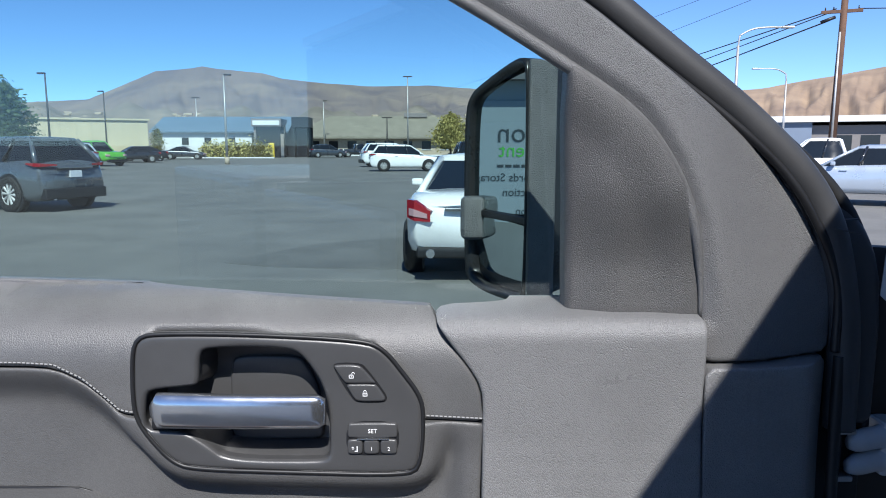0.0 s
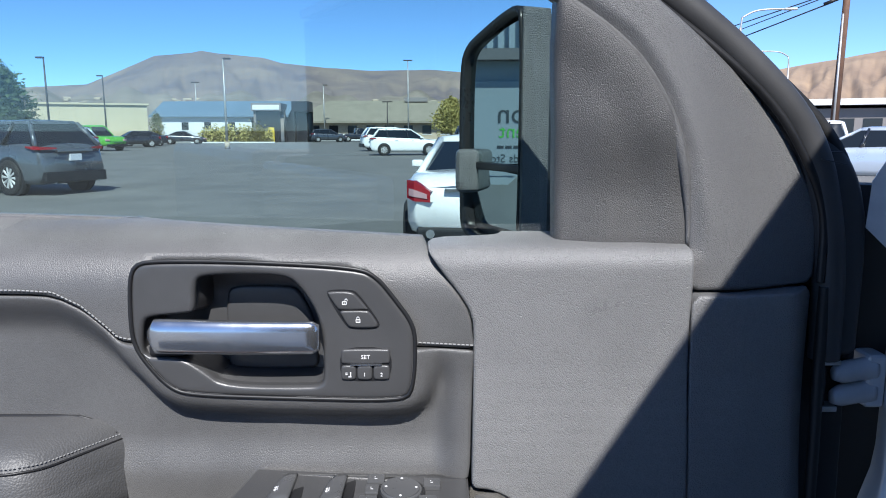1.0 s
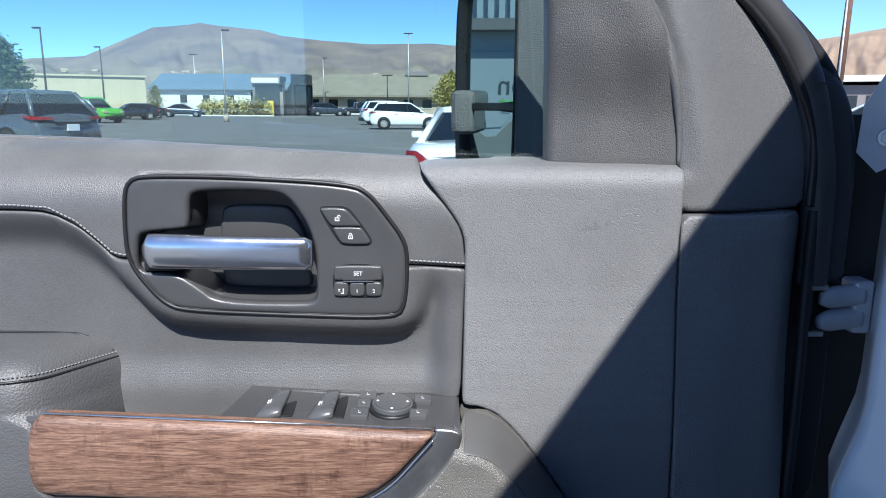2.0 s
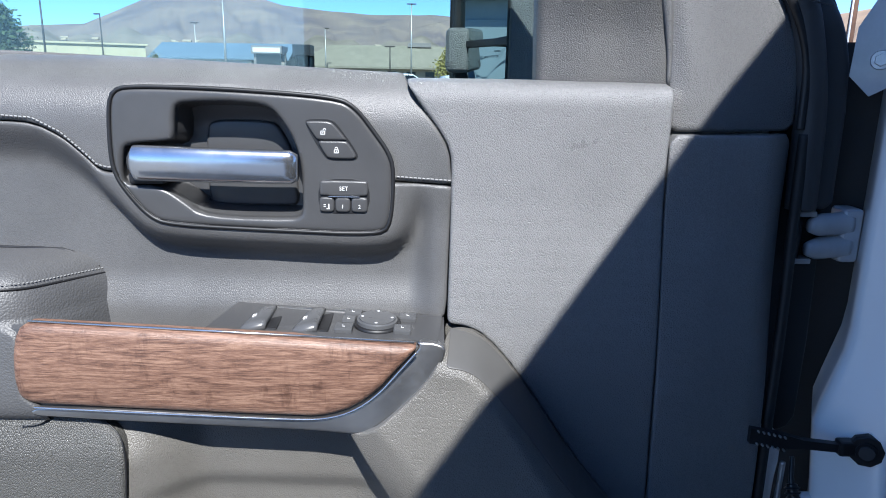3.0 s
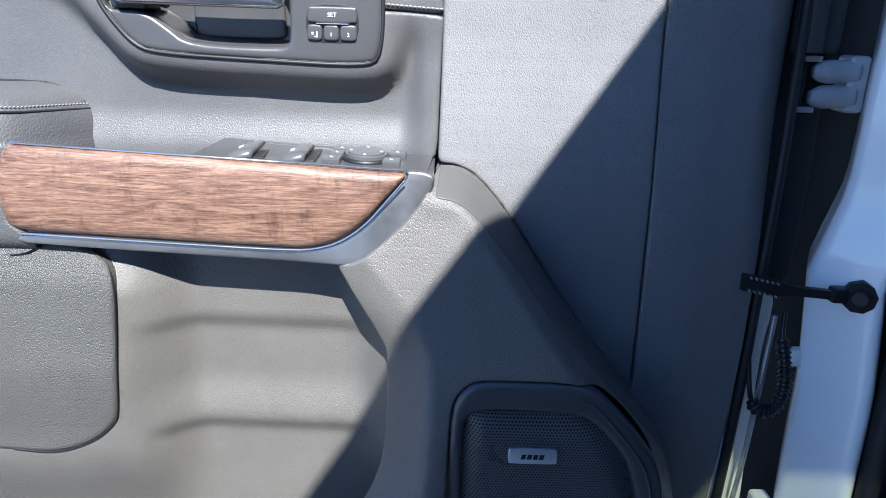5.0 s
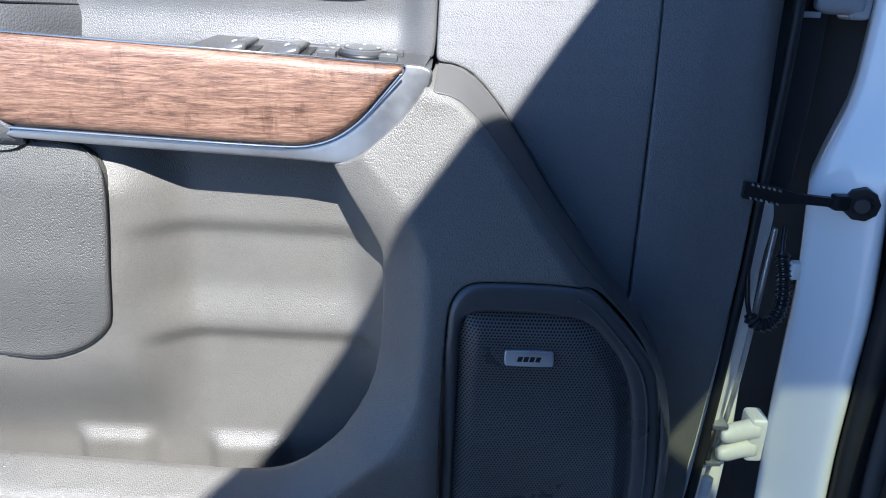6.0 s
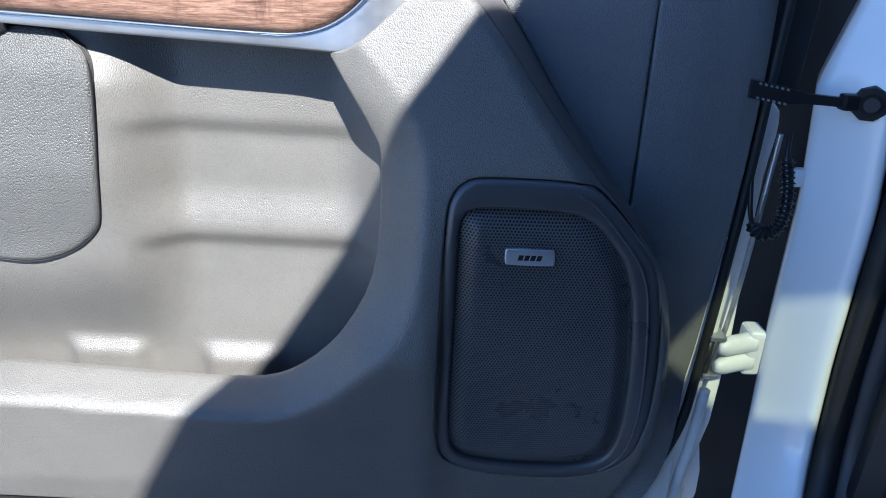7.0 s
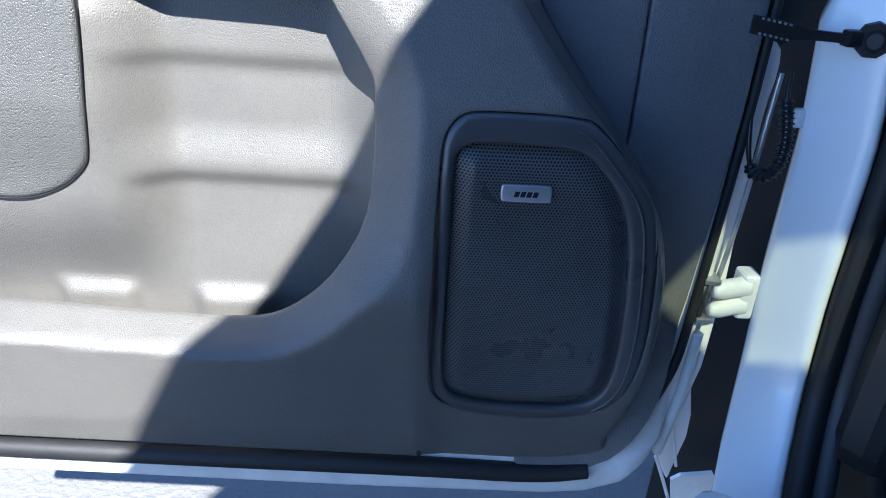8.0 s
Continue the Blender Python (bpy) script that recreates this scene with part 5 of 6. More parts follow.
# hinges between pillar and door (built in the door's frame)
def hinge(z, w, u0, u1, m, name, label):
    h = new(name)
    h.parent = door
    h["label"] = label
    for dz in (0.013, -0.013):
        n, secs = 14, []
        for i in range(13):
            f = i / 12
            u = u0 + 0.018 + (u1 - u0 - 0.018) * f
            r = 0.0125 * (0.55 + 0.45 * math.sin(min(1, f * 3.0) * math.pi / 2)) + 0.003 * smooth(0.7, 1.0, f)
            secs.append([(u, -w + 0.020 * f + r * 0.9 * math.cos(a), z + dz + r * math.sin(a)) for a in np.linspace(0, 2 * math.pi, n, endpoint=False)])
        v = [p for s in secs for p in s]
        f_ = [(i * n + k, i * n + (k + 1) % n, (i + 1) * n + (k + 1) % n, (i + 1) * n + k) for i in range(12) for k in range(n)]
        f_ += [tuple(range(n - 1, -1, -1)), tuple(12 * n + k for k in range(n))]
        raw("hinge_arm", v, f_, m, h)
    for dz in (0.026, -0.026):
        box("hinge_leaf", (u0 + 0.005, -w - 0.004, z + dz - 0.003), (u0 + 0.024, -w + 0.03, z + dz + 0.003), M_STEEL, h, 0.0015)
    rod("hinge_pin", (u0 + 0.008, -w + 0.004, z - 0.024), (u0 + 0.008, -w + 0.004, z + 0.024), 0.005, 0.005, M_BLACK, h, 10)
    box("hinge_block", (u1 - 0.012, -w + 0.008, z - 0.030), (u1 + 0.010, -w + 0.04, z + 0.030), m, h, 0.006, seg=3)


hinge(1.232, -0.050, 0.452, 0.525, M_HINGE, "upper_hinge", "white painted two-arm upper hinge")
hinge(0.718, 0.012, 0.416, 0.485, M_WHITE_DUSTY, "lower_hinge", "white painted two-arm lower hinge")
# check strap
cs = new("door_check")
cs.parent = door
cs["label"] = "black door check strap bolted to the pillar"
v = []
strap = [(0.398, 0.026, 1.0375), (0.428, 0.029, 1.0335), (0.452, 0.032, 1.0315), (0.490, 0.037, 1.0300)]
bars = [(0.0088, 0.003), (0.0085, 0.004), (0.0048, 0.004), (0.0044, 0.004)]
for (u, w, z), (h, t) in zip(strap, bars):
    v += [(u, -w - t, z - h), (u, -w - t, z + h), (u, -w + t, z + h), (u, -w + t, z - h)]
raw("check_arm", v, [(i * 4 + k, i * 4 + (k + 1) % 4, i * 4 + 4 + (k + 1) % 4, i * 4 + 4 + k) for i in range(3) for k in range(4)] + [(3, 2, 1, 0), (12, 13, 14, 15)], M_BLACK, cs, smooth=False)
for k in range(6):
    for dz in (0.0068, -0.0072):
        q = k / 5
        box("check_tooth", (0.404 + k * 0.0052, -0.0335 - 0.001 * k, 1.0370 - 0.004 * q + dz - 0.0012), (0.4055 + k * 0.0052, -0.0290 - 0.001 * k, 1.0370 - 0.004 * q + dz + 0.0010), M_STEEL, cs, 0.0005)
box("check_clevis", (0.4850, -0.0440, 1.0225), (0.5030, -0.0300, 1.0385), M_BLACK, cs, 0.003)
ce = rod("check_plate", (0.5125, -0.0410, 1.0305), (0.5094, -0.0480, 1.0305), 0.0180, 0.0162, M_BLACK, cs, 9)
rod("check_bolt", (0.5096, -0.0476, 1.0305), (0.5078, -0.0516, 1.0305), 0.0080, 0.0072, M_FRAME, ce, 14)
rod("bolt_ring", (0.5100, -0.0468, 1.0305), (0.5088, -0.0494, 1.0305), 0.0108, 0.0104, M_COIL, ce, 18)
# coiled cable boot
cb = new("cable_boot")
cb.parent = door
cb["label"] = "black corrugated rubber cable boot hanging in a loop"
loop = rounded([(0.430, 0.004, 0.960), (0.4335, -0.002, 0.925), (0.4355, -0.008, 0.900), (0.443, -0.010, 0.881), (0.458, -0.010, 0.875), (0.471, -0.008, 0.885), (0.4765, -0.004, 0.906), (0.4745, 0.002, 0.935), (0.4705, 0.012, 0.960), (0.474, 0.022, 0.985)], 3, closed=False)
loop = spaced(loop, 0.0005, closed=False)
tube("boot_core", loop[::8], [0.0055 if 0.34 < 8 * i / len(loop) < 0.86 else 0.0024 for i in range(len(loop[::8]))], M_RUBBER, cb, n=8)
tot = len(loop)
rib = [0.0060 + 0.0027 * max(0, math.sin(i * 2 * math.pi / 11.0)) if 0.34 < i / tot < 0.86 else 0.0028 for i in range(tot)]
tube("boot_ribs", loop, rib, M_COIL, cb, n=10)
box("boot_clip", (0.478, -0.004, 0.930), (0.496, 0.01, 0.950), M_WHITE_DUSTY, cb, 0.003)


# ---- outside ----
g = bmesh.new()
bmesh.ops.create_grid(g, x_segments=2, y_segments=2, size=4000)
ground = part("ground", g, M_ASPHALT, None)
tagged(ground, "grey asphalt car park", "ground", kind="structure")

M_TYRE = material("tyre", (0.018, 0.018, 0.018), 0.8, vary=0.2, vary_scale=10)
M_RIM = material("alloy_rim", (0.62, 0.62, 0.61), 0.35, 0.25)
M_TAIL = material("tail_lamp", (0.26, 0.010, 0.018), 0.12, coat=0.8)
M_TAIL_CLEAR = material("clear_lamp", (0.42, 0.27, 0.28), 0.12, coat=0.8)
M_PLATE = material("number_plate", (0.6, 0.62, 0.66), 0.4)


def paint(name, c, metal=0.0):
    return material(name, c, 0.28, metal, vary=0.04, vary_scale=1.5, coat=1.0)


P_GREY = paint("blue_grey_metallic", (0.105, 0.120, 0.135), 0.3)
P_WHITE = paint("white_car_paint", (0.78, 0.79, 0.77))
P_SILVER = paint("silver_blue_metallic", (0.46, 0.52, 0.60), 0.4)
P_GREEN = paint("lime_green_paint", (0.13, 0.42, 0.05))
P_BLACK = paint("black_car_paint", (0.015, 0.016, 0.020))
P_DARK = paint("dark_grey_paint", (0.05, 0.055, 0.065), 0.3)

STYLES = {
    # top line of the lower body, then cabin: foot and roof limits along the car, as parts of its length and height
    "sedan": dict(top=[(-0.5, 0.60), (-0.46, 0.68), (-0.40, 0.695), (-0.28, 0.70), (0.05, 0.665), (0.22, 0.64), (0.40, 0.56), (0.47, 0.47), (0.5, 0.36)], foot=(-0.345, 0.215), roof=(-0.145, 0.025), bottom=0.20),
    "suv": dict(top=[(-0.5, 0.50), (-0.492, 0.60), (-0.46, 0.67), (-0.40, 0.69), (-0.2, 0.665), (0.15, 0.625), (0.26, 0.59), (0.42, 0.54), (0.48, 0.45), (0.5, 0.34)], foot=(-0.462, 0.275), roof=(-0.375, 0.06), bottom=0.14),
    "pickup": dict(top=[(-0.5, 0.58), (-0.49, 0.60), (-0.1, 0.60), (0.15, 0.59), (0.28, 0.58), (0.46, 0.54), (0.49, 0.45), (0.5, 0.36)], foot=(-0.13, 0.23), roof=(-0.09, 0.10), bottom=0.19),
}


def car(name, label, coat_, style, length, width, height, at, heading, wheel_r=0.34, rear="wide", group=""):
    """A parked car: skinned body, glasshouse, roof, pillars, wheels, lamps and bumpers. x is forward."""
    s = STYLES[style]
    c = empty(name, pose(at[0], at[1], 0, 0, 0, heading), label, "car" if style != "pickup" else "pickup", group)
    L, W, H = length, width, height
    xs = np.linspace(-0.5, 0.5, 41)
    topz = np.interp(xs, [a for a, _ in s["top"]], [b for _, b in s["top"]]) * H
    v, f = [], []
    sec_n = 0
    for x, zt in zip(xs, topz):
        e = abs(2 * x)
        hw = W / 2 * (1 - 0.16 * max(0, (e - 0.72) / 0.28) ** 2.2)
        zb = s["bottom"] * H + 0.10 * max(0, (e - 0.85) / 0.15) ** 1.5
        bow = L * x * (1 - 0.0)
        ring = [(0, zb), (0.80 * hw, zb), (0.95 * hw, zb + 0.05), (0.995 * hw, zb + 0.16), (hw, zb + (zt - zb) * 0.55), (0.985 * hw, zb + (zt - zb) * 0.72),
                (0.955 * hw, zt - 0.07), (0.90 * hw, zt - 0.015), (0.80 * hw, zt + 0.004), (0.4 * hw, zt + 0.022), (0, zt + 0.028)]
        ring = ring + [(-y, z) for y, z in ring[-2:0:-1]]
        sec_n = len(ring)
        for y, z in ring:
            # ends are bowed in plan
            v.append((bow - math.copysign(0.10 * (y / (W / 2)) ** 2 * max(0, (e - 0.8) / 0.2), x), y, z))
    for i in range(40):
        for k in range(sec_n):
            j = (k + 1) % sec_n
            f.append((i * sec_n + k, (i + 1) * sec_n + k, (i + 1) * sec_n + j, i * sec_n + j))
    f += [tuple(range(sec_n)), tuple(40 * sec_n + k for k in range(sec_n - 1, -1, -1))]
    raw("body", v, f, coat_, c)

    def belt(x):
        return float(np.interp(x / L, [a for a, _ in s["top"]], [b for _, b in s["top"]])) * H

    (f0, f1), (r0, r1) = s["foot"], s["roof"]

    def ring_at(k, grow=0.0):
        """Outline of the glasshouse at height part k (0 foot, 1 roof)."""
        x0, x1 = L * (f0 + (r0 - f0) * k), L * (f1 + (r1 - f1) * k)
        hw = W / 2 * ((0.89 - 0.25 * k) if style != "sedan" else (0.87 - 0.29 * k)) + grow
        z0 = belt(x0) - 0.03 + (H - 0.05 - belt(x0) + 0.03) * k
        z1 = belt(x1) - 0.03 + (H - 0.05 - belt(x1) + 0.03) * k
        rr = 0.14
        pts = []
        for sx_, sy_ in ((-1, -1), (1, -1), (1, 1), (-1, 1)):
            for a in (0.0, 0.5, 1.0):
                ang = {(-1, -1): math.pi, (1, -1): 1.5 * math.pi, (1, 1): 0, (-1, 1): 0.5 * math.pi}[(sx_, sy_)] + a * math.pi / 2
                cx, cy = (x0 + rr if sx_ < 0 else x1 - rr), sy_ * (hw - rr)
                px, py = cx + (rr + grow) * math.cos(ang), cy + rr * math.sin(ang)
                t_ = (px - x0) / (x1 - x0)
                pts.append((px, py, z0 + (z1 - z0) * t_))
        return pts

    n = 12
    ks = (0, 0.35, 0.7, 0.97)
    v = [p for k in ks for p in ring_at(k)]
    f = [(i * n + k, i * n + (k + 1) % n, (i + 1) * n + (k + 1) % n, (i + 1) * n + k) for i in range(3) for k in range(n)]
    raw("glasshouse", v, f, M_CARGLASS, c, "dark car windows")
    # roof panel with a crown
    v = [p for k, gr, dz in ((0.90, 0.012, 0), (0.97, 0.010, 0), (1.0, -0.01, 0.022)) for p in [(x, y, z + dz) for x, y, z in ring_at(k, gr)]]
    mid = [(x * 0.55 + L * (r0 + r1) / 2 * 0.45, y * 0.5, H) for x, y, z in ring_at(1.0)]
    v += mid
    f = [(i * n + k, i * n + (k + 1) % n, (i + 1) * n + (k + 1) % n, (i + 1) * n + k) for i in range(3) for k in range(n)] + [tuple(3 * n + k for k in range(n))]
    raw("roof", v, f, coat_, c)
    for k0 in (0, 3, 6, 9):
        # corner pillars
        a, b = ring_at(0, 0.012), ring_at(0.95, 0.012)
        wide = 0.075 if k0 in (3, 6) else {"suv": 0.11, "sedan": 0.09, "pickup": 0.13}[style]
        tube("pillar", [Vector(a[k0 + 1]), (Vector(a[k0 + 1]) + Vector(b[k0 + 1])) / 2 + Vector((0, 0, 0.015)), Vector(b[k0 + 1])], wide * 0.5, coat_, c, n=8)
    for sy_ in (-1, 1):
        for fx in ((0.02,) if style != "suv" else (0.03, -0.24)):
            x0 = L * (fx + 0.0)
            a = Vector((x0, sy_ * W / 2 * (0.895 if style != "sedan" else 0.875), belt(x0)))
            b = Vector((x0 - 0.03 * L, sy_ * W / 2 * (0.665 if style != "sedan" else 0.60), H - 0.06))
            tube("pillar", [a, (a + b) / 2 + Vector((0, sy_ * 0.012, 0)), b], 0.035, P_BLACK, c, n=6)
        box("wing_mirror", (L * (f1 - 0.075) - 0.06, sy_ * (W / 2 + 0.01) - 0.09, belt(0.15 * L) + 0.01), (L * (f1 - 0.075) + 0.06, sy_ * (W / 2 + 0.01) + 0.09, belt(0.15 * L) + 0.12), coat_, c, 0.04, seg=3)
        for hx in (-0.13, 0.09):
            box("door_handle", (L * hx - 0.09, sy_ * W / 2 * 0.985 - 0.02, belt(0) - 0.16), (L * hx + 0.09, sy_ * W / 2 * 0.985 + 0.02, belt(0) - 0.125), M_CHROME if style == "suv" else coat_, c, 0.01)
    for wx in (-0.30, 0.31):
        for sy_ in (-1, 1):
            y0 = sy_ * W / 2
            arch = rod("wheel_arch", (L * wx, y0 * 0.80, wheel_r + 0.01), (L * wx, y0 * 1.004, wheel_r + 0.01), wheel_r * 1.13, wheel_r * 1.13, M_BLACK, c, 28)
            w_ = empty("wheel", Matrix(), "")
            w_.parent = c
            tv, tf = [], []
            prof = [(0.60, -0.10), (0.86, -0.115), (0.97, -0.09), (1.0, -0.05), (1.0, 0.05), (0.97, 0.09), (0.86, 0.115), (0.60, 0.10)]
            for i in range(28):
                a = 2 * math.pi * i / 28
                for q, o in prof:
                    tv.append((L * wx + wheel_r * q * math.cos(a), y0 * 0.935 + o, wheel_r + wheel_r * q * math.sin(a)))
            for i in range(28):
                for k in range(7):
                    i2 = (i + 1) % 28
                    tf.append((i * 8 + k, i * 8 + k + 1, i2 * 8 + k + 1, i2 * 8 + k))
            raw("tyre", tv, tf, M_TYRE, w_)
            rv, rf = [], []
            yo = y0 * 0.935 + sy_ * 0.106
            for i in range(40):
                a = 2 * math.pi * i / 40
                spoke = i % 4 < 2
                for q, d in ((0.72, 0.0), (0.67, -0.015), (0.60, -0.02 if spoke else -0.06), (0.18, -0.01 if spoke else -0.05), (0.0, 0.0)):
                    rv.append((L * wx + wheel_r * q * math.cos(a), yo + sy_ * d, wheel_r + wheel_r * q * math.sin(a)))
            for i in range(40):
                for k in range(4):
                    i2 = (i + 1) % 40
                    rf.append((i * 5 + k, i * 5 + k + 1, i2 * 5 + k + 1, i2 * 5 + k))
            raw("rim", rv, rf, M_RIM, w_, smooth=False)
    xr = -L / 2

    def lamp(side, stations, kind_="tail_light", m_=M_TAIL):
        """A lamp that wraps round the rear corner: stations (x, part of the width, lower and upper part of the height)."""
        lv_ = [(x, side * W * y, H * z) for x, y, a_, b_ in stations for z in (a_, b_)]
        lv_ += [(x + 0.05, side * (W * y - 0.03), H * z) for x, y, a_, b_ in stations for z in (a_, b_)]
        k_ = len(stations)
        lf_ = []
        for q in range(k_ - 1):
            o_ = 2 * q
            lf_ += [(o_, o_ + 1, o_ + 3, o_ + 2), (o_ + 1, o_ + 1 + 2 * k_, o_ + 3 + 2 * k_, o_ + 3), (o_, o_ + 2, o_ + 2 + 2 * k_, o_ + 2 * k_)]
        raw(kind_, lv_, lf_, m_, c, smooth=False)

    for sy_ in (-1, 1):
        if style == "sedan":
            lamp(sy_, [(xr + 0.30, 0.492, 0.580, 0.635), (xr + 0.15, 0.483, 0.515, 0.655), (xr + 0.055, 0.435, 0.492, 0.652), (xr - 0.008, 0.330, 0.488, 0.570)])
            lamp(sy_, [(xr + 0.100, 0.470, 0.535, 0.590), (xr + 0.046, 0.438, 0.528, 0.584), (xr - 0.012, 0.350, 0.515, 0.548)], "reversing_light", M_TAIL_CLEAR)
            rod("exhaust_tip", (xr + 0.10, sy_ * W * 0.33, 0.355), (xr - 0.050, sy_ * W * 0.33, 0.355), 0.045, 0.05, M_CHROME, c, 14)
        elif style == "suv":
            lamp(sy_, [(xr + 0.42, 0.487, 0.632, 0.652), (xr + 0.20, 0.478, 0.608, 0.652), (xr + 0.085, 0.43, 0.603, 0.648), (xr + 0.005, 0.24, 0.612, 0.632)])
            rod("exhaust_tip", (xr + 0.12, sy_ * W * 0.30, 0.33), (xr - 0.02, sy_ * W * 0.30, 0.33), 0.045, 0.05, M_CHROME, c, 14)
        else:
            box("tail_light", (xr - 0.01, sy_ * W * 0.46 - 0.07, H * 0.40), (xr + 0.08, sy_ * W * 0.46 + 0.06, H * 0.56), M_TAIL, c, 0.02)
        box("headlight", (L / 2 - 0.22, sy_ * W * 0.37 - 0.18, H * 0.38), (L / 2 - 0.02, sy_ * W * 0.37 + 0.14, H * 0.46), M_TAIL_CLEAR, c, 0.04, turn=pose(0, 0, 0, 0, 0, sy_ * 24), seg=3)
    box("rear_bumper", (xr - 0.030, -W * 0.42, H * (0.205 if style == "sedan" else 0.17)), (xr + 0.22, W * 0.42, H * (0.29 if style == "sedan" else 0.315)), M_BLACK, c, 0.04, seg=3)
    box("front_bumper", (L / 2 - 0.20, -W * 0.40, H * 0.16), (L / 2 + 0.02, W * 0.40, H * 0.26), M_BLACK, c, 0.04, seg=3)
    pl = box("number_plate", (xr - 0.028, -0.155, H * 0.455), (xr + 0.05, 0.155, H * 0.545), M_PLATE, c, 0.006)
    if style != "pickup":
        box("plate_garnish", (xr - 0.03, -W * 0.24, H * 0.575), (xr + 0.06, W * 0.24, H * 0.60), M_TRIM, c, 0.01)
    else:
        box("tailgate_handle", (xr - 0.03, -0.12, H * 0.50), (xr + 0.03, 0.12, H * 0.53), M_BLACK, c, 0.01)
    return c


car("grey_suv", "dark blue-grey metallic family car on bright alloy wheels", P_GREY, "suv", 5.15, 1.96, 1.77, (-11.95, 17.5), 158, 0.42)
car("white_saloon", "white four-door saloon seen from behind with red lamps", P_WHITE, "sedan", 4.6, 1.77, 1.45, (0.08, 10.15), 91.5, 0.33)
car("white_crossover", "small white crossover parked across the car park", P_WHITE, "suv", 4.45, 1.80, 1.62, (-4.35, 43.4), 8, 0.35)
car("silver_saloon", "pale silver-blue saloon parked by the street", P_SILVER, "sedan", 4.9, 1.86, 1.58, (10.4, 19.4), 150, 0.35)
car("white_pickup", "white pickup parked behind the silver saloon", P_WHITE, "pickup", 5.6, 1.95, 1.85, (13.5, 28.2), 160, 0.40)
car("green_pickup", "lime green classic pickup with a dark cab", P_GREEN, "pickup", 5.4, 2.0, 1.95, (-29.6, 53.5), -25, 0.40)
car("black_saloon", "black saloon parked beside the green pickup", P_BLACK, "sedan", 4.7, 1.85, 1.50, (-31.5, 63.5), -140, 0.35, group="dark parked cars")
car("black_saloon", "black saloon parked beside the green pickup", P_BLACK, "sedan", 4.7, 1.85, 1.50, (-33.5, 69.5), -140, 0.35, group="dark parked cars")
car("dark_saloon", "dark saloon parked in front of the white building", P_DARK, "sedan", 4.7, 1.85, 1.45, (-33.0, 78.5), 15, 0.35, group="dark parked cars")
car("black_suv", "black car parked beyond the white saloon", P_BLACK, "suv", 4.7, 1.90, 1.75, (-0.15, 31.5), 95, 0.37)
car("white_van", "white car behind the crossover", P_WHITE, "suv", 4.7, 1.85, 1.75, (-6.3, 52.5), 20, 0.35)
car("silver_suv", "silver car behind the grey one", P_SILVER, "suv", 4.8, 1.9, 1.75, (-26.5, 43.5), -140, 0.37)
car("white_suv", "white car in the parked row", P_WHITE, "suv", 4.8, 1.9, 1.78, (-31.5, 48.0), -140, 0.37)
car("grey_saloon", "grey car far across the car park", P_DARK, "suv", 4.7, 1.85, 1.7, (-19.5, 92.0), 20, 0.35)
car("dark_pickup", "dark pickup far across the car park", P_BLACK, "pickup", 5.2, 1.9, 1.8, (-16.0, 95.0), 20, 0.38)

M_PATCH = material("fresh_asphalt", (0.124, 0.123, 0.118), 0.9, vary=0.2, vary_scale=0.8, grain=0.005, grain_scale=70, grain_kind="noise")
px_ = [(-3.3, 9.15), (-2.5, 8.83), (-0.8, 8.74), (1.6, 8.7), (1.6, 12.2), (-1.12, 11.93), (-2.48, 11.03)]
patch = raw("pavement_patch", [(x, y, 0.005) for x, y in px_] + [(x, y, -0.02) for x, y in px_], [tuple(range(7))] + [(i, 7 + i, 7 + (i + 1) % 7, (i + 1) % 7) for i in range(7)], M_PATCH, None, smooth=False)
tagged(patch, "darker asphalt patch in the car park", "pavement", kind="structure")

# buildings
M_CREAM = emission_free("cream_metal_wall", (0.50, 0.44, 0.29), 0.6, 0.08, 0.3)
M_WALL = emission_free("white_wall", (0.66, 0.67, 0.66), 0.7, 0.07, 0.4)
M_BLUE = emission_free("blue_metal_roof", (0.13, 0.185, 0.25), 0.6, 0.12, 0.3)
M_TANROOF = emission_free("tan_shingle_roof", (0.23, 0.21, 0.165), 0.9, 0.15, 0.8)
M_BEIGE = emission_free("beige_wall", (0.42, 0.36, 0.27), 0.8, 0.12, 0.5)
M_ORANGE = emission_free("orange_brick_wall", (0.45, 0.20, 0.10), 0.8, 0.15, 0.6)
M_YELLOW = emission_free("yellow_paint", (0.70, 0.52, 0.03), 0.5, 0.08, 1.0)
M_GREYWALL = emission_free("grey_wall", (0.20, 0.185, 0.18), 0.8, 0.1, 0.4)
M_BLUEWALL = emission_free("blue_grey_wall", (0.17, 0.21, 0.28), 0.7, 0.1, 0.4)
M_DARKWIN = material("dark_window", (0.02, 0.022, 0.025), 0.15)
M_POLE = material("brown_pole", (0.12, 0.065, 0.04), 0.8, vary=0.3, vary_scale=3)
M_METALPOLE = material("galvanised_pole", (0.45, 0.44, 0.42), 0.5, 0.6, vary=0.2, vary_scale=1)
M_DARKPOLE = material("bronze_pole", (0.05, 0.042, 0.036), 0.5)
M_LEAF = emission_free("tree_leaves", (0.055, 0.085, 0.030), 0.8, 0.45, 1.2)
M_BUSH = emission_free("yellow_green_bush", (0.36, 0.32, 0.10), 0.8, 0.35, 1.5)
M_BARK = material("bark", (0.10, 0.075, 0.055), 0.9, vary=0.3, vary_scale=5)
M_WIRE = material("wire", (0.02, 0.02, 0.022), 0.7)


def facing(at, yaw):
    return pose(at[0], at[1], 0, 0, 0, yaw)


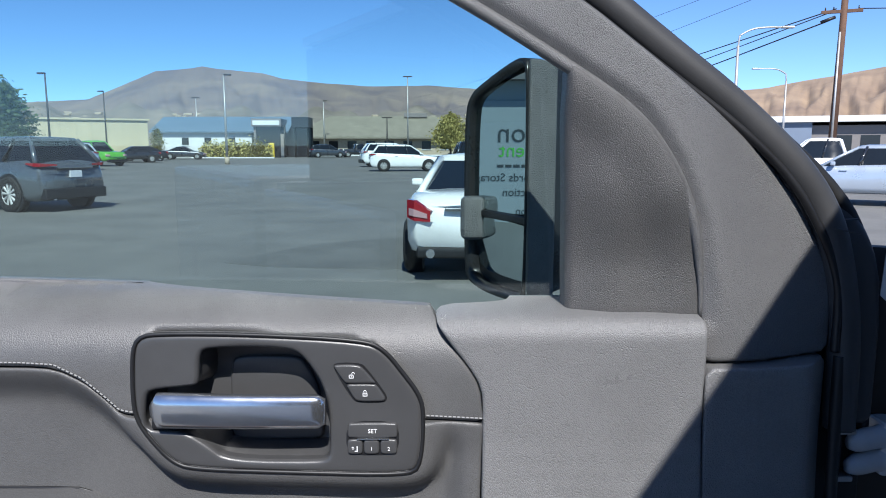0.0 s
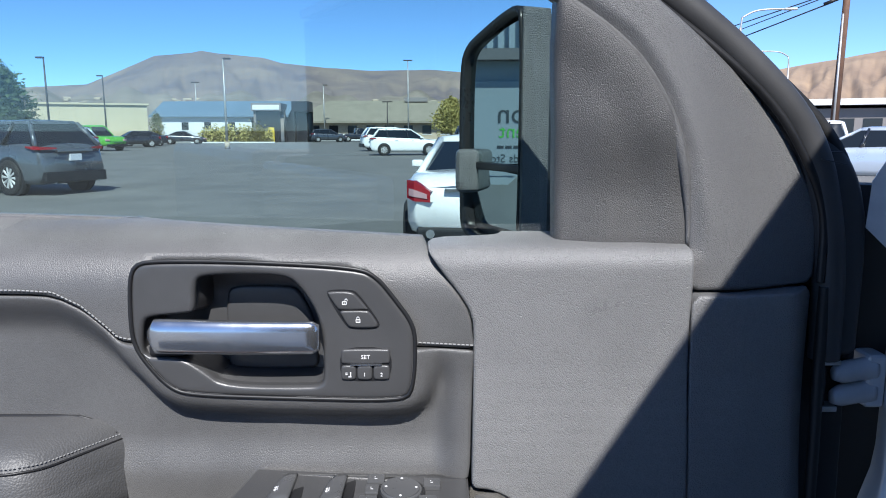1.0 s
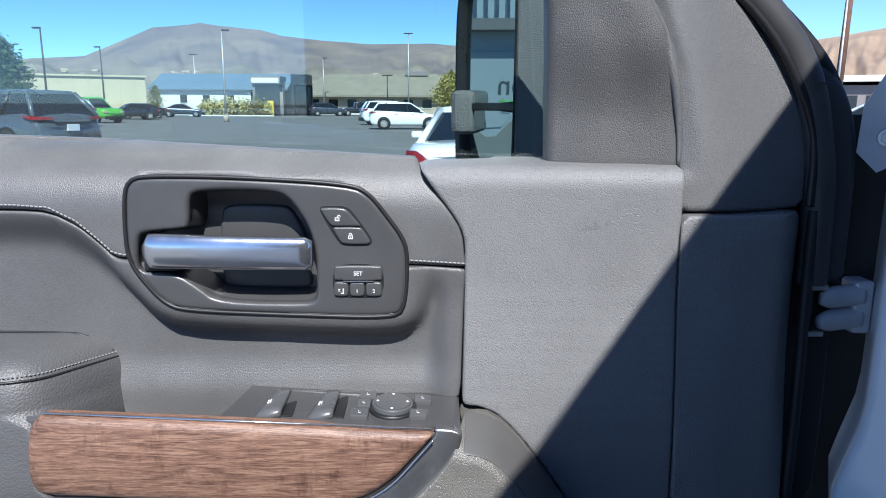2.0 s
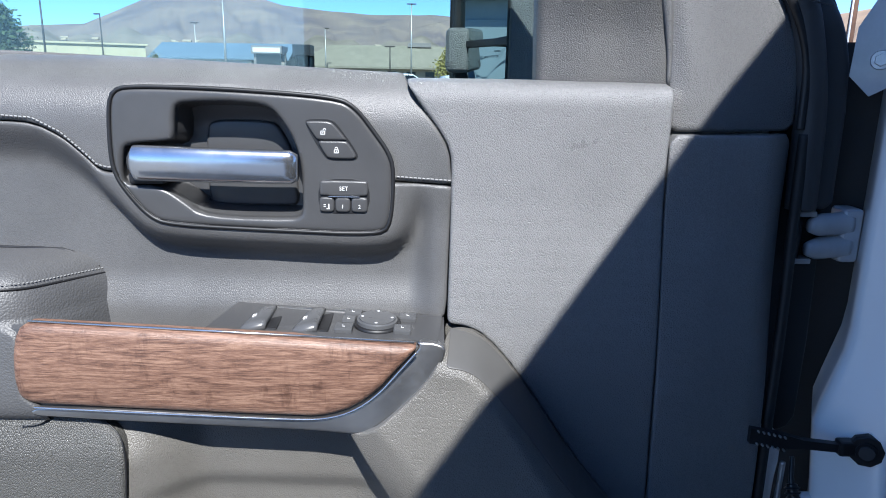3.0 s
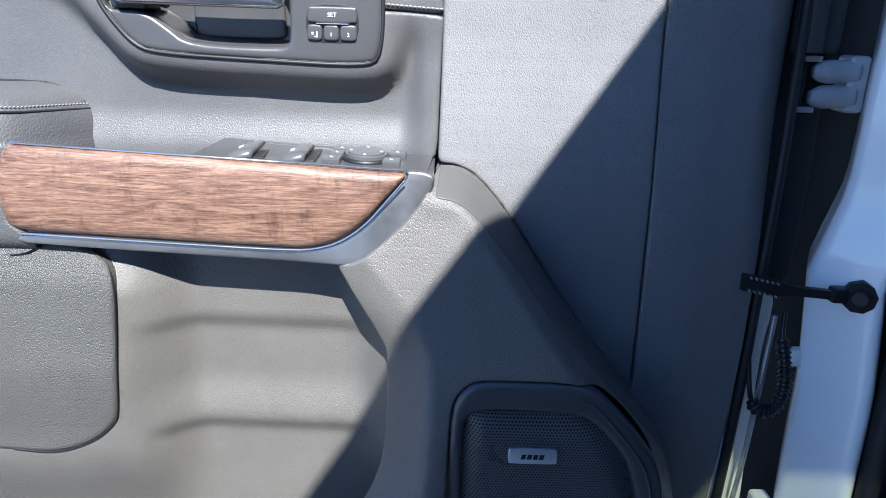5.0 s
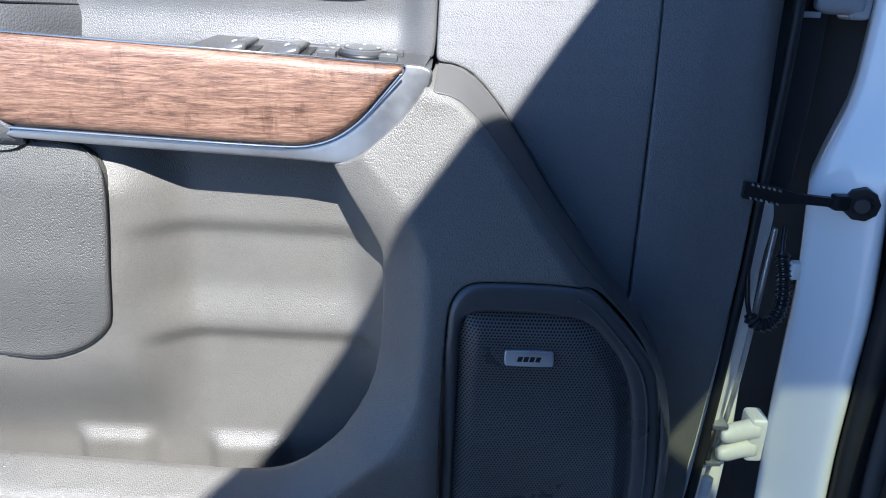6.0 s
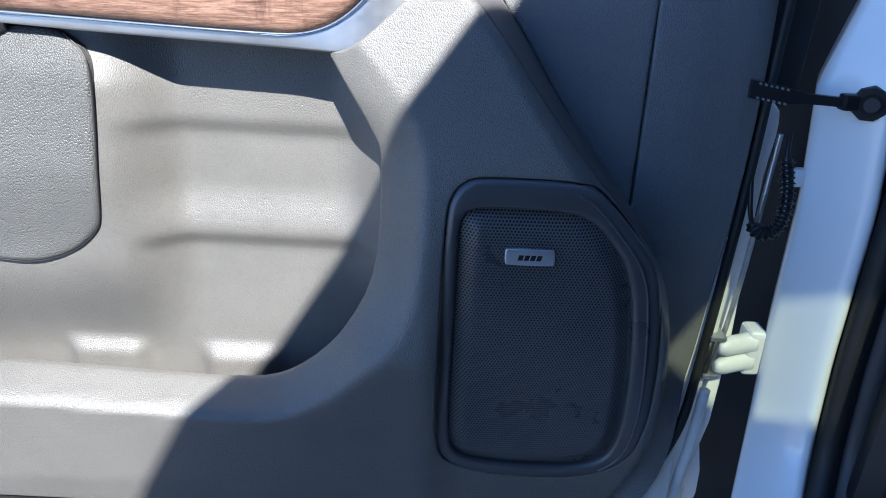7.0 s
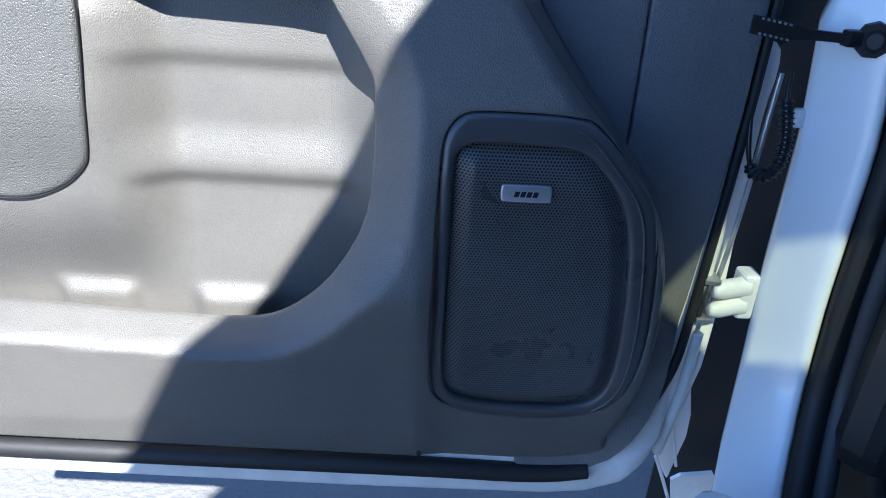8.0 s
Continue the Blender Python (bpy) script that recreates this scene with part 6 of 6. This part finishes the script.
wh = empty("warehouse", facing((-58.0, 98.0), 30), "long cream metal warehouse", "warehouse")
box("wall", (-24, 0, 0), (10.6, 12, 5.2), M_CREAM, wh)
box("roof", (-24.3, -0.3, 5.2), (10.9, 12.3, 5.45), M_CREAM, wh)
for k in range(17):
    box("wall_rib", (-23 + k * 2, -0.07, 0), (-22.85 + k * 2, 0, 5.2), M_CREAM, wh)
rep = empty("service_building", facing((-36.3, 92.5), 2), "low white building with a blue metal roof", "building")
box("wall", (-6.5, 0, 0), (6.5, 9, 3.4), M_WALL, rep)
raw("roof", [(-6.9, -0.6, 3.25), (11.5, -0.6, 3.25), (11.5, 4.5, 5.3), (-6.9, 4.5, 5.3), (-6.9, 9.6, 3.25), (11.5, 9.6, 3.25), (-6.9, -0.6, 3.45), (11.5, -0.6, 3.45), (11.5, 4.5, 5.5), (-6.9, 4.5, 5.5), (-6.9, 9.6, 3.45), (11.5, 9.6, 3.45)],
    [(0, 1, 2, 3), (3, 2, 5, 4), (6, 7, 8, 9), (9, 8, 11, 10), (0, 1, 7, 6), (4, 5, 11, 10), (0, 3, 9, 6), (3, 4, 10, 9), (1, 2, 8, 7), (2, 5, 11, 8)], M_BLUE, rep, "blue standing-seam roof", smooth=False)
for k in range(23):
    x = -6.6 + k * 0.8
    box("roof_seam", (x, -0.6, 4.42), (x + 0.06, 4.9, 4.50), M_BLUE, rep, turn=pose(0, 0, 0, 21.9))
for x in (-2.8, 0.2, 3.4):
    wd = box("window", (x, -0.05, 1.6), (x + 0.9, 0.05, 2.6), M_DARKWIN, rep)
    box("window_frame", (x - 0.08, -0.09, 1.52), (x + 0.98, -0.04, 1.6), M_WALL, wd)
ent = empty("entrance_canopy", facing((-26.3, 91.0), 5), "dark glazed entrance with a flat canopy and yellow posts", "canopy")
box("frame", (-2.6, 0, 0), (-2.3, 4, 4.6), M_GREYWALL, ent)
box("glazing", (-2.3, 0.1, 0), (0.8, 0.2, 4.0), M_DARKWIN, ent)
box("canopy", (-2.8, -0.4, 4.0), (1.0, 4, 5.0), M_GREYWALL, ent)
box("sign_board", (-2.6, -0.5, 4.15), (0.8, -0.4, 4.75), M_WALL, ent)
box("canopy_sign", (2.4, -0.6, 3.9), (4.6, 3, 5.2), M_BLACK, ent)
for x in (1.2, 2.6, 4.2):
    rod("column", (x, 1, 0), (x, 1, 4.2), 0.14, 0.14, M_BLACK, ent, 8)
box("rear_panel", (0.9, 3.0, 0), (4.6, 3.2, 4.2), M_DARKWIN, ent)
for x in (-1.7, -0.2):
    box("yellow_post", (x - 0.45, -0.9, 0), (x + 0.35, -0.6, 1.9), M_YELLOW, ent, 0.1)
house = empty("long_bungalow", facing((-14.3, 118.0), 4), "long beige single-storey building with a hipped tan roof", "building")
box("wall", (-16, 0, 0), (12.5, 12, 3.2), M_BEIGE, house)
raw("roof", [(-17.5, -1.5, 3.0), (13.5, -1.5, 3.0), (13.5, 13.5, 3.0), (-17.5, 13.5, 3.0), (-11, 6, 6.6), (7.5, 6, 6.6), (-17.5, -1.5, 2.7), (13.5, -1.5, 2.7), (13.5, 13.5, 2.7), (-17.5, 13.5, 2.7)],
    [(0, 1, 5, 4), (1, 2, 5), (2, 3, 4, 5), (3, 0, 4), (6, 7, 1, 0), (7, 8, 2, 1), (8, 9, 3, 2), (9, 6, 0, 3), (9, 8, 7, 6)], M_TANROOF, house, "tan hipped roof", smooth=False)
for k in range(8):
    x = -13.5 + k * 3.1
    wd = box("window", (x, -0.06, 0.9), (x + 1.5, 0.05, 2.3), M_DARKWIN, house)
    box("window_frame", (x - 0.1, -0.1, 0.8), (x + 1.6, -0.05, 0.9), M_WALL, wd)
box("roof_vent", (2.0, 5, 6.4), (6.0, 7, 7.1), M_GREYWALL, house)
shop = empty("orange_shop", facing((-29.5, 140.0), 0), "small orange brick shop", "building")
box("wall", (-3, 0, 0), (4, 6, 4.2), M_ORANGE, shop)
box("roof", (-3.3, -0.4, 4.2), (4.3, 6.3, 4.7), M_WALL, shop)
rb = empty("roadside_building", facing((33.0, 67.0), -24), "low grey building with a pale roof edge", "building")
box("wall", (-2, 0, 0), (18, 14, 3.4), M_GREYWALL, rb)
box("blue_wall", (-6.6, -0.5, 0), (-2, 12, 3.7), M_BLUEWALL, rb)
box("roof_edge", (-6.9, -0.9, 3.7), (18.3, 14.3, 4.25), M_WALL, rb)
for k in range(7):
    wd = box("window", (-0.2 + k * 2.2, -0.06, 0.9), (1.3 + k * 2.2, 0.06, 2.5), M_DARKWIN, rb)
    box("window_frame", (-0.3 + k * 2.2, -0.1, 0.8), (1.4 + k * 2.2, -0.05, 0.9), M_WALL, wd)
# building with a lettered sign, seen only in the mirror
M_SIDING = emission_free("ribbed_metal_siding", (0.40, 0.44, 0.47), 0.5, 0.08, 0.5)
M_SIGN = emission_free("white_sign", (0.36, 0.39, 0.40), 0.55, 0.04, 0.7)
M_GREENINK = material("green_ink", (0.16, 0.55, 0.08), 0.5)
M_INK = material("grey_ink", (0.06, 0.07, 0.075), 0.6)

# lamps and poles
def light_pole(at, h, m, heads=1, yaw=0, label="tall car-park light pole with a flat lamp head"):
    p = empty("light_pole", facing(at, yaw), label, "light pole", "car-park light poles")
    rod("footing", (0, 0, 0), (0, 0, 0.6), 0.22, 0.22, M_BEIGE, p, 10)
    rod("pole", (0, 0, 0.6), (0, 0, h), 0.11, 0.06, m, p, 8)
    for k in range(heads):
        sg = 1 if k == 0 else -1
        box("lamp_head", (min(0, sg * 0.62), -0.17, h - 0.02), (max(0, sg * 0.62), 0.17, h + 0.12), M_DARKPOLE, p, 0.03)


light_pole((-36.8, 59.6), 7.6, M_DARKPOLE, 1, 180)
light_pole((-42.4, 79.4), 7.6, M_DARKPOLE, 1, 180)
light_pole((-20.9, 58.4), 7.3, M_METALPOLE, 1, 20)
light_pole((-9.7, 99.6), 11.0, M_METALPOLE, 2, 0)
light_pole((-24.3, 112.0), 8.5, M_METALPOLE)
light_pole((-10.7, 84.4), 4.8, M_DARKPOLE, 2)
light_pole((-44.6, 111.4), 9.0, M_METALPOLE, 2)


def street_lamp(at, h, reach, yaw):
    p = empty("street_lamp", facing(at, yaw), "slim grey street lamp with a curved arm", "street lamp", "street lamps")
    arm = [(0, 0, h - 1.0), (-0.05, 0, h - 0.4), (-reach * 0.3, 0, h - 0.05), (-reach * 0.7, 0, h + 0.02), (-reach, 0, h)]
    rod("pole", (0, 0, 0), (0, 0, h - 0.9), 0.11, 0.07, M_METALPOLE, p, 8)
    tube("arm", rounded(arm, 2, closed=False), 0.05, M_METALPOLE, p, n=6)
    box("lamp_head", (-reach - 0.6, -0.12, h - 0.05), (-reach + 0.05, 0.12, h + 0.06), M_METALPOLE, p, 0.04)


street_lamp((23.4, 55.6), 7.3, 2.0, 0)
street_lamp((13.6, 38.4), 7.6, 2.2, 180)
rod_p = empty("sign_mast", facing((17.6, 36.1), 0), "thin pale metal mast", "mast")
rod("mast", (0, 0, 0), (0, 0, 7.0), 0.06, 0.05, M_METALPOLE, rod_p, 8)
up = empty("utility_pole", facing((19.75, 40.5), -20), "brown wooden utility pole with crossarm", "utility pole")
rod("pole", (0, 0, 0), (0.15, 0, 13), 0.22, 0.15, M_POLE, up, 12)
box("crossarm", (-1.0, -0.1, 8.65), (1.0, 0.02, 8.83), M_POLE, up, 0.02)
for x in (-0.8, -0.4, 0.8):
    rod("insulator", (x, 0, 8.8), (x, 0, 9.0), 0.04, 0.03, M_BLACK, up, 8)
rod("cable_box", (-1.0, -0.15, 8.2), (-0.3, -0.15, 8.45), 0.09, 0.09, M_BLACK, up, 8)


def wire(a, b, sag, r=0.022):
    a, b = Vector(a), Vector(b)
    pts = [a.lerp(b, i / 24) - Vector((0, 0, sag * 4 * (i / 24) * (1 - i / 24))) for i in range(25)]
    w = tube("power_line", pts, r, M_WIRE, None, n=5)
    tagged(w, "black overhead power line slung from the wooden pole", "power line", "power lines")


wire((19.5, 40.6, 8.9), (-40.0, 330.0, 8.0), 3.0, 0.035)
wire((19.3, 40.6, 8.75), (-24.0, 300.0, 8.0), 4.0, 0.03)
wire((19.2, 40.6, 8.3), (-20.0, 300.0, 7.0), 4.5, 0.04)
wire((20.55, 40.25, 8.85), (60.0, 36.0, 10.5), 0.6, 0.03)
wire((20.3, 40.4, 11.5), (-36.0, 300.0, 14.0), 3.0, 0.015)
wire((20.3, 40.4, 12.5), (-46.0, 300.0, 20.0), 3.0, 0.015)


def tree(at, h, spread, m, label, clumps=240, seed=1, trunk=True, name="tree"):
    """Tapered trunk with limbs and a crown of many small tilted leaf clumps with gaps."""
    rnd = random.Random(seed)
    t = empty(name, facing(at, rnd.uniform(0, 360)), label, "tree" if trunk else "bush")
    if trunk:
        bmr = []
        rod("trunk", (0, 0, 0), (0.1, 0, h * 0.5), 0.03 * h, 0.018 * h, M_BARK, t, 9)
        for k in range(6):
            a = k * 1.05 + rnd.random()
            rod("limb", (0.05, 0, h * (0.28 + 0.03 * k)), (math.cos(a) * spread * 0.55, math.sin(a) * spread * 0.55, h * (0.55 + 0.06 * k)), 0.010 * h, 0.004 * h, M_BARK, t, 6)
    v, f = [], []
    for i in range(clumps):
        a, rr = rnd.uniform(0, 2 * math.pi), math.sqrt(rnd.random())
        zz = rnd.random()
        prof = math.sin(math.pi * min(1, 0.15 + 0.85 * zz)) ** 0.6 if trunk else math.sqrt(1 - zz * zz)
        lump = 0.75 + 0.25 * math.sin(3 * a + 5 * zz + seed)
        c = Vector((math.cos(a) * rr * spread * prof * lump, math.sin(a) * rr * spread * prof * lump, (h * (0.22 + 0.78 * zz) if trunk else h * zz * lump)))
        for j in range(9):
            s = (0.055 * h if trunk else 0.16 * h) * rnd.uniform(0.6, 1.2)
            o = c + Vector((rnd.gauss(0, 1), rnd.gauss(0, 1), rnd.gauss(0, 1))) * s * 0.9
            d1 = Vector((rnd.gauss(0, 1), rnd.gauss(0, 1), rnd.gauss(0, 1))).normalized() * s * 0.55
            d2 = d1.orthogonal().normalized() * s * 0.35
            k = len(v)
            v += [o - d1, o + d2, o + d1, o - d2]
            f.append((k, k + 1, k + 2, k + 3))
    tagged(raw("crown", v, f, m, t, smooth=False), kind="stuff")
    return t


tree((-42.5, 62.0), 6.8, 2.8, M_LEAF, "dense green tree beside the warehouse", 900, 3)
tree((-46.5, 65.0), 6.4, 2.6, M_LEAF, "dense green tree beside the warehouse", 900, 4)
tree((-39.5, 86.0), 3.4, 0.9, M_BUSH, "small yellow-green shrub at the building corner", 280, 5, name="shrub")
tree((-4.0, 108.0), 6.0, 3.2, M_BUSH, "yellow-green tree beyond the bungalow", 600, 6)
for i in range(9):
    tree((-33.8 + i * 0.95, 87.0 + 0.3 * (i % 3)), 1.7 + 0.35 * (i % 2), 0.95, M_BUSH, "yellow-green ornamental grass in front of the white building", 90, 20 + i, trunk=False, name="bush")
kb = box("kerb", (-35.2, 85.5, 0), (-24.8, 85.8, 0.15), M_WALL, None, 0.03)
tagged(kb, "pale concrete kerb of the planting bed", "kerb", kind="structure")
kb = box("kerb", (-24.0, 105.0, 0), (4.0, 105.4, 0.2), M_WALL, None, 0.03)
tagged(kb, "pale concrete kerb along the bungalow", "kerb", kind="structure")


# mountains: far ridges with gullies
def ridge(name, label, near, deep, az0, az1, crest, m, seed, rough=1.0, n=260, rows=26):
    v, f = [], []
    for i in range(n):
        az = radians(az0 + (az1 - az0) * i / (n - 1))
        top = crest(math.degrees(az))
        for j in range(rows):
            k = j / (rows - 1)
            dist = near + deep * k
            p = Vector((math.sin(az) * dist, math.cos(az) * dist, 0))
            nz = noise.fractal(p * 0.0022 + Vector((seed, 0, 0)), 1.0, 2.0, 6)
            gully = abs(noise.noise(Vector((az * 42, k * 2.2 + seed, 0.3)))) + 0.5 * abs(noise.noise(Vector((az * 110, k * 4 + seed, 1.3))))
            hgt = top * (k ** 0.85) * (1 - 0.28 * (1 - k) * gully * 2 * rough) + nz * 9 * rough * k
            v.append((p.x, p.y, max(-5, hgt) - 2))
    for i in range(n - 1):
        for j in range(rows - 1):
            a = i * rows + j
            f.append((a, a + rows, a + rows + 1, a + 1))
    ob = raw(name, v, f, m, None)
    return tagged(ob, label, "mountain", kind="structure")


# the mountain's purple tint is distance haze put into the rock colour
M_HILL = material("haze_tinted_brown_rock", (0.285, 0.232, 0.190), 0.95, vary=0.3, vary_scale=0.0042, other=(0.135, 0.118, 0.135))
M_HILL_TAN = material("tan_rock", (0.33, 0.245, 0.165), 0.95, vary=0.3, vary_scale=0.006, other=(0.20, 0.145, 0.105))
M_HILL_LOW = emission_free("dry_foothill", (0.24, 0.205, 0.165), 0.95, 0.35, 0.012)


CREST_AZ = [-44, -34.6, -32.4, -29.2, -27.5, -25.8, -24.6, -22, -21.3, -20.2, -16.9, -15.4, -11.9, -8.8, -6.6, -3.9, 3, 16]
CREST_EL = [0.045, 0.0505, 0.054, 0.057, 0.071, 0.0845, 0.095, 0.101, 0.104, 0.1015, 0.098, 0.091, 0.0855, 0.082, 0.0825, 0.084, 0.075, 0.065]
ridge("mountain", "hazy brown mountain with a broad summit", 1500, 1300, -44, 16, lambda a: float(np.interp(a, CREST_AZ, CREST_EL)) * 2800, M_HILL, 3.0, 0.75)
CREST2_AZ = [10, 16, 21.8, 25, 28.75, 48]
CREST2_EL = [0.062, 0.070, 0.077, 0.085, 0.094, 0.115]
ridge("hillside", "dry tan hillside beyond the street", 1200, 900, 12, 48, lambda a: float(np.interp(a, CREST2_AZ, CREST2_EL)) * 2100, M_HILL_TAN, 9.0, 0.9)
ridge("foothill", "low pale foothills with scattered houses", 900, 500, -44, 14, lambda a: 68 + 8 * math.sin(a * 0.9) + 5 * math.sin(a * 2.3), M_HILL_LOW, 15.0, 0.5)

# pale houses scattered over the foothills
rnd = random.Random(11)
hv, hf = [], []
for i in range(110):
    az, dist = radians(rnd.choice((rnd.uniform(-33, -20), rnd.uniform(-14, 0)))), rnd.uniform(1150, 1385)
    k = (dist - 900) / 500
    z0 = 66 * k ** 0.85 * (0.80 + 0.18 * k) - 3
    m = Matrix.Translation((math.sin(az) * dist, math.cos(az) * dist, z0)) @ pose(0, 0, 0, 0, 0, rnd.uniform(-40, 40))
    a, b, h = rnd.uniform(2.5, 6), rnd.uniform(2.5, 4), rnd.uniform(2, 3)
    n = len(hv)
    hv += [m @ Vector(q) for q in ((-a, -b, 0), (a, -b, 0), (a, b, 0), (-a, b, 0), (-a, -b, h), (a, -b, h), (a, b, h), (-a, b, h), (-a, 0, h + 1.2), (a, 0, h + 1.2))]
    hf += [tuple(n + q for q in t) for t in ((0, 1, 5, 4), (1, 2, 6, 9, 5), (2, 3, 7, 6), (3, 0, 4, 8, 7), (4, 5, 9, 8), (6, 7, 8, 9))]
tagged(raw("distant_houses", hv, hf, M_BEIGE, None, smooth=False), "small pale houses scattered over the dry foothills", "houses", kind="stuff")

# white lettered building, out of view but for its image in the mirror
SIGN = pose(-7.468, 6.003, 0, 0, 0, 57.3)
sb = empty("sign_building", SIGN, "white lettered building with ribbed metal eaves", "building")
box("wall", (-5.0, 0.02, 0), (0.9, 4.0, 2.45), M_SIGN, sb)
box("sign_board", (-2.4, -0.02, 0.35), (0.8, 0.02, 2.18), M_SIGN, sb, 0.01)
box("eaves", (-5.0, -0.25, 2.45), (0.9, 4.0, 2.60), M_GREYWALL, sb)
box("ribbed_fascia", (-5.0, -0.10, 2.60), (0.9, 4.0, 4.4), M_SIDING, sb)
for k in range(39):
    box("siding_rib", (-5.0 + k * 0.15, -0.16, 2.60), (-4.93 + k * 0.15, -0.10, 4.4), M_SIDING, sb)


def sign_line(text, right, z, size, m):
    lettering("sign_print", text, size, m, sb, (right, -0.024, z), align="RIGHT", thick=0.002)


sign_line("ion", 0.03, 1.72, 0.40, M_INK)
sign_line("ent", -0.01, 1.48, 0.28, M_GREENINK)
for k in range(4):
    box("sign_bar", (-0.42 + k * 0.115, -0.026, 1.245), (-0.33 + k * 0.115, -0.02, 1.285), M_INK, sb)
sign_line("cords Storage", 0.40, 1.10, 0.165, M_INK)
sign_line("uction", -0.06, 0.89, 0.165, M_INK)
sign_line("on", -0.25, 0.62, 0.165, M_INK)
